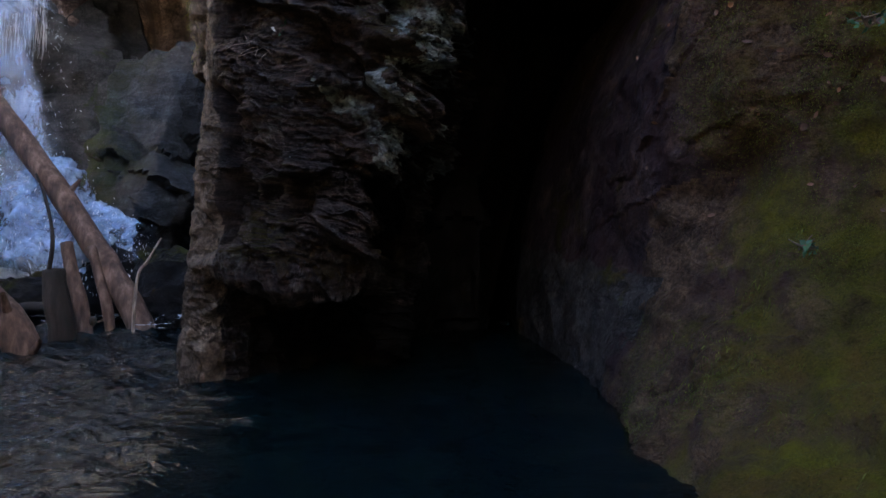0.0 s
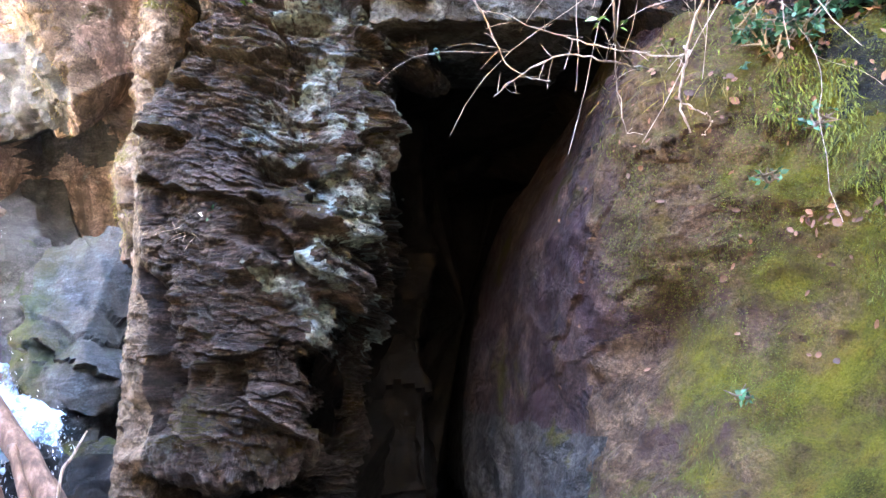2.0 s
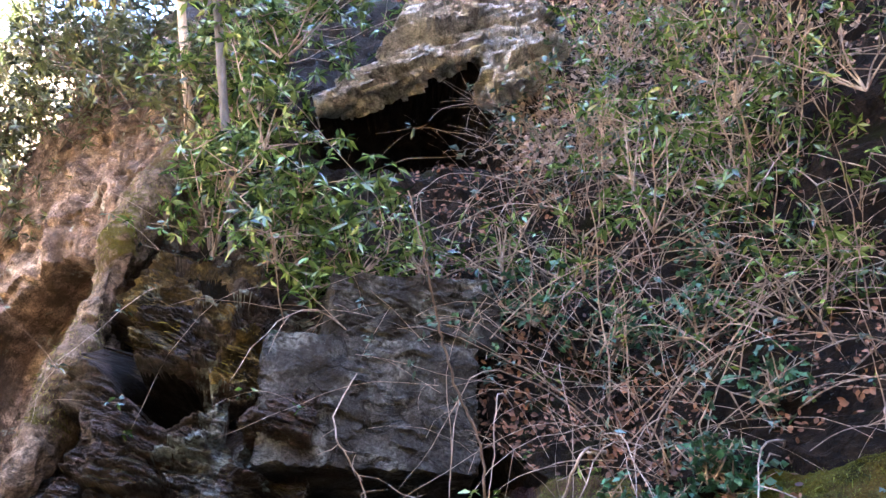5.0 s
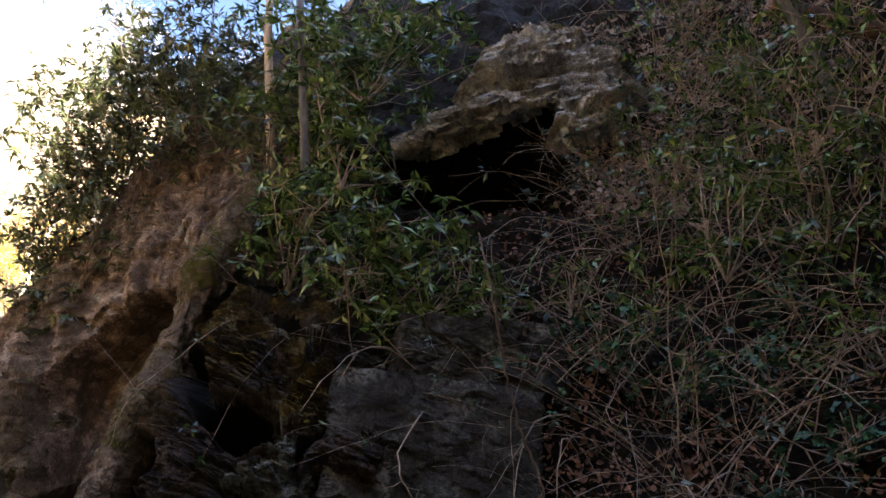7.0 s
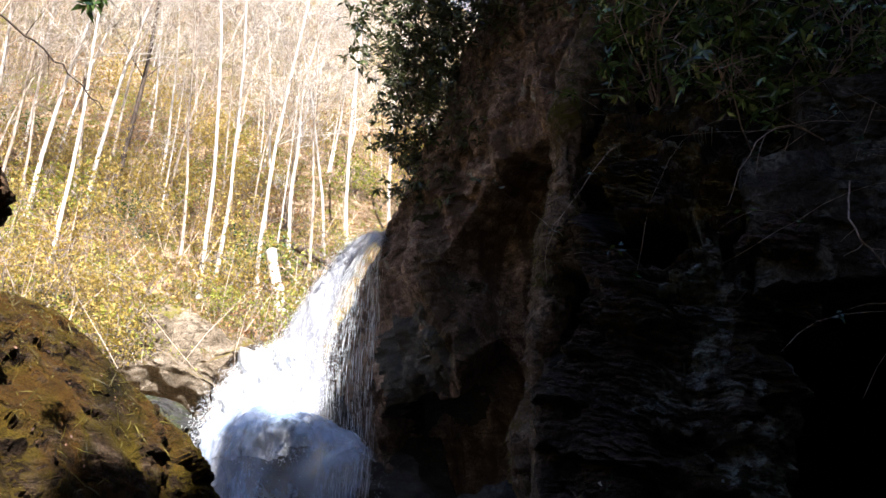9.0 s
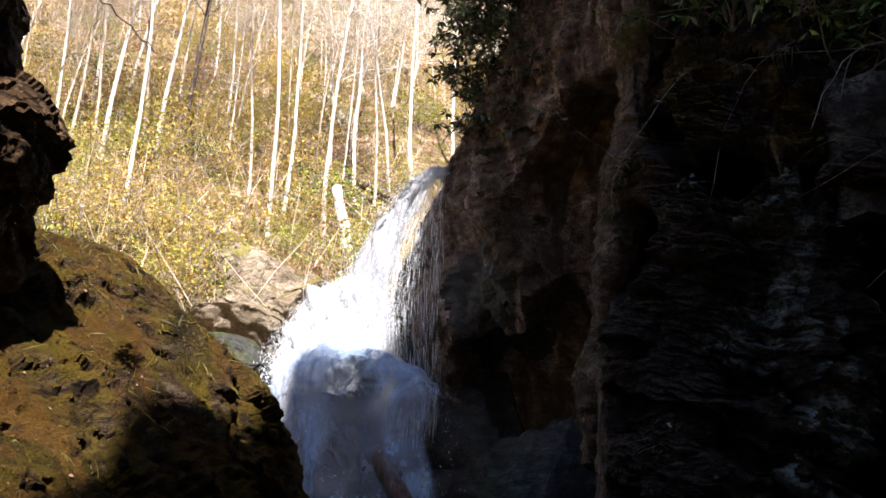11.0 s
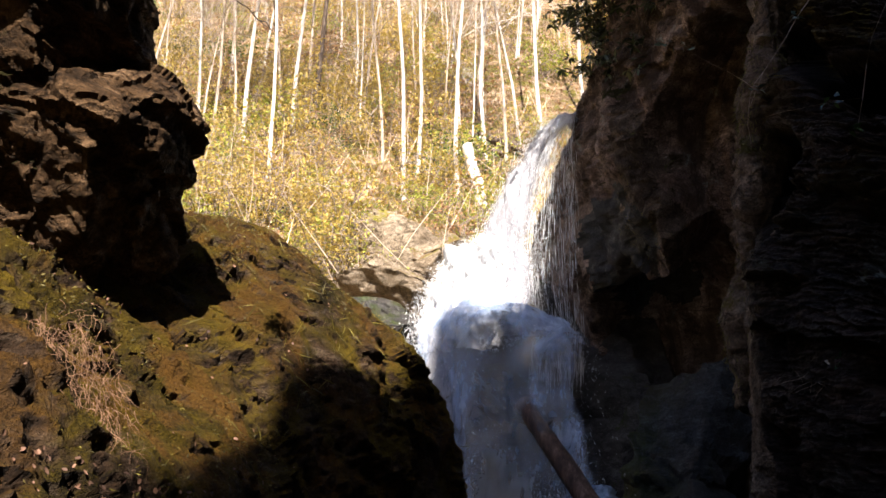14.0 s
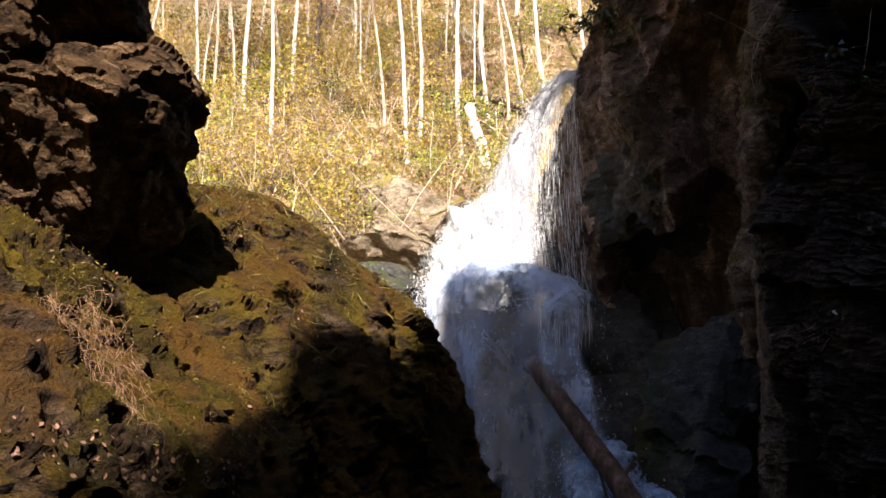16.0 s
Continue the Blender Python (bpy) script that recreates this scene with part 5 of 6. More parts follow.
# dry leaf again, with the hill's sunlight put into its colour
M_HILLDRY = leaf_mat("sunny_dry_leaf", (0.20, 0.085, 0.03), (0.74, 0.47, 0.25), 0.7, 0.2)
M_RIBMOSS = leaf_mat("rib_moss_strand", (0.03, 0.028, 0.008), (0.19, 0.175, 0.045), 0.8, 0.25)
M_PALELEAF = leaf_mat("pale_leaf", (0.34, 0.33, 0.31), (0.46, 0.45, 0.42), 0.6, 0.1)
M_GRASS = leaf_mat("dry_grass", (0.025, 0.021, 0.003), (0.18, 0.145, 0.018), 0.7, 0.2)
M_SAPLING = leaf_mat("pale_brush", (0.16, 0.10, 0.06), (0.74, 0.62, 0.51), 0.8, 0.0)
M_MOSSLEAF = leaf_mat("moss_frond", (0.012, 0.016, 0.003), (0.16, 0.19, 0.024), 0.85, 0.25)
M_STRAW = leaf_mat("straw_root", (0.10, 0.05, 0.025), (0.26, 0.145, 0.08), 0.8, 0.0)
M_BARK = bark_mat("pale_bark", (0.20, 0.165, 0.135), (0.54, 0.49, 0.44), (0.78, 0.73, 0.68), 9)
M_MOTTLE = bark_mat("mottled_bark", (0.018, 0.016, 0.014), (0.055, 0.05, 0.045), (0.13, 0.12, 0.11), 10)
M_MIDBARK = bark_mat("brown_bark", (0.14, 0.105, 0.08), (0.38, 0.31, 0.25), (0.60, 0.52, 0.44))
M_DARKBARK = bark_mat("dark_bark", (0.035, 0.024, 0.017), (0.09, 0.065, 0.05), (0.17, 0.13, 0.10))
M_TWIG = bark_mat("tan_twig", (0.06, 0.043, 0.034), (0.24, 0.19, 0.155), (0.52, 0.45, 0.39), 22)
M_LOG = bark_mat("wet_log", (0.016, 0.009, 0.006), (0.085, 0.048, 0.033), (0.22, 0.145, 0.11), 9)
M_DARKLOG = bark_mat("dark_wet_log", (0.006, 0.005, 0.004), (0.018, 0.013, 0.011), (0.045, 0.035, 0.03), 9)

rng = np.random.default_rng(7)


def leaves(base, along, length, width, normal=None, fold=0.25, droop=0.25):
    """Verts and quads of folded, pointed leaves: base (n, 3), direction (n, 3), length (n), width (n)."""
    n = len(base)
    along = unit(along)
    if normal is None:
        normal = unit(np.array([0, 0, 1.0]) + 0.7 * rng.normal(size=(n, 3)))
    side = unit(np.cross(along, normal))
    up = np.cross(side, along)
    L, W = np.asarray(length)[:, None], np.asarray(width)[:, None]
    a = base
    m = base + along * L * 0.45 - up * L * droop * 0.25
    e = base + along * L * 0.96 - up * L * droop
    l1, r1 = m + side * W * 0.5 + up * W * fold, m - side * W * 0.5 + up * W * fold
    v = np.stack([a, l1, m, r1, e], 1).reshape(-1, 3)
    k = np.arange(n)[:, None] * 5
    f = np.concatenate([k + np.array([[0, 2, 1]]), k + np.array([[0, 3, 2]]), k + np.array([[2, 4, 1]]), k + np.array([[3, 4, 2]])])
    return v, f


def oval_leaves(base, along, length, width, normal, curl=0.25):
    """Verts and triangles of oval, curled leaves."""
    along = unit(along)
    side = unit(np.cross(along, normal))
    up = np.cross(side, along)
    L, W = np.asarray(length)[:, None], np.asarray(width)[:, None]
    ring = [base + along * L * t + side * W * w + up * (L * curl * (t - 0.5) ** 2 + W * abs(w) * curl) for t, w in ((0, 0), (0.22, 0.38), (0.52, 0.5), (0.8, 0.3), (1.0, 0), (0.78, -0.33), (0.5, -0.5), (0.2, -0.34))]
    v = np.stack(ring + [base + along * L * 0.5], 1).reshape(-1, 3)
    k = np.arange(len(base))[:, None] * 9
    return v, np.concatenate([k + np.array([[8, i, (i + 1) % 8]]) for i in range(8)])


def wander(start, heading, length, n, wobble=0.25, sag=0.0):
    """A crooked path."""
    pts, d = [np.array(start, float)], unit(np.array(heading, float))
    for k in range(n - 1):
        d = unit(d + wobble * rng.normal(size=3) * (length / n) ** 0.5 + np.array([0, 0, -sag * length / n]))
        pts.append(pts[-1] + d * length / (n - 1))
    return np.array(pts)


def tri(f):
    """Quads to triangles, so that tubes and leaves can share a mesh."""
    return np.concatenate([f[:, :3], f[:, [0, 2, 3]]]) if f.shape[1] == 4 else f


def leafy_bush(name, at, radius, tall, whorls, per, leaf, leafw, mat, label, category="shrub", group="", stems=7, hang=0.2, flat=1.0, bark=None):
    """A bush with crooked stems and whorls of leaves at the twig ends."""
    root = empty(name, at)
    pieces, tips = [], []
    for _ in range(stems):
        h = np.array([rng.normal() * radius / tall, rng.normal() * radius / tall * flat, 1.0])
        p = wander((0, 0, -0.15), h, tall * rng.uniform(0.7, 1.1), 9, 0.28)
        pieces.append(tube(p, np.linspace(0.012, 0.005, 9), 5))
        tips += [p[-1], p[-2], p[-3], p[-4]]
        for _ in range(5):
            b = p[rng.integers(2, 9)]
            q = wander(b, unit(rng.normal(size=3)) * np.array([1, flat, 0.6]) + np.array([0, 0, 0.25]), radius * rng.uniform(0.5, 1.0), 6, 0.3)
            pieces.append(tube(q, np.linspace(0.009, 0.003, 6), 4))
            tips += [q[-1], q[-2], q[-3]]
    tips = np.array(tips)
    v, f = gather(pieces)
    part("branchwork", mesh_of("branchwork", v, f, bark or M_TWIG), root)
    c = tips[rng.integers(0, len(tips), whorls)] + rng.normal(size=(whorls, 3)) * radius * 0.16
    base = np.repeat(c, per, 0)
    ax = np.repeat(unit(rng.normal(size=(whorls, 3)) * 0.5 + np.array([0, -0.2, 0.7])), per, 0)
    rad = unit(np.cross(ax, rng.normal(size=ax.shape)))
    d = rad + ax * rng.uniform(-0.1, 0.6, (len(base), 1)) - np.array([0, 0, hang])
    nrm = unit(ax + 0.4 * rng.normal(size=ax.shape))
    L = leaf * rng.uniform(0.6, 1.15, len(base))
    v, f = leaves(base, d, L, L * leafw * rng.uniform(0.8, 1.2, len(base)), nrm, 0.2, 0.2)
    part("crown", mesh_of("crown", v, f, mat, False), root)
    return tagged(root, label, category, group)


def on_surface(name, count, region, lift=0.0):
    """Random places on a rock face inside a region, with their normals."""
    q, n = SURFACE[name]
    q, n = q.reshape(-1, 3), n.reshape(-1, 3)
    ok = np.nonzero(region(q) & ((within(q, DEN, 0.1, 0.0) + within(q, OUTCROP, 0.1, 0.0) < 0.5) if name == "hillside_upper" else True))[0]
    i = ok[rng.integers(0, len(ok), count)]
    return q[i] + n[i] * lift + rng.normal(size=(count, 3)) * 0.012, n[i]


# evergreen shrubs over the cave and along the cliff
for at, r, h, w, lab in (
        ((0.15, 6.4, 6.2), 0.35, 0.5, 26, "glossy evergreen shrub with long leaves"), ((0.75, 6.3, 5.9), 0.6, 0.75, 120, "glossy evergreen shrub with long leaves"),
        ((0.30, 6.5, 6.5), 0.7, 0.9, 150, "tall glossy evergreen shrub on the slope"), ((-0.45, 7.0, 7.5), 0.5, 0.7, 70, "tall glossy evergreen shrub on the slope"),
        ((-0.5, 7.0, 6.6), 0.6, 1.2, 120, "glossy evergreen shrub with long leaves"), ((-0.1, 6.9, 8.0), 0.6, 1.4, 140, "tall glossy evergreen shrub on the slope"),
        ((2.3, 6.3, 6.2), 0.6, 0.7, 27, "evergreen shrub among bare brambles"), ((3.0, 6.0, 6.0), 0.6, 0.8, 48, "evergreen shrub among bare brambles"),
        ((1.6, 6.5, 6.2), 0.55, 0.6, 27, "evergreen shrub among bare brambles"), ((4.4, 5.2, 6.6), 0.7, 1.2, 72, "evergreen shrub among bare brambles"), ((4.9, 5.6, 8.2), 0.8, 1.4, 78, "evergreen shrub among bare brambles"), ((3.9, 6.4, 7.6), 0.7, 1.3, 72, "evergreen shrub among bare brambles"), ((0.0, 7.2, 9.7), 0.9, 1.9, 200, "tall glossy evergreen shrub on the slope"), ((-0.4, 7.8, 9.0), 0.8, 1.6, 140, "tall glossy evergreen shrub on the slope"), ((5.6, 4.6, 7.6), 0.8, 1.4, 72, "evergreen shrub among bare brambles"), ((4.6, 7.2, 10.4), 0.8, 1.2, 40, "evergreen shrub among bare brambles"), ((5.0, 8.0, 12.8), 0.8, 1.2, 40, "evergreen shrub at the top of the slope"), ((0.1, 9.3, 12.8), 1.0, 1.8, 170, "evergreen shrub at the top of the slope"), ((5.2, 6.6, 9.2), 0.9, 1.5, 102, "evergreen shrub among bare brambles"), ((5.9, 5.6, 9.4), 0.9, 1.5, 102, "evergreen shrub among bare brambles"), ((4.2, 7.2, 9.0), 0.8, 1.3, 90, "evergreen shrub among bare brambles"), ((4.9, 6.0, 7.4), 0.7, 1.2, 78, "evergreen shrub among bare brambles"), ((-0.1, 8.6, 11.0), 1.1, 2.0, 190, "tall glossy evergreen shrub on the slope"), ((5.47, 5.80, 7.17), 0.7, 1.0, 78, "evergreen shrub among bare brambles"), ((5.43, 5.40, 6.06), 0.7, 1.0, 78, "evergreen shrub among bare brambles"), ((4.70, 5.20, 5.24), 0.7, 1.0, 78, "evergreen shrub among bare brambles"), ((6.03, 5.60, 7.30), 0.7, 1.0, 78, "evergreen shrub among bare brambles"), ((3.6, 5.6, 6.4), 0.65, 1.2, 60, "evergreen shrub among bare brambles")):
    leafy_bush("evergreen_shrub", at, r, h, w, 9, 0.19 if "tall" in lab else 0.15, 0.27, M_RHODO, lab, group="evergreen shrubs over the cave", hang=0.35)
for at, r, h, w in (
        ((-1.9, 9.0, 10.0), 1.0, 1.8, 150), ((-2.5, 9.5, 10.6), 1.1, 2.2, 190), ((-3.3, 10.4, 10.4), 1.1, 2.0, 190), ((-3.9, 10.9, 9.8), 1.0, 2.0, 190),
        ((-4.5, 11.2, 9.2), 0.9, 1.8, 170), ((-4.9, 11.5, 9.0), 0.8, 1.5, 140), ((-4.3, 10.9, 11.0), 1.1, 2.2, 190), ((-3.4, 10.4, 12.0), 1.1, 2.2, 190),
        ((-1.2, 8.4, 9.2), 0.9, 1.6, 130), ((-2.9, 9.8, 12.6), 1.0, 2.2, 160), ((-4.7, 11.3, 7.9), 0.6, 1.0, 90), ((-3.9, 10.8, 8.7), 0.7, 1.2, 100), ((-5.0, 11.5, 10.2), 0.8, 1.4, 230), ((-4.7, 11.3, 11.6), 1.0, 1.6, 260), ((-3.9, 10.7, 12.2), 1.1, 1.8, 260), ((-3.2, 10.2, 11.2), 0.9, 1.5, 200), ((-2.4, 9.8, 11.8), 0.9, 1.6, 200), ((-4.2, 10.9, 10.2), 0.8, 1.3, 200)):
    leafy_bush("evergreen_shrub", at, r, h, w, 9, 0.17, 0.27, M_RHODODARK, "dark evergreen shrub hanging over the cliff edge", group="evergreen shrubs on the cliff", hang=0.3, bark=M_DARKBARK)

# small-leaved climbers and ivy on the slope
for at, r in (((2.72, 5.05, 3.45), 0.2), ((3.25, 4.95, 3.8), 0.26), ((3.45, 4.9, 3.65), 0.24), ((3.9, 4.9, 4.4), 0.4), ((2.5, 6.1, 5.6), 0.45), ((3.1, 5.8, 5.3), 0.5), ((3.7, 5.4, 5.2), 0.5), ((2.0, 6.3, 5.4), 0.4), ((1.6, 6.5, 5.8), 0.4), ((4.1, 5.4, 6.0), 0.6)):
    leafy_bush("ivy", at, r, 0.40, 80, 5, 0.075, 0.72, M_IVY, "low dark-green ivy among fallen leaves", "climber", "ivy on the slope", 6, 0.3)
for at, r in (((2.19, 4.92, 1.26), 0.10), ((2.05, 4.86, 0.92), 0.09), ((2.23, 4.78, 0.92), 0.11), ((2.62, 4.5, 2.86), 0.12), ((2.45, 4.8, 2.6), 0.1)):
    leafy_bush("seedling", at, r, 0.10, 9, 4, 0.055, 0.6, M_IVY, "small bluish-green seedling on the mossy wall", "plant", "seedlings on the wall", 3, 0.2, bark=M_DARKBARK)

# brambles: tangles of bare tan stems over the right-hand slope
for k in range(34):
    pieces = []
    root = empty("bramble", (0, 0, 0))
    reg = (lambda q: (q[:, 0] > 2.5) & (q[:, 0] < 5.6) & (q[:, 1] > 3.2) & (q[:, 2] < 9.5)) if k < 13 else (lambda q: (q[:, 0] > -0.6) & (q[:, 0] < 2.2) & (q[:, 2] < 7.0)) if k < 17 else (lambda q: (q[:, 0] > (3.2 if k < 26 else 4.3)) & (q[:, 0] < 8.0) & (q[:, 1] > 2.0) & (q[:, 2] > (7.5 if k < 26 else 10.0)) & (q[:, 2] < (14 if k < 26 else 15)))
    c, n = on_surface("hillside_upper", 19 if k < 13 else 9 if k < 17 else 30 if k < 26 else 22, reg)
    for p, m in zip(c, n):
        kind = rng.random()
        L = rng.uniform(0.9, 3.2)
        head = np.array([rng.normal() * 0.7 - 0.15, -0.55 + rng.normal() * 0.25, 0.65 + rng.normal() * 0.35])
        q = wander(p - m * 0.05, head, L, 14, 0.22, rng.uniform(0.2, 1.0))
        r0 = rng.uniform(0.35, 1.0) ** 2 * 0.0105
        pieces.append(tube(q, np.linspace(r0, 0.0018, 14), 5))
        for _ in range(rng.integers(1, 3)):
            s = q[rng.integers(4, 13)]
            pieces.append(tube(wander(s, unit(head + rng.normal(size=3)), L * rng.uniform(0.15, 0.4), 7, 0.35, 0.8), np.linspace(r0 * 0.5, 0.0012, 7), 4))
    v, f = gather(pieces)
    tagged(part("cane_tangle", mesh_of("cane_tangle", v, f, M_TWIG), root), kind="stuff")
    many = 90 if k < 17 else 200
    lv = np.repeat(v[rng.integers(0, len(v), many // 5)], 5, 0) + rng.normal(size=(many, 3)) * (0.02 if k < 17 else 0.05)
    lv, lf = leaves(lv, rng.normal(size=lv.shape) * np.array([1, 1, 0.4]) + np.array([0, -0.3, -0.2]), rng.uniform(0.05, 0.10 if k < 17 else 0.16, many), rng.uniform(0.02, 0.04 if k < 17 else 0.075, many))
    part("foliage", mesh_of("foliage", lv, lf, M_RHODO if k % 3 == 0 else M_BRAMBLE, False), root)
    tagged(root, "tangle of bare tan bramble canes with a few leaves", "bramble", "brambles on the slope")


def vine(points, r0, r1, mat, label, extra=0):
    p = catmull(np.array(points, float), 6 * len(points), 0)
    p = p + 0.006 * rng.normal(size=p.shape)
    pieces = [tube(p, np.linspace(r0, r1, len(p)), 6)]
    for _ in range(extra):
        k = rng.integers(len(p) // 4, len(p))
        h = unit(p[min(k + 1, len(p) - 1)] - p[k - 1] + 0.8 * rng.normal(size=3))
        pieces.append(tube(wander(p[k], h, rng.uniform(0.08, 0.24), 7, 0.6, 0.8), np.linspace(r1, 0.0012, 7), 4))
    v, f = gather(pieces)
    o = np.array(points[0], float)
    ob = new("vine", mesh_of("vine", v - o, f, mat))
    ob.location = o
    tagged(ob, label, "vine", "vines at the cave mouth")


vine([(0.95, 3.9, 5.2), (1.07, 3.97, 4.69), (1.17, 4.13, 4.4), (1.25, 4.25, 4.16), (1.36, 4.34, 3.91), (1.48, 4.42, 3.64), (1.52, 4.6, 3.32), (1.9, 5.4, 3.4)], 0.006, 0.010, M_DARKBARK, "thin dark stem hanging before the cave", 0)
vine([(2.6, 5.6, 4.1), (2.35, 4.6, 3.75), (2.04, 4.22, 3.61), (1.92, 4.37, 3.34), (1.86, 4.49, 3.03), (1.84, 4.53, 2.88), (1.89, 4.54, 2.73)], 0.012, 0.006, M_TWIG, "pale arched cane drooping over the wall", 1)
vine([(1.85, 4.53, 2.9), (1.96, 4.49, 2.82), (2.05, 4.6, 2.80), (2.2, 5.1, 2.84)], 0.005, 0.004, M_TWIG, "pale side shoot of an arched cane")
vine([(0.9, 6.0, 4.9), (0.6, 4.75, 3.95), (0.77, 4.81, 3.6), (0.93, 4.88, 3.28), (1.17, 4.87, 3.17)], 0.006, 0.003, M_TWIG, "pale bare twigs before the cave roof", 12)
vine([(2.1, 5.7, 3.5), (1.52, 4.76, 3.25), (1.24, 4.81, 3.32), (0.96, 4.9, 3.21), (0.82, 4.94, 3.12)], 0.007, 0.003, M_TWIG, "pale bare twigs before the cave roof", 14)
vine([(2.3, 5.5, 3.6), (1.95, 4.62, 3.22), (1.65, 4.71, 3.28), (1.31, 4.77, 3.4), (0.96, 4.79, 3.55)], 0.007, 0.003, M_TWIG, "pale bare twigs before the cave roof", 14)
vine([(2.2, 6.0, 4.6), (1.75, 4.9, 4.25), (1.62, 4.7, 3.7), (1.55, 4.75, 3.2), (1.6, 4.8, 2.8)], 0.006, 0.003, M_TWIG, "pale bare twigs before the cave roof", 10)
for k in range(7):
    x = rng.uniform(2.0, 3.6)
    p = [(x + 0.3, 6.4, 5.6 + rng.uniform(-0.4, 0.6)), (x + rng.normal() * 0.3, 5.4, 5.4 + rng.uniform(-0.3, 0.5)), (x + rng.normal() * 0.5, 4.9, 4.7 + rng.uniform(-0.3, 0.4)), (x + rng.normal() * 0.6, 4.9, 4.35 + rng.uniform(-0.2, 0.4))]
    vine(p, 0.0042, 0.0015, M_TWIG, "long bare cane arching over the rock", 10)

# fallen leaves, moss fronds and grass
def litter(name, surface, count, region, size, mat, label, category):
    c, n = on_surface(surface, count, region, 0.01)
    d = rng.normal(size=c.shape)
    d = unit(d - n * (d * n).sum(1, keepdims=True) + 0.25 * n)
    L = size * rng.uniform(0.5, 1.3, count)
    v, f = oval_leaves(c, d, L, L * rng.uniform(0.4, 0.75, count), unit(n + 0.4 * rng.normal(size=n.shape)), 0.5)
    tagged(new(name, mesh_of(name, v, f, mat, False)), label, category, kind="stuff")


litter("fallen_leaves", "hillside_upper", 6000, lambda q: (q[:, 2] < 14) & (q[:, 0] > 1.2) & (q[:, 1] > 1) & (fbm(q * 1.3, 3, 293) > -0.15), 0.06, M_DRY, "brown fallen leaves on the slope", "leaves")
litter("fallen_leaves", "hillside_upper", 7000, lambda q: (q[:, 2] > 8.5) & (q[:, 2] < 15) & (q[:, 0] > 2.5) & (q[:, 1] > 1), 0.09, M_SKYLITDRY, "dry leaves high on the slope, paler for skylight", "leaves")
litter("fallen_leaves", "cliff_wall_mossy", 170, lambda q: (q[:, 1] < 6.4) & (q[:, 2] > 1.2), 0.055, M_DRY, "brown fallen leaves caught on the mossy wall", "leaves")
litter("fallen_leaves", "cliff_wall_mossy", 45, lambda q: (np.abs(q[:, 1] - 4.5) < 0.4) & (np.abs(q[:, 2] - 2.2) < 0.06), 0.06, M_DRY, "brown fallen leaves on a ledge of the mossy wall", "leaves")
litter("fallen_leaves", "cliff_wall_mossy", 90, lambda q: (q[:, 1] < 6.0) & (q[:, 2] > 3.0) & (q[:, 0] > 2.1) & (fbm(q * 2.0, 3, 291) > 0.0), 0.07, M_DRY, "brown fallen leaves caught on the mossy wall", "leaves")
litter("fallen_leaves", "rock_bank", 150, lambda q: (q[:, 1] < 3.2) & (q[:, 1] > 1.3) & (np.abs(q[:, 2] - 1.86 + 0.12 * (q[:, 1] - 2.0)) < 0.09), 0.03, M_DRY, "reddish leaves and stalks along a ledge of the bank", "leaves")
litter("fallen_leaves", "rock_bank", 200, lambda q: (q[:, 1] < 6.0) & (q[:, 1] > 0.5) & (q[:, 2] > 1.4) & (q[:, 0] > -6), 0.032, M_DRY, "dry leaves scattered on the rock bank", "leaves")


def fronds(name, surface, count, region, size, mat, label, sag=1.2, patch=None, thin=0.16):
    c, n = on_surface(surface, count, region, 0.0)
    if patch is not None:
        keep = fbm(c * patch, 4, 211) > rng.uniform(-0.25, 0.35, count)
        c, n = c[keep], n[keep]
    d = n * 0.8 + 0.7 * rng.normal(size=c.shape) + np.array([0, 0, -sag])
    L = size * rng.uniform(0.4, 1.4, len(c))
    v, f = leaves(c, d, L, L * thin, unit(n + 0.5 * rng.normal(size=n.shape)), 0.1, 0.3)
    tagged(new(name, mesh_of(name, v, f, mat, False)), label, "moss", kind="stuff")


fronds("moss_fronds", "cliff_wall_mossy", 300000, lambda q: (q[:, 1] < 5.8) & (q[:, 2] > 0.02), 0.013, M_MOSSLEAF, "green moss fronds covering the damp wall", 0.9, 1.6, 0.24)
fronds("hanging_moss", "cliff_wall_mossy", 2500, lambda q: (q[:, 1] < 6.2) & (q[:, 2] > 2.9), 0.07, M_MOSSLEAF, "moss strands hanging from the top of the wall", 1.6, 1.6, 0.10)
fronds("hanging_moss", "cliff_wall_mossy", 9000, lambda q: (q[:, 1] < 5.4) & (q[:, 2] > 0.25) & (q[:, 2] < 2.6) & (fbm(q * np.array([3.0, 3.0, 0.7]), 3, 213) > 0.25), 0.045, M_MOSSLEAF, "bright moss strands trailing down the wall", 2.2, None, 0.12)
fronds("hanging_moss", "cliff_wall_mossy", 3400, lambda q: np.hypot((q[:, 1] - 4.84 - 0.15 * (q[:, 2] - 3.0)) / 0.13, (q[:, 2] - 2.95) / 0.38) + 0.5 * fbm(q * 4.0, 3, 217) < 1, 0.06, M_MOSSLEAF, "bright green moss cushion hanging down the wall", 2.0, None, 0.12)
fronds("hanging_moss", "cliff_wall_mossy", 1200, lambda q: np.hypot((q[:, 1] - 4.48) / 0.09, (q[:, 2] - 2.46) / 0.22) + 0.5 * fbm(q * 5.0, 3, 219) < 1, 0.05, M_MOSSLEAF, "bright green moss cushion hanging down the wall", 2.0, None, 0.12)
fronds("dry_grass", "cliff_wall_mossy", 1500, lambda q: (q[:, 1] > 4.9) & (q[:, 1] < 6.3) & (q[:, 2] > 3.1) & (q[:, 0] > 1.9), 0.20, M_GRASS, "thin dry grass hanging over the top of the wall", 1.6, 2.4, 0.03)
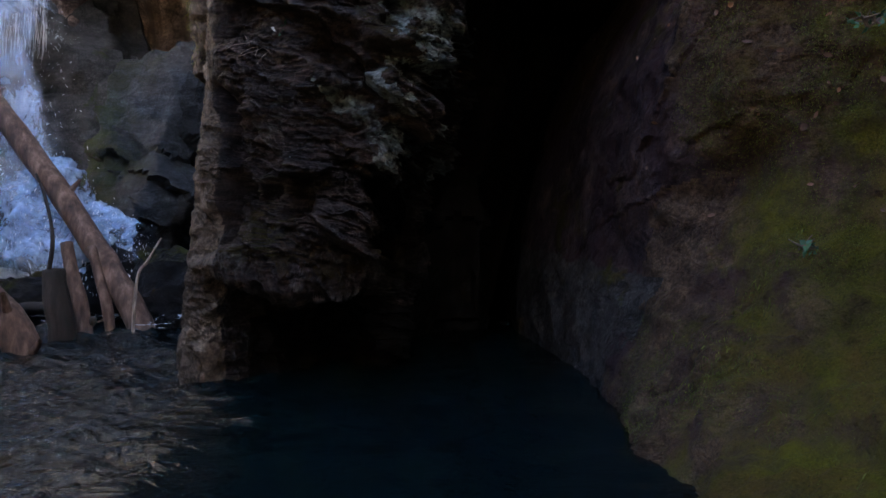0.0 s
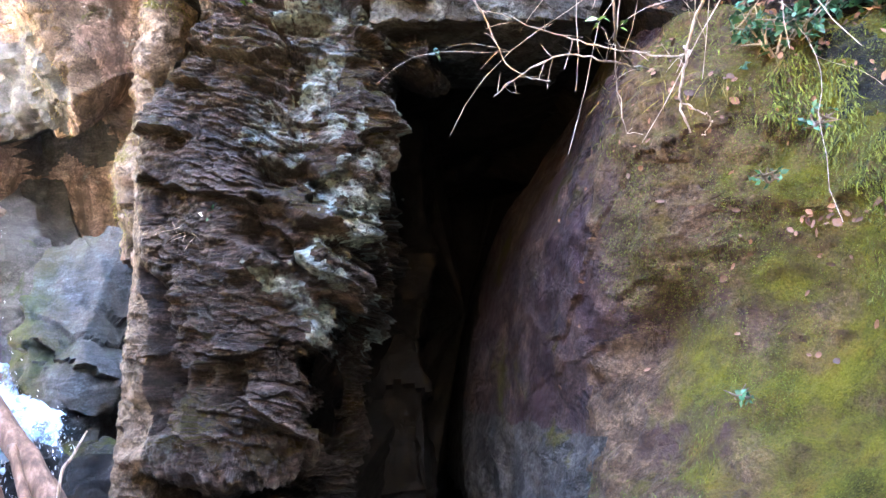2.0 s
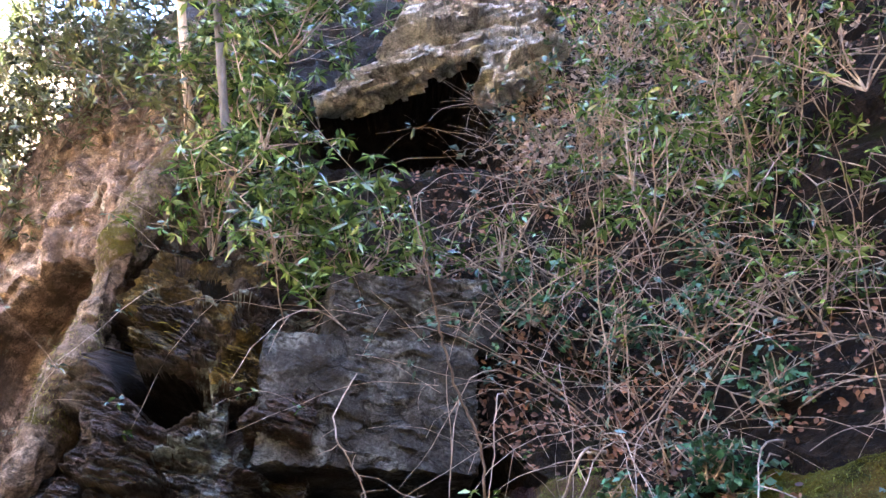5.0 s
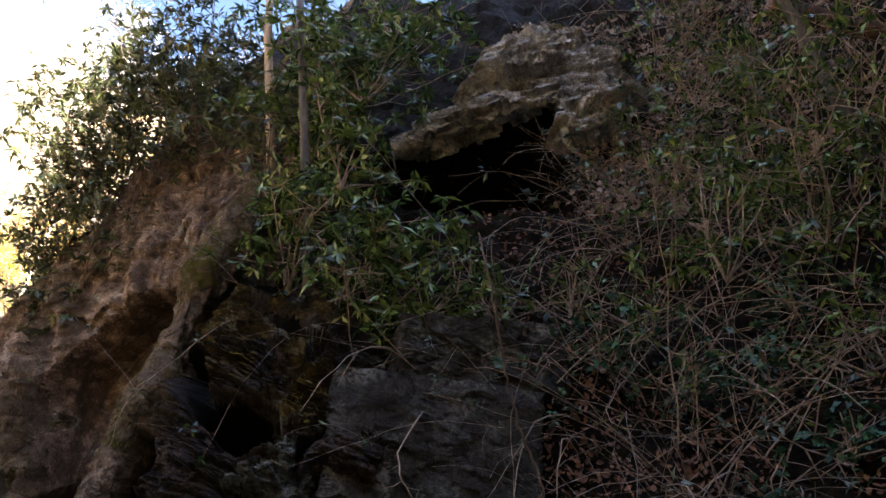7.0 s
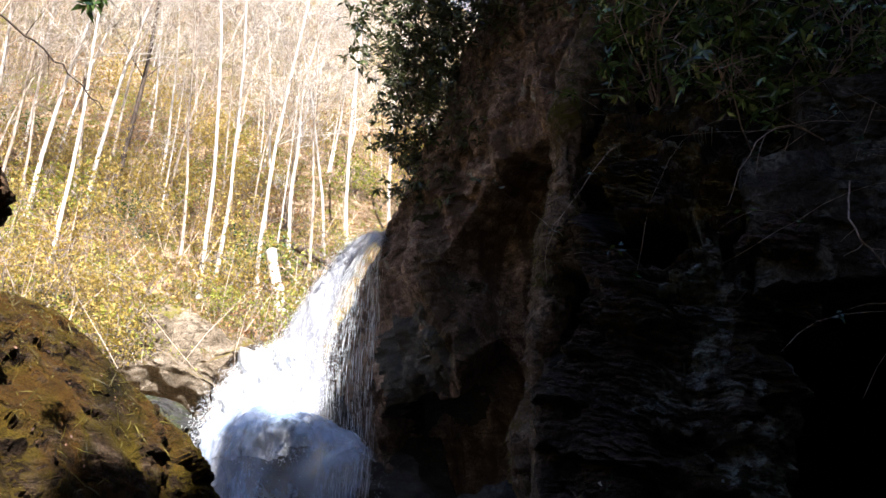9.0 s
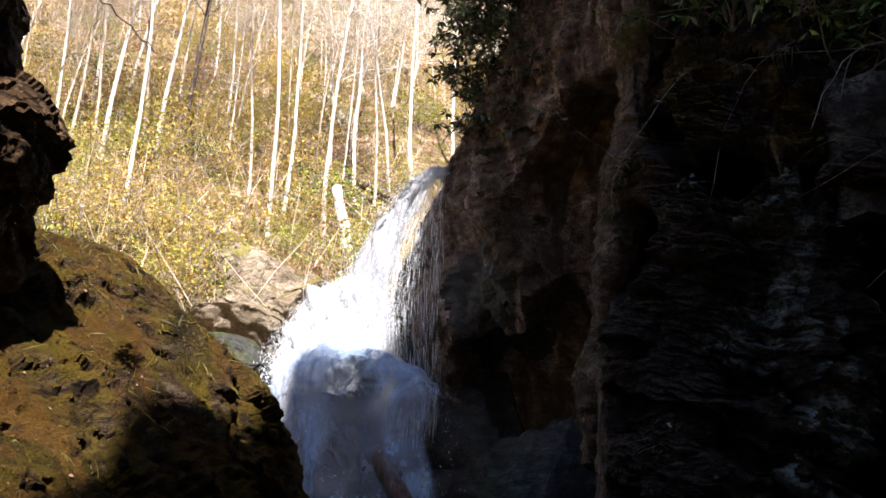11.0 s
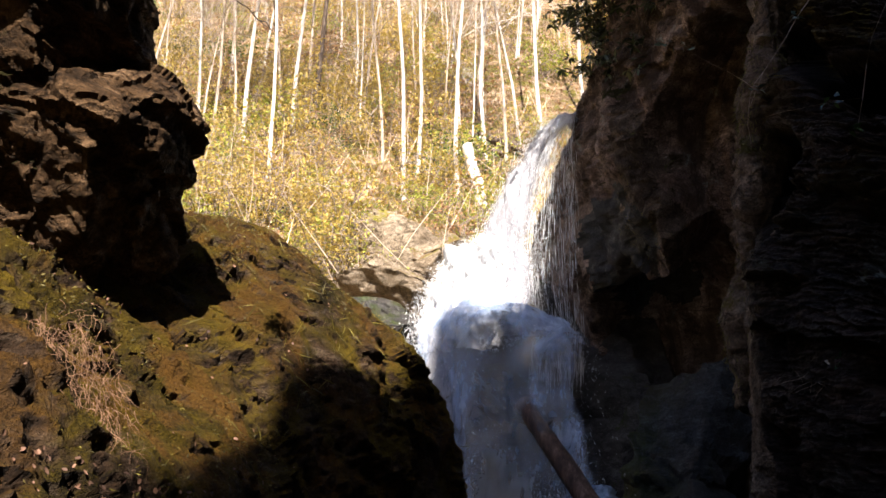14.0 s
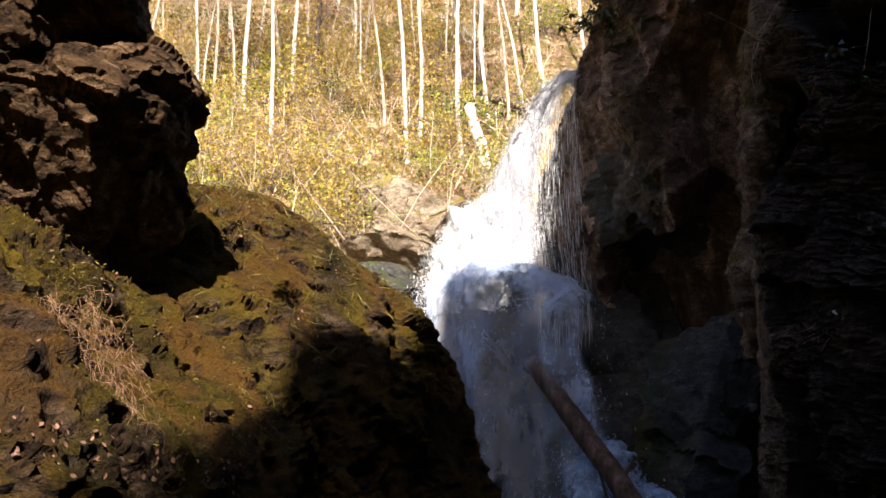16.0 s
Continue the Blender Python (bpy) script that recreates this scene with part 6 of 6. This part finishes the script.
fronds("moss_fronds", "rock_bank", 26000, lambda q: (q[:, 1] < 8.6) & (q[:, 1] > 0.3) & (q[:, 2] > 1.0) & (q[:, 0] > -7), 0.028, M_GRASS, "olive moss and dry grass on the rock bank", 0.3, 1.1, 0.25)
fronds("dry_grass", "rock_bank", 2600, lambda q: (q[:, 1] < 8.6) & (q[:, 1] > 3.8) & (q[:, 2] > 2.2) & (q[:, 0] > -7), 0.16, M_GRASS, "tufts of dry grass on the rock bank", 0.9, 2.2, 0.05)
fronds("rib_moss", "rock_rib", 9000, lambda q: (q[:, 1] < 7.5) & (q[:, 2] > 2.6), 0.05, M_RIBMOSS, "olive moss and grass hanging on the rock rib", 1.3, 1.6, 0.14)
fronds("moss_fronds", "cliff_wall_falls", 14000, lambda q: (q[:, 2] > 4.5) & (q[:, 1] < 11.8), 0.05, M_GRASS, "moss and roots on the cliff", 1.2, 0.9, 0.12)

# straw roots hanging on the bank
root = empty("hanging_roots", (-3.97, 2.25, 2.5))
pieces = []
for path in ([(-3.97, 2.22, 2.62), (-3.90, 2.28, 2.42), (-3.80, 2.33, 2.2), (-3.68, 2.36, 1.95)], [(-4.08, 2.1, 2.62), (-3.98, 2.1, 2.45), (-3.9, 2.12, 2.3), (-3.85, 2.15, 2.2)]):
    p = catmull(np.array(path), 20, 0)
    for _ in range(260):
        k = rng.integers(0, 19)
        s = p[k] + rng.normal(size=3) * np.array([0.045, 0.045, 0.05]) + np.array([0.03, -0.02, 0])
        pieces.append(tube(wander(s, np.array([0.30, 0.0, -0.9]) + 0.6 * rng.normal(size=3), rng.uniform(0.06, 0.18), 9, 2.2, 6.0), np.linspace(0.0013, 0.0006, 9), 4))
v, f = gather(pieces)
tagged(part("root_mat", mesh_of("root_mat", v - np.array(root.location), f, M_STRAW), root), kind="stuff")
tagged(root, "matted straw-coloured roots hanging on the bank", "roots")


# ---- logs at the foot of the falls ----
def log(points, r0, r1, mat, label, name="log", sides=22, knots=3):
    p = catmull(np.array(points, float), 26, 0)
    v, f = tube(p, np.linspace(r0, r1, 26), sides)
    v = v + 0.10 * r0 * fbm(v * np.array([5, 5, 5]), 4, int(r0 * 1000))[:, None] * unit(rng.normal(size=v.shape) * 0.15 + unit(v - np.repeat(p, sides, 0)))
    k = len(v)
    v = np.concatenate([v, p[:1], p[-1:]])
    e = np.arange(sides)
    caps = np.concatenate([np.stack([np.full(sides, k), (e + 1) % sides, e], -1), np.stack([np.full(sides, k + 1), k - sides + e, k - sides + (e + 1) % sides], -1)])
    o = p[0]
    root = empty(name, o)
    part("trunk", mesh_of("trunk", v - o, np.concatenate([tri(f), caps]), mat), root)
    for _ in range(knots):
        i = rng.integers(4, 22)
        h = unit(rng.normal(size=3))
        s = p[i] + h * r0 * 0.5
        kv, kf = tube(wander(s, h, r0 * rng.uniform(0.9, 1.8), 5, 0.2), np.linspace(r0 * 0.3, r0 * 0.12, 5), 8)
        part("branch_stub", mesh_of("branch_stub", kv - o, kf, mat), root)
    return tagged(root, label, {"tree": "tree", "snag": "tree"}.get(name, "log"))


log([(-3.20, 8.84, -0.25), (-3.49, 9.0, 0.31), (-4.3, 9.45, 1.32), (-5.29, 9.85, 2.49), (-5.75, 10.05, 3.02)], 0.15, 0.12, M_LOG, "long reddish wet log leaning against the falls")
log([(-3.74, 8.0, -0.5), (-3.75, 8.0, 0.05), (-3.80, 8.0, 0.45), (-3.83, 8.02, 0.74)], 0.14, 0.11, M_DARKLOG, "short dark rounded post standing in the pool", knots=0)
log([(-3.95, 7.70, -0.4), (-4.02, 7.72, 0.05), (-4.2, 7.76, 0.35), (-4.45, 7.80, 0.62)], 0.20, 0.13, M_LOG, "thick broken brown log end in the pool", knots=2)
log([(-3.74, 8.55, -0.4), (-3.82, 8.6, 0.22), (-3.95, 8.7, 0.6), (-4.05, 8.8, 0.95)], 0.09, 0.07, M_LOG, "grey-brown wet log leaning beside the post", knots=1)
log([(-3.55, 8.75, -0.4), (-3.63, 8.8, 0.22), (-3.75, 8.9, 0.55), (-3.87, 9.0, 0.9)], 0.06, 0.05, M_LOG, "thin wet log leaning on the long one", knots=2)
log([(-5.2, 9.1, 0.1), (-4.7, 8.9, 0.22), (-4.2, 8.7, 0.25), (-3.7, 8.6, 0.12)], 0.07, 0.05, M_DARKLOG, "dark wet branch lying across the logs", knots=4)
log([(-4.6, 9.3, 0.2), (-4.3, 9.0, 0.9), (-4.4, 9.1, 1.4), (-4.55, 9.2, 1.7)], 0.03, 0.012, M_DARKLOG, "thin dark stick among the logs", knots=2)
log([(-3.2, 8.3, -0.3), (-3.12, 8.3, 0.58), (-3.0, 8.3, 0.8), (-2.86, 8.3, 1.03)], 0.020, 0.010, M_TWIG, "pale bare stick standing in the pool", knots=1)
for c, s, seed in (((-3.75, 9.75, 0.28), (0.6, 0.4, 0.5), 221), ((-3.05, 9.6, 0.25), (0.5, 0.45, 0.5), 225), ((-4.7, 9.4, 0.1), (0.6, 0.5, 0.35), 227)):
    tagged(lump("boulder", c, s, lambda p: 0.10 * fbm(p * 2, 4, seed) + 0.05 * ridged(p * 4, 3, seed + 1), M_SEEP, 5, (0, 0, 20), 0.4), "dark wet boulder at the foot of the falls", "boulder")

# trees and trunks on the near slope
log([(-0.27, 6.95, 6.2), (-0.36, 6.8, 6.99), (-0.59, 6.8, 8.41), (-0.79, 6.8, 9.7), (-0.99, 6.8, 10.9)], 0.058, 0.045, M_MOTTLE, "slender mottled trunk rising from the cliff edge", "tree", knots=5)
log([(-1.0, 8.9, 8.4), (-1.3, 8.3, 10.2), (-1.6, 8.0, 12.0), (-1.7, 8.0, 14.0)], 0.07, 0.05, M_MIDBARK, "pale thin trunk above the cliff", "tree", knots=4)
log([(6.3, 6.2, 7.4), (5.7, 5.8, 8.6), (5.0, 5.4, 10.4), (4.5, 5.2, 12.5)], 0.11, 0.09, M_MOTTLE, "grey leaning trunk at the top of the slope", "tree", knots=2)
log([(4.9, 5.6, 10.6), (5.6, 5.6, 10.45), (6.4, 5.5, 10.2), (7.0, 5.4, 9.9)], 0.14, 0.11, M_LOG, "fallen brown log at the top of the slope", "log", knots=2)


# ---- the sunlit hill ----
def ground_z(x, y):
    i = np.clip(np.searchsorted(gx, x) - 1, 0, len(gx) - 2)
    j = np.clip(np.searchsorted(gy, y) - 1, 0, len(gy) - 2)
    a, b = (x - gx[i]) / (gx[i + 1] - gx[i]), (y - gy[j]) / (gy[j + 1] - gy[j])
    return Z[j, i] * (1 - a) * (1 - b) + Z[j, i + 1] * a * (1 - b) + Z[j + 1, i] * (1 - a) * b + Z[j + 1, i + 1] * a * b


def bare_tree(seed, tall, r0, mat, label, forks=16):
    """A bare woodland tree: trunk, limbs and many twigs."""
    global rng
    keep, rng = rng, np.random.default_rng(seed)
    root = empty("tree")
    p = wander((0, 0, -0.4), (0, 0, 1), tall, 22, 0.028)
    v, f = tube(p, np.linspace(r0, r0 * 0.22, 22) * (1 + 0.5 * np.exp(-np.arange(22) / 1.2)), 10)
    bole = part("trunk", mesh_of("trunk", v, f, mat), root)
    pieces = []
    for fork in range(forks):
        k = rng.integers(7, 21)
        h = np.array([rng.normal(), rng.normal(), 0.9 + 0.3 * rng.random()])
        L = tall * rng.uniform(0.12, 0.30)
        q = wander(p[k], h, L, 10, 0.16, -0.1)
        rr = r0 * 0.30 * (1 - k / 30)
        limb = tube(q, np.linspace(rr, rr * 0.25, 10), 5)
        if fork < 3:
            part("limb", mesh_of("limb", limb[0], limb[1], mat), bole)
        else:
            pieces.append(limb)
        for _ in range(7):
            s = q[rng.integers(2, 10)]
            t = wander(s, unit(q[-1] - q[0]) + 0.8 * rng.normal(size=3), L * rng.uniform(0.25, 0.55), 7, 0.25, -0.1)
            pieces.append(tube(t, np.linspace(rr * 0.35, 0.006, 7), 4))
            for _ in range(4):
                s2 = t[rng.integers(2, 7)]
                pieces.append(tube(wander(s2, unit(rng.normal(size=3) + np.array([0, 0, 0.5])), L * 0.22, 4, 0.3), np.linspace(0.010, 0.004, 4), 3))
    v, f = gather(pieces)
    part("crown", mesh_of("crown", v, f, mat), root)
    rng = keep
    return tagged(root, label, "tree", "bare trees on the hill")


kinds = [bare_tree(301, 18, 0.07, M_BARK, "tall bare tree with pale bark in the sun"), bare_tree(302, 20, 0.082, M_BARK, "tall bare tree with pale bark in the sun", 22),
         bare_tree(303, 15, 0.065, M_MIDBARK, "slender bare tree with brown bark"), bare_tree(304, 11, 0.045, M_BARK, "thin bare sapling with pale bark", 12),
         bare_tree(306, 16, 0.06, M_BARK, "slender bare tree with pale bark", 24), bare_tree(307, 13, 0.05, M_MIDBARK, "thin bare tree with brown bark", 24),
         bare_tree(305, 19, 0.13, M_DARKBARK, "tall leaning tree with dark bark")]
first = set()


def plant(k, x, y, lean=(0, 0), turn=0.0, size=1.0):
    m = pose(x, y, float(ground_z(x, y)) - 0.1, lean[0], lean[1], turn) @ Matrix.Diagonal((size, size, size, 1))
    if k not in first:
        first.add(k)
        kinds[k].matrix_world = m
        return
    c = copy_thing(kinds[k], m)
    c.matrix_basis = m


# the trunks that stand out, with their lean (degrees towards the viewer's right is plus)
for k, x, y, lean in ((0, -25.2, 19.4, 3), (2, -24.5, 19.5, 10), (1, -23.7, 20.5, 1), (2, -24.0, 22.7, -1), (1, -22.7, 22.2, 2), (6, -23.8, 24.6, 4), (0, -30.3, 33.5, 2), (3, -20.5, 23.9, 1),
                      (2, -18.4, 22.8, 0), (0, -16.4, 22.3, 6), (1, -14.5, 22.0, -1), (2, -14.9, 26.2, 2), (0, -15.4, 28.3, -3), (1, -15.2, 30.1, -4), (1, -14.8, 34.0, -3), (0, -29.5, 24.5, 5),
                      (1, -28.3, 25.5, 6), (2, -31.4, 37.8, 4), (0, -18.9, 29.0, 2), (3, -15.6, 24.8, 3), (1, -20.0, 33.0, 1), (0, -26.0, 30.0, 4)):
    plant(k, x, y, (0, lean), rng.uniform(0, 0), rng.uniform(0.9, 1.15))
for _ in range(150):
    s, l = rng.uniform(6, 75), rng.uniform(-24, 26)
    x, y = -11 - 0.62 * s + 0.78 * l, 15 + 0.78 * s + 0.62 * l
    if x > -6 and y < 22:
        continue
    plant(int(rng.choice([0, 2, 2, 3, 4, 4, 5, 5, 5])), x, y, (rng.normal() * 4, rng.normal() * 5), rng.uniform(0, 360), rng.uniform(0.8, 1.3))


def hill_shrub(seed, mat, label, tall, n):
    global rng
    keep, rng = rng, np.random.default_rng(seed)
    ob = leafy_bush("hill_shrub", (0, 0, 0), 0.9, tall, int(2.4 * n), 7, 0.055, 0.5, mat, label, group="shrubs on the hill", stems=9, hang=0.0, bark=M_TWIG)
    rng = keep
    return ob


shrubs = [hill_shrub(401, M_SHRUB, "yellow-leaved shrub on the sunny hill", 1.5, 330), hill_shrub(402, M_SHRUBG, "green-yellow shrub on the sunny hill", 1.4, 330), hill_shrub(403, M_SHRUB, "sparse yellow-brown shrub on the hill", 1.8, 150),
          hill_shrub(404, M_HILLDRY, "shrub with dry brown leaves", 1.3, 150), hill_shrub(405, M_RHODO, "dark evergreen shrub at the foot of the hill", 1.2, 300)]
for k, sh in enumerate(shrubs):
    sh.location = (-17.0 - 0.8 * k, 17.5 + k, float(ground_z(-17.0 - 0.8 * k, 17.5 + k)))
for _ in range(260):
    s = rng.uniform(0, 1) ** 1.6 * 36 + 1.5
    l = rng.uniform(-20, 20) * (0.6 + s / 40)
    x, y = -11 - 0.62 * s + 0.78 * l, 15 + 0.78 * s + 0.62 * l
    if (x > -9 and y < 20) or (x > -14.5 and y < 17.0 and x > -13.6 - 0.2 * y + 3.3):
        continue
    k = int(rng.choice([0, 0, 1, 2, 2, 3, 4], p=[0.2, 0.15, 0.2, 0.15, 0.12, 0.12, 0.06]))
    z = rng.uniform(0.7, 1.5) * (1 + s / 60)
    m = pose(x, y, float(ground_z(x, y)), 0, 0, rng.uniform(0, 360)) @ Matrix.Diagonal((z, z, z * rng.uniform(0.8, 1.2), 1))
    c = copy_thing(shrubs[k], m)
    c.matrix_basis = m

# brush and fallen leaves between the trees
c = []
s, l = rng.uniform(0, 1, 60000) ** 1.4 * 45 + 0.5, rng.uniform(-30, 28, 60000)
x, y = -11 - 0.62 * s + 0.78 * l, 15 + 0.78 * s + 0.62 * l
ok = ~((x > -7) & (y < 18))
x, y, s = x[ok], y[ok], s[ok]
zz = ground_z(x, y)
base = np.stack([x, y, zz], -1)
L = rng.uniform(0.06, 0.18, len(x)) * (1 + s / 60)
v, f = leaves(base, rng.normal(size=base.shape) + np.array([0, 0, 0.5]), L, L * 0.5)
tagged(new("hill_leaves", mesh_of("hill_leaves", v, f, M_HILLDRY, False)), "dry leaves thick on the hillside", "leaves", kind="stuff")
n = 15000
i = rng.integers(0, len(x), n)
h = rng.uniform(0, 1, n) ** 2.5 * 3.6 + 0.4
b = base[i]
d = rng.normal(size=(n, 3)) * 0.40 + np.array([0, 0, 1.0])
v, f = leaves(b, d, h, 0.010 + 0.004 * h, None, 0.3, 0.15)
tagged(new("hill_brush", mesh_of("hill_brush", v, f, M_SAPLING, False)), "thin bare brush on the hillside", "brush", kind="stuff")

for c, sz, turn, seed, mat, lab in (
        ((-13.4, 16.4, 7.6), (1.9, 1.5, 1.3), (0, 25, 30), 231, M_SUNROCK, "pale sunlit rock at the foot of the hill"), ((-12.2, 15.0, 6.6), (1.3, 1.2, 0.9), (10, 0, 10), 233, M_SUNROCK, "pale sunlit rock at the foot of the hill"),
        ((-12.0, 17.4, 7.4), (1.2, 1.4, 1.0), (0, 20, 0), 235, M_SUNROCK, "pale sunlit rock at the foot of the hill"), ((-9.9, 12.6, 4.9), (1.2, 0.9, 0.55), (0, 22, 30), 237, M_WET, "smooth grey wet rock beside the falls"),
        ((-16.5, 26.5, 14.6), (2.0, 1.2, 0.5), (0, 10, 20), 239, M_SUNROCK, "flat rock ledge on the hill"), ((-17.5, 24.0, 13.8), (1.6, 1.0, 0.4), (0, -8, 0), 241, M_SUNROCK, "flat rock ledge on the hill")):
    tagged(lump("boulder", c, sz, lambda p: 0.16 * fbm(p * 0.9, 5, seed) + 0.05 * strata(p, (0.4, 0.2), 0.35, 0.9, 0.2, seed), mat, 6, turn, 0.55, 9, seed), lab, "boulder")
x, y = -13.6, 22.1
z = float(ground_z(x, y))
log([(x, y, z - 0.3), (x - 0.1, y, z + 0.6), (x - 0.35, y, z + 1.4), (x - 0.55, y, z + 2.3)], 0.22, 0.17, M_BARK, "broken pale snag on the hill", "snag", knots=2)
for a, b in (((-18.0, 24.5), (-15.0, 26.5)), ((-17.0, 27.5), (-13.5, 27.0))):
    za, zb = float(ground_z(*a)), float(ground_z(*b))
    log([(*a, za + 0.25), (a[0] * 0.66 + b[0] * 0.34, a[1] * 0.66 + b[1] * 0.34, za * 0.66 + zb * 0.34 + 0.35), (a[0] * 0.34 + b[0] * 0.66, a[1] * 0.34 + b[1] * 0.66, za * 0.34 + zb * 0.66 + 0.35), (*b, zb + 0.25)], 0.2, 0.14, M_DARKBARK, "fallen trunk lying across the hill", "log", knots=3)

# bare branch with a sprig that reaches in over the bank
vine([(-4.9, 1.9, 5.6), (-4.25, 2.67, 5.15), (-4.09, 3.02, 5.01), (-3.95, 3.35, 4.82)], 0.010, 0.004, M_DARKBARK, "thin dark branch reaching over the bank", 4)
leafy_bush("evergreen_sprig", (-3.85, 2.95, 5.5), 0.16, 0.15, 9, 8, 0.12, 0.3, M_RHODO, "dark evergreen sprig hanging overhead", "branch", stems=3, hang=0.6)

# pale leaves and a wisp of stalks caught on the pillar
for at, size in (((-1.20, 5.80, 2.64), 0.075), ((-1.16, 5.80, 2.50), 0.055), ((-1.13, 5.80, 2.46), 0.05), ((-1.28, 5.86, 1.75), 0.05)):
    v, f = leaves(np.zeros((1, 3)), np.array([[1.0, -0.1, -0.25]]), np.array([size]), np.array([size * 0.62]), np.array([[0.0, -1.0, 0.4]]), 0.08, 0.05)
    ob = new("fallen_leaf", mesh_of("fallen_leaf", v, f, M_PALELEAF, False))
    ob.location = at
    tagged(ob, "pale dry leaf caught on the dark pillar", "leaf", "pale leaves on the pillar")
pieces = []
for k in range(7):
    s = np.array([-1.30 + 0.05 * rng.normal(), 5.84, 2.55 + 0.05 * rng.normal()])
    pieces.append(tube(wander(s, np.array([rng.normal() * 0.8, -0.5, -0.5]), rng.uniform(0.12, 0.26), 9, 0.9, 1.6), np.linspace(0.0022, 0.001, 9), 4))
v, f = gather(pieces)
tuft = empty("dry_tuft", (-1.30, 5.85, 2.55))
part("stalks", mesh_of("stalks", v - np.array(tuft.location), f, M_TWIG), tuft)
c = np.array([[-1.10, 5.80, 2.60]]) + rng.normal(size=(14, 3)) * 0.035 - np.array(tuft.location)
v, f = leaves(c, rng.normal(size=c.shape) + np.array([0, -0.6, -0.3]), np.full(14, 0.05), np.full(14, 0.02))
part("fronds", mesh_of("fronds", v, f, M_IVY, False), tuft, "small green fern fronds")
tagged(tuft, "wisp of pale dry stalks with small green fronds", "plant")
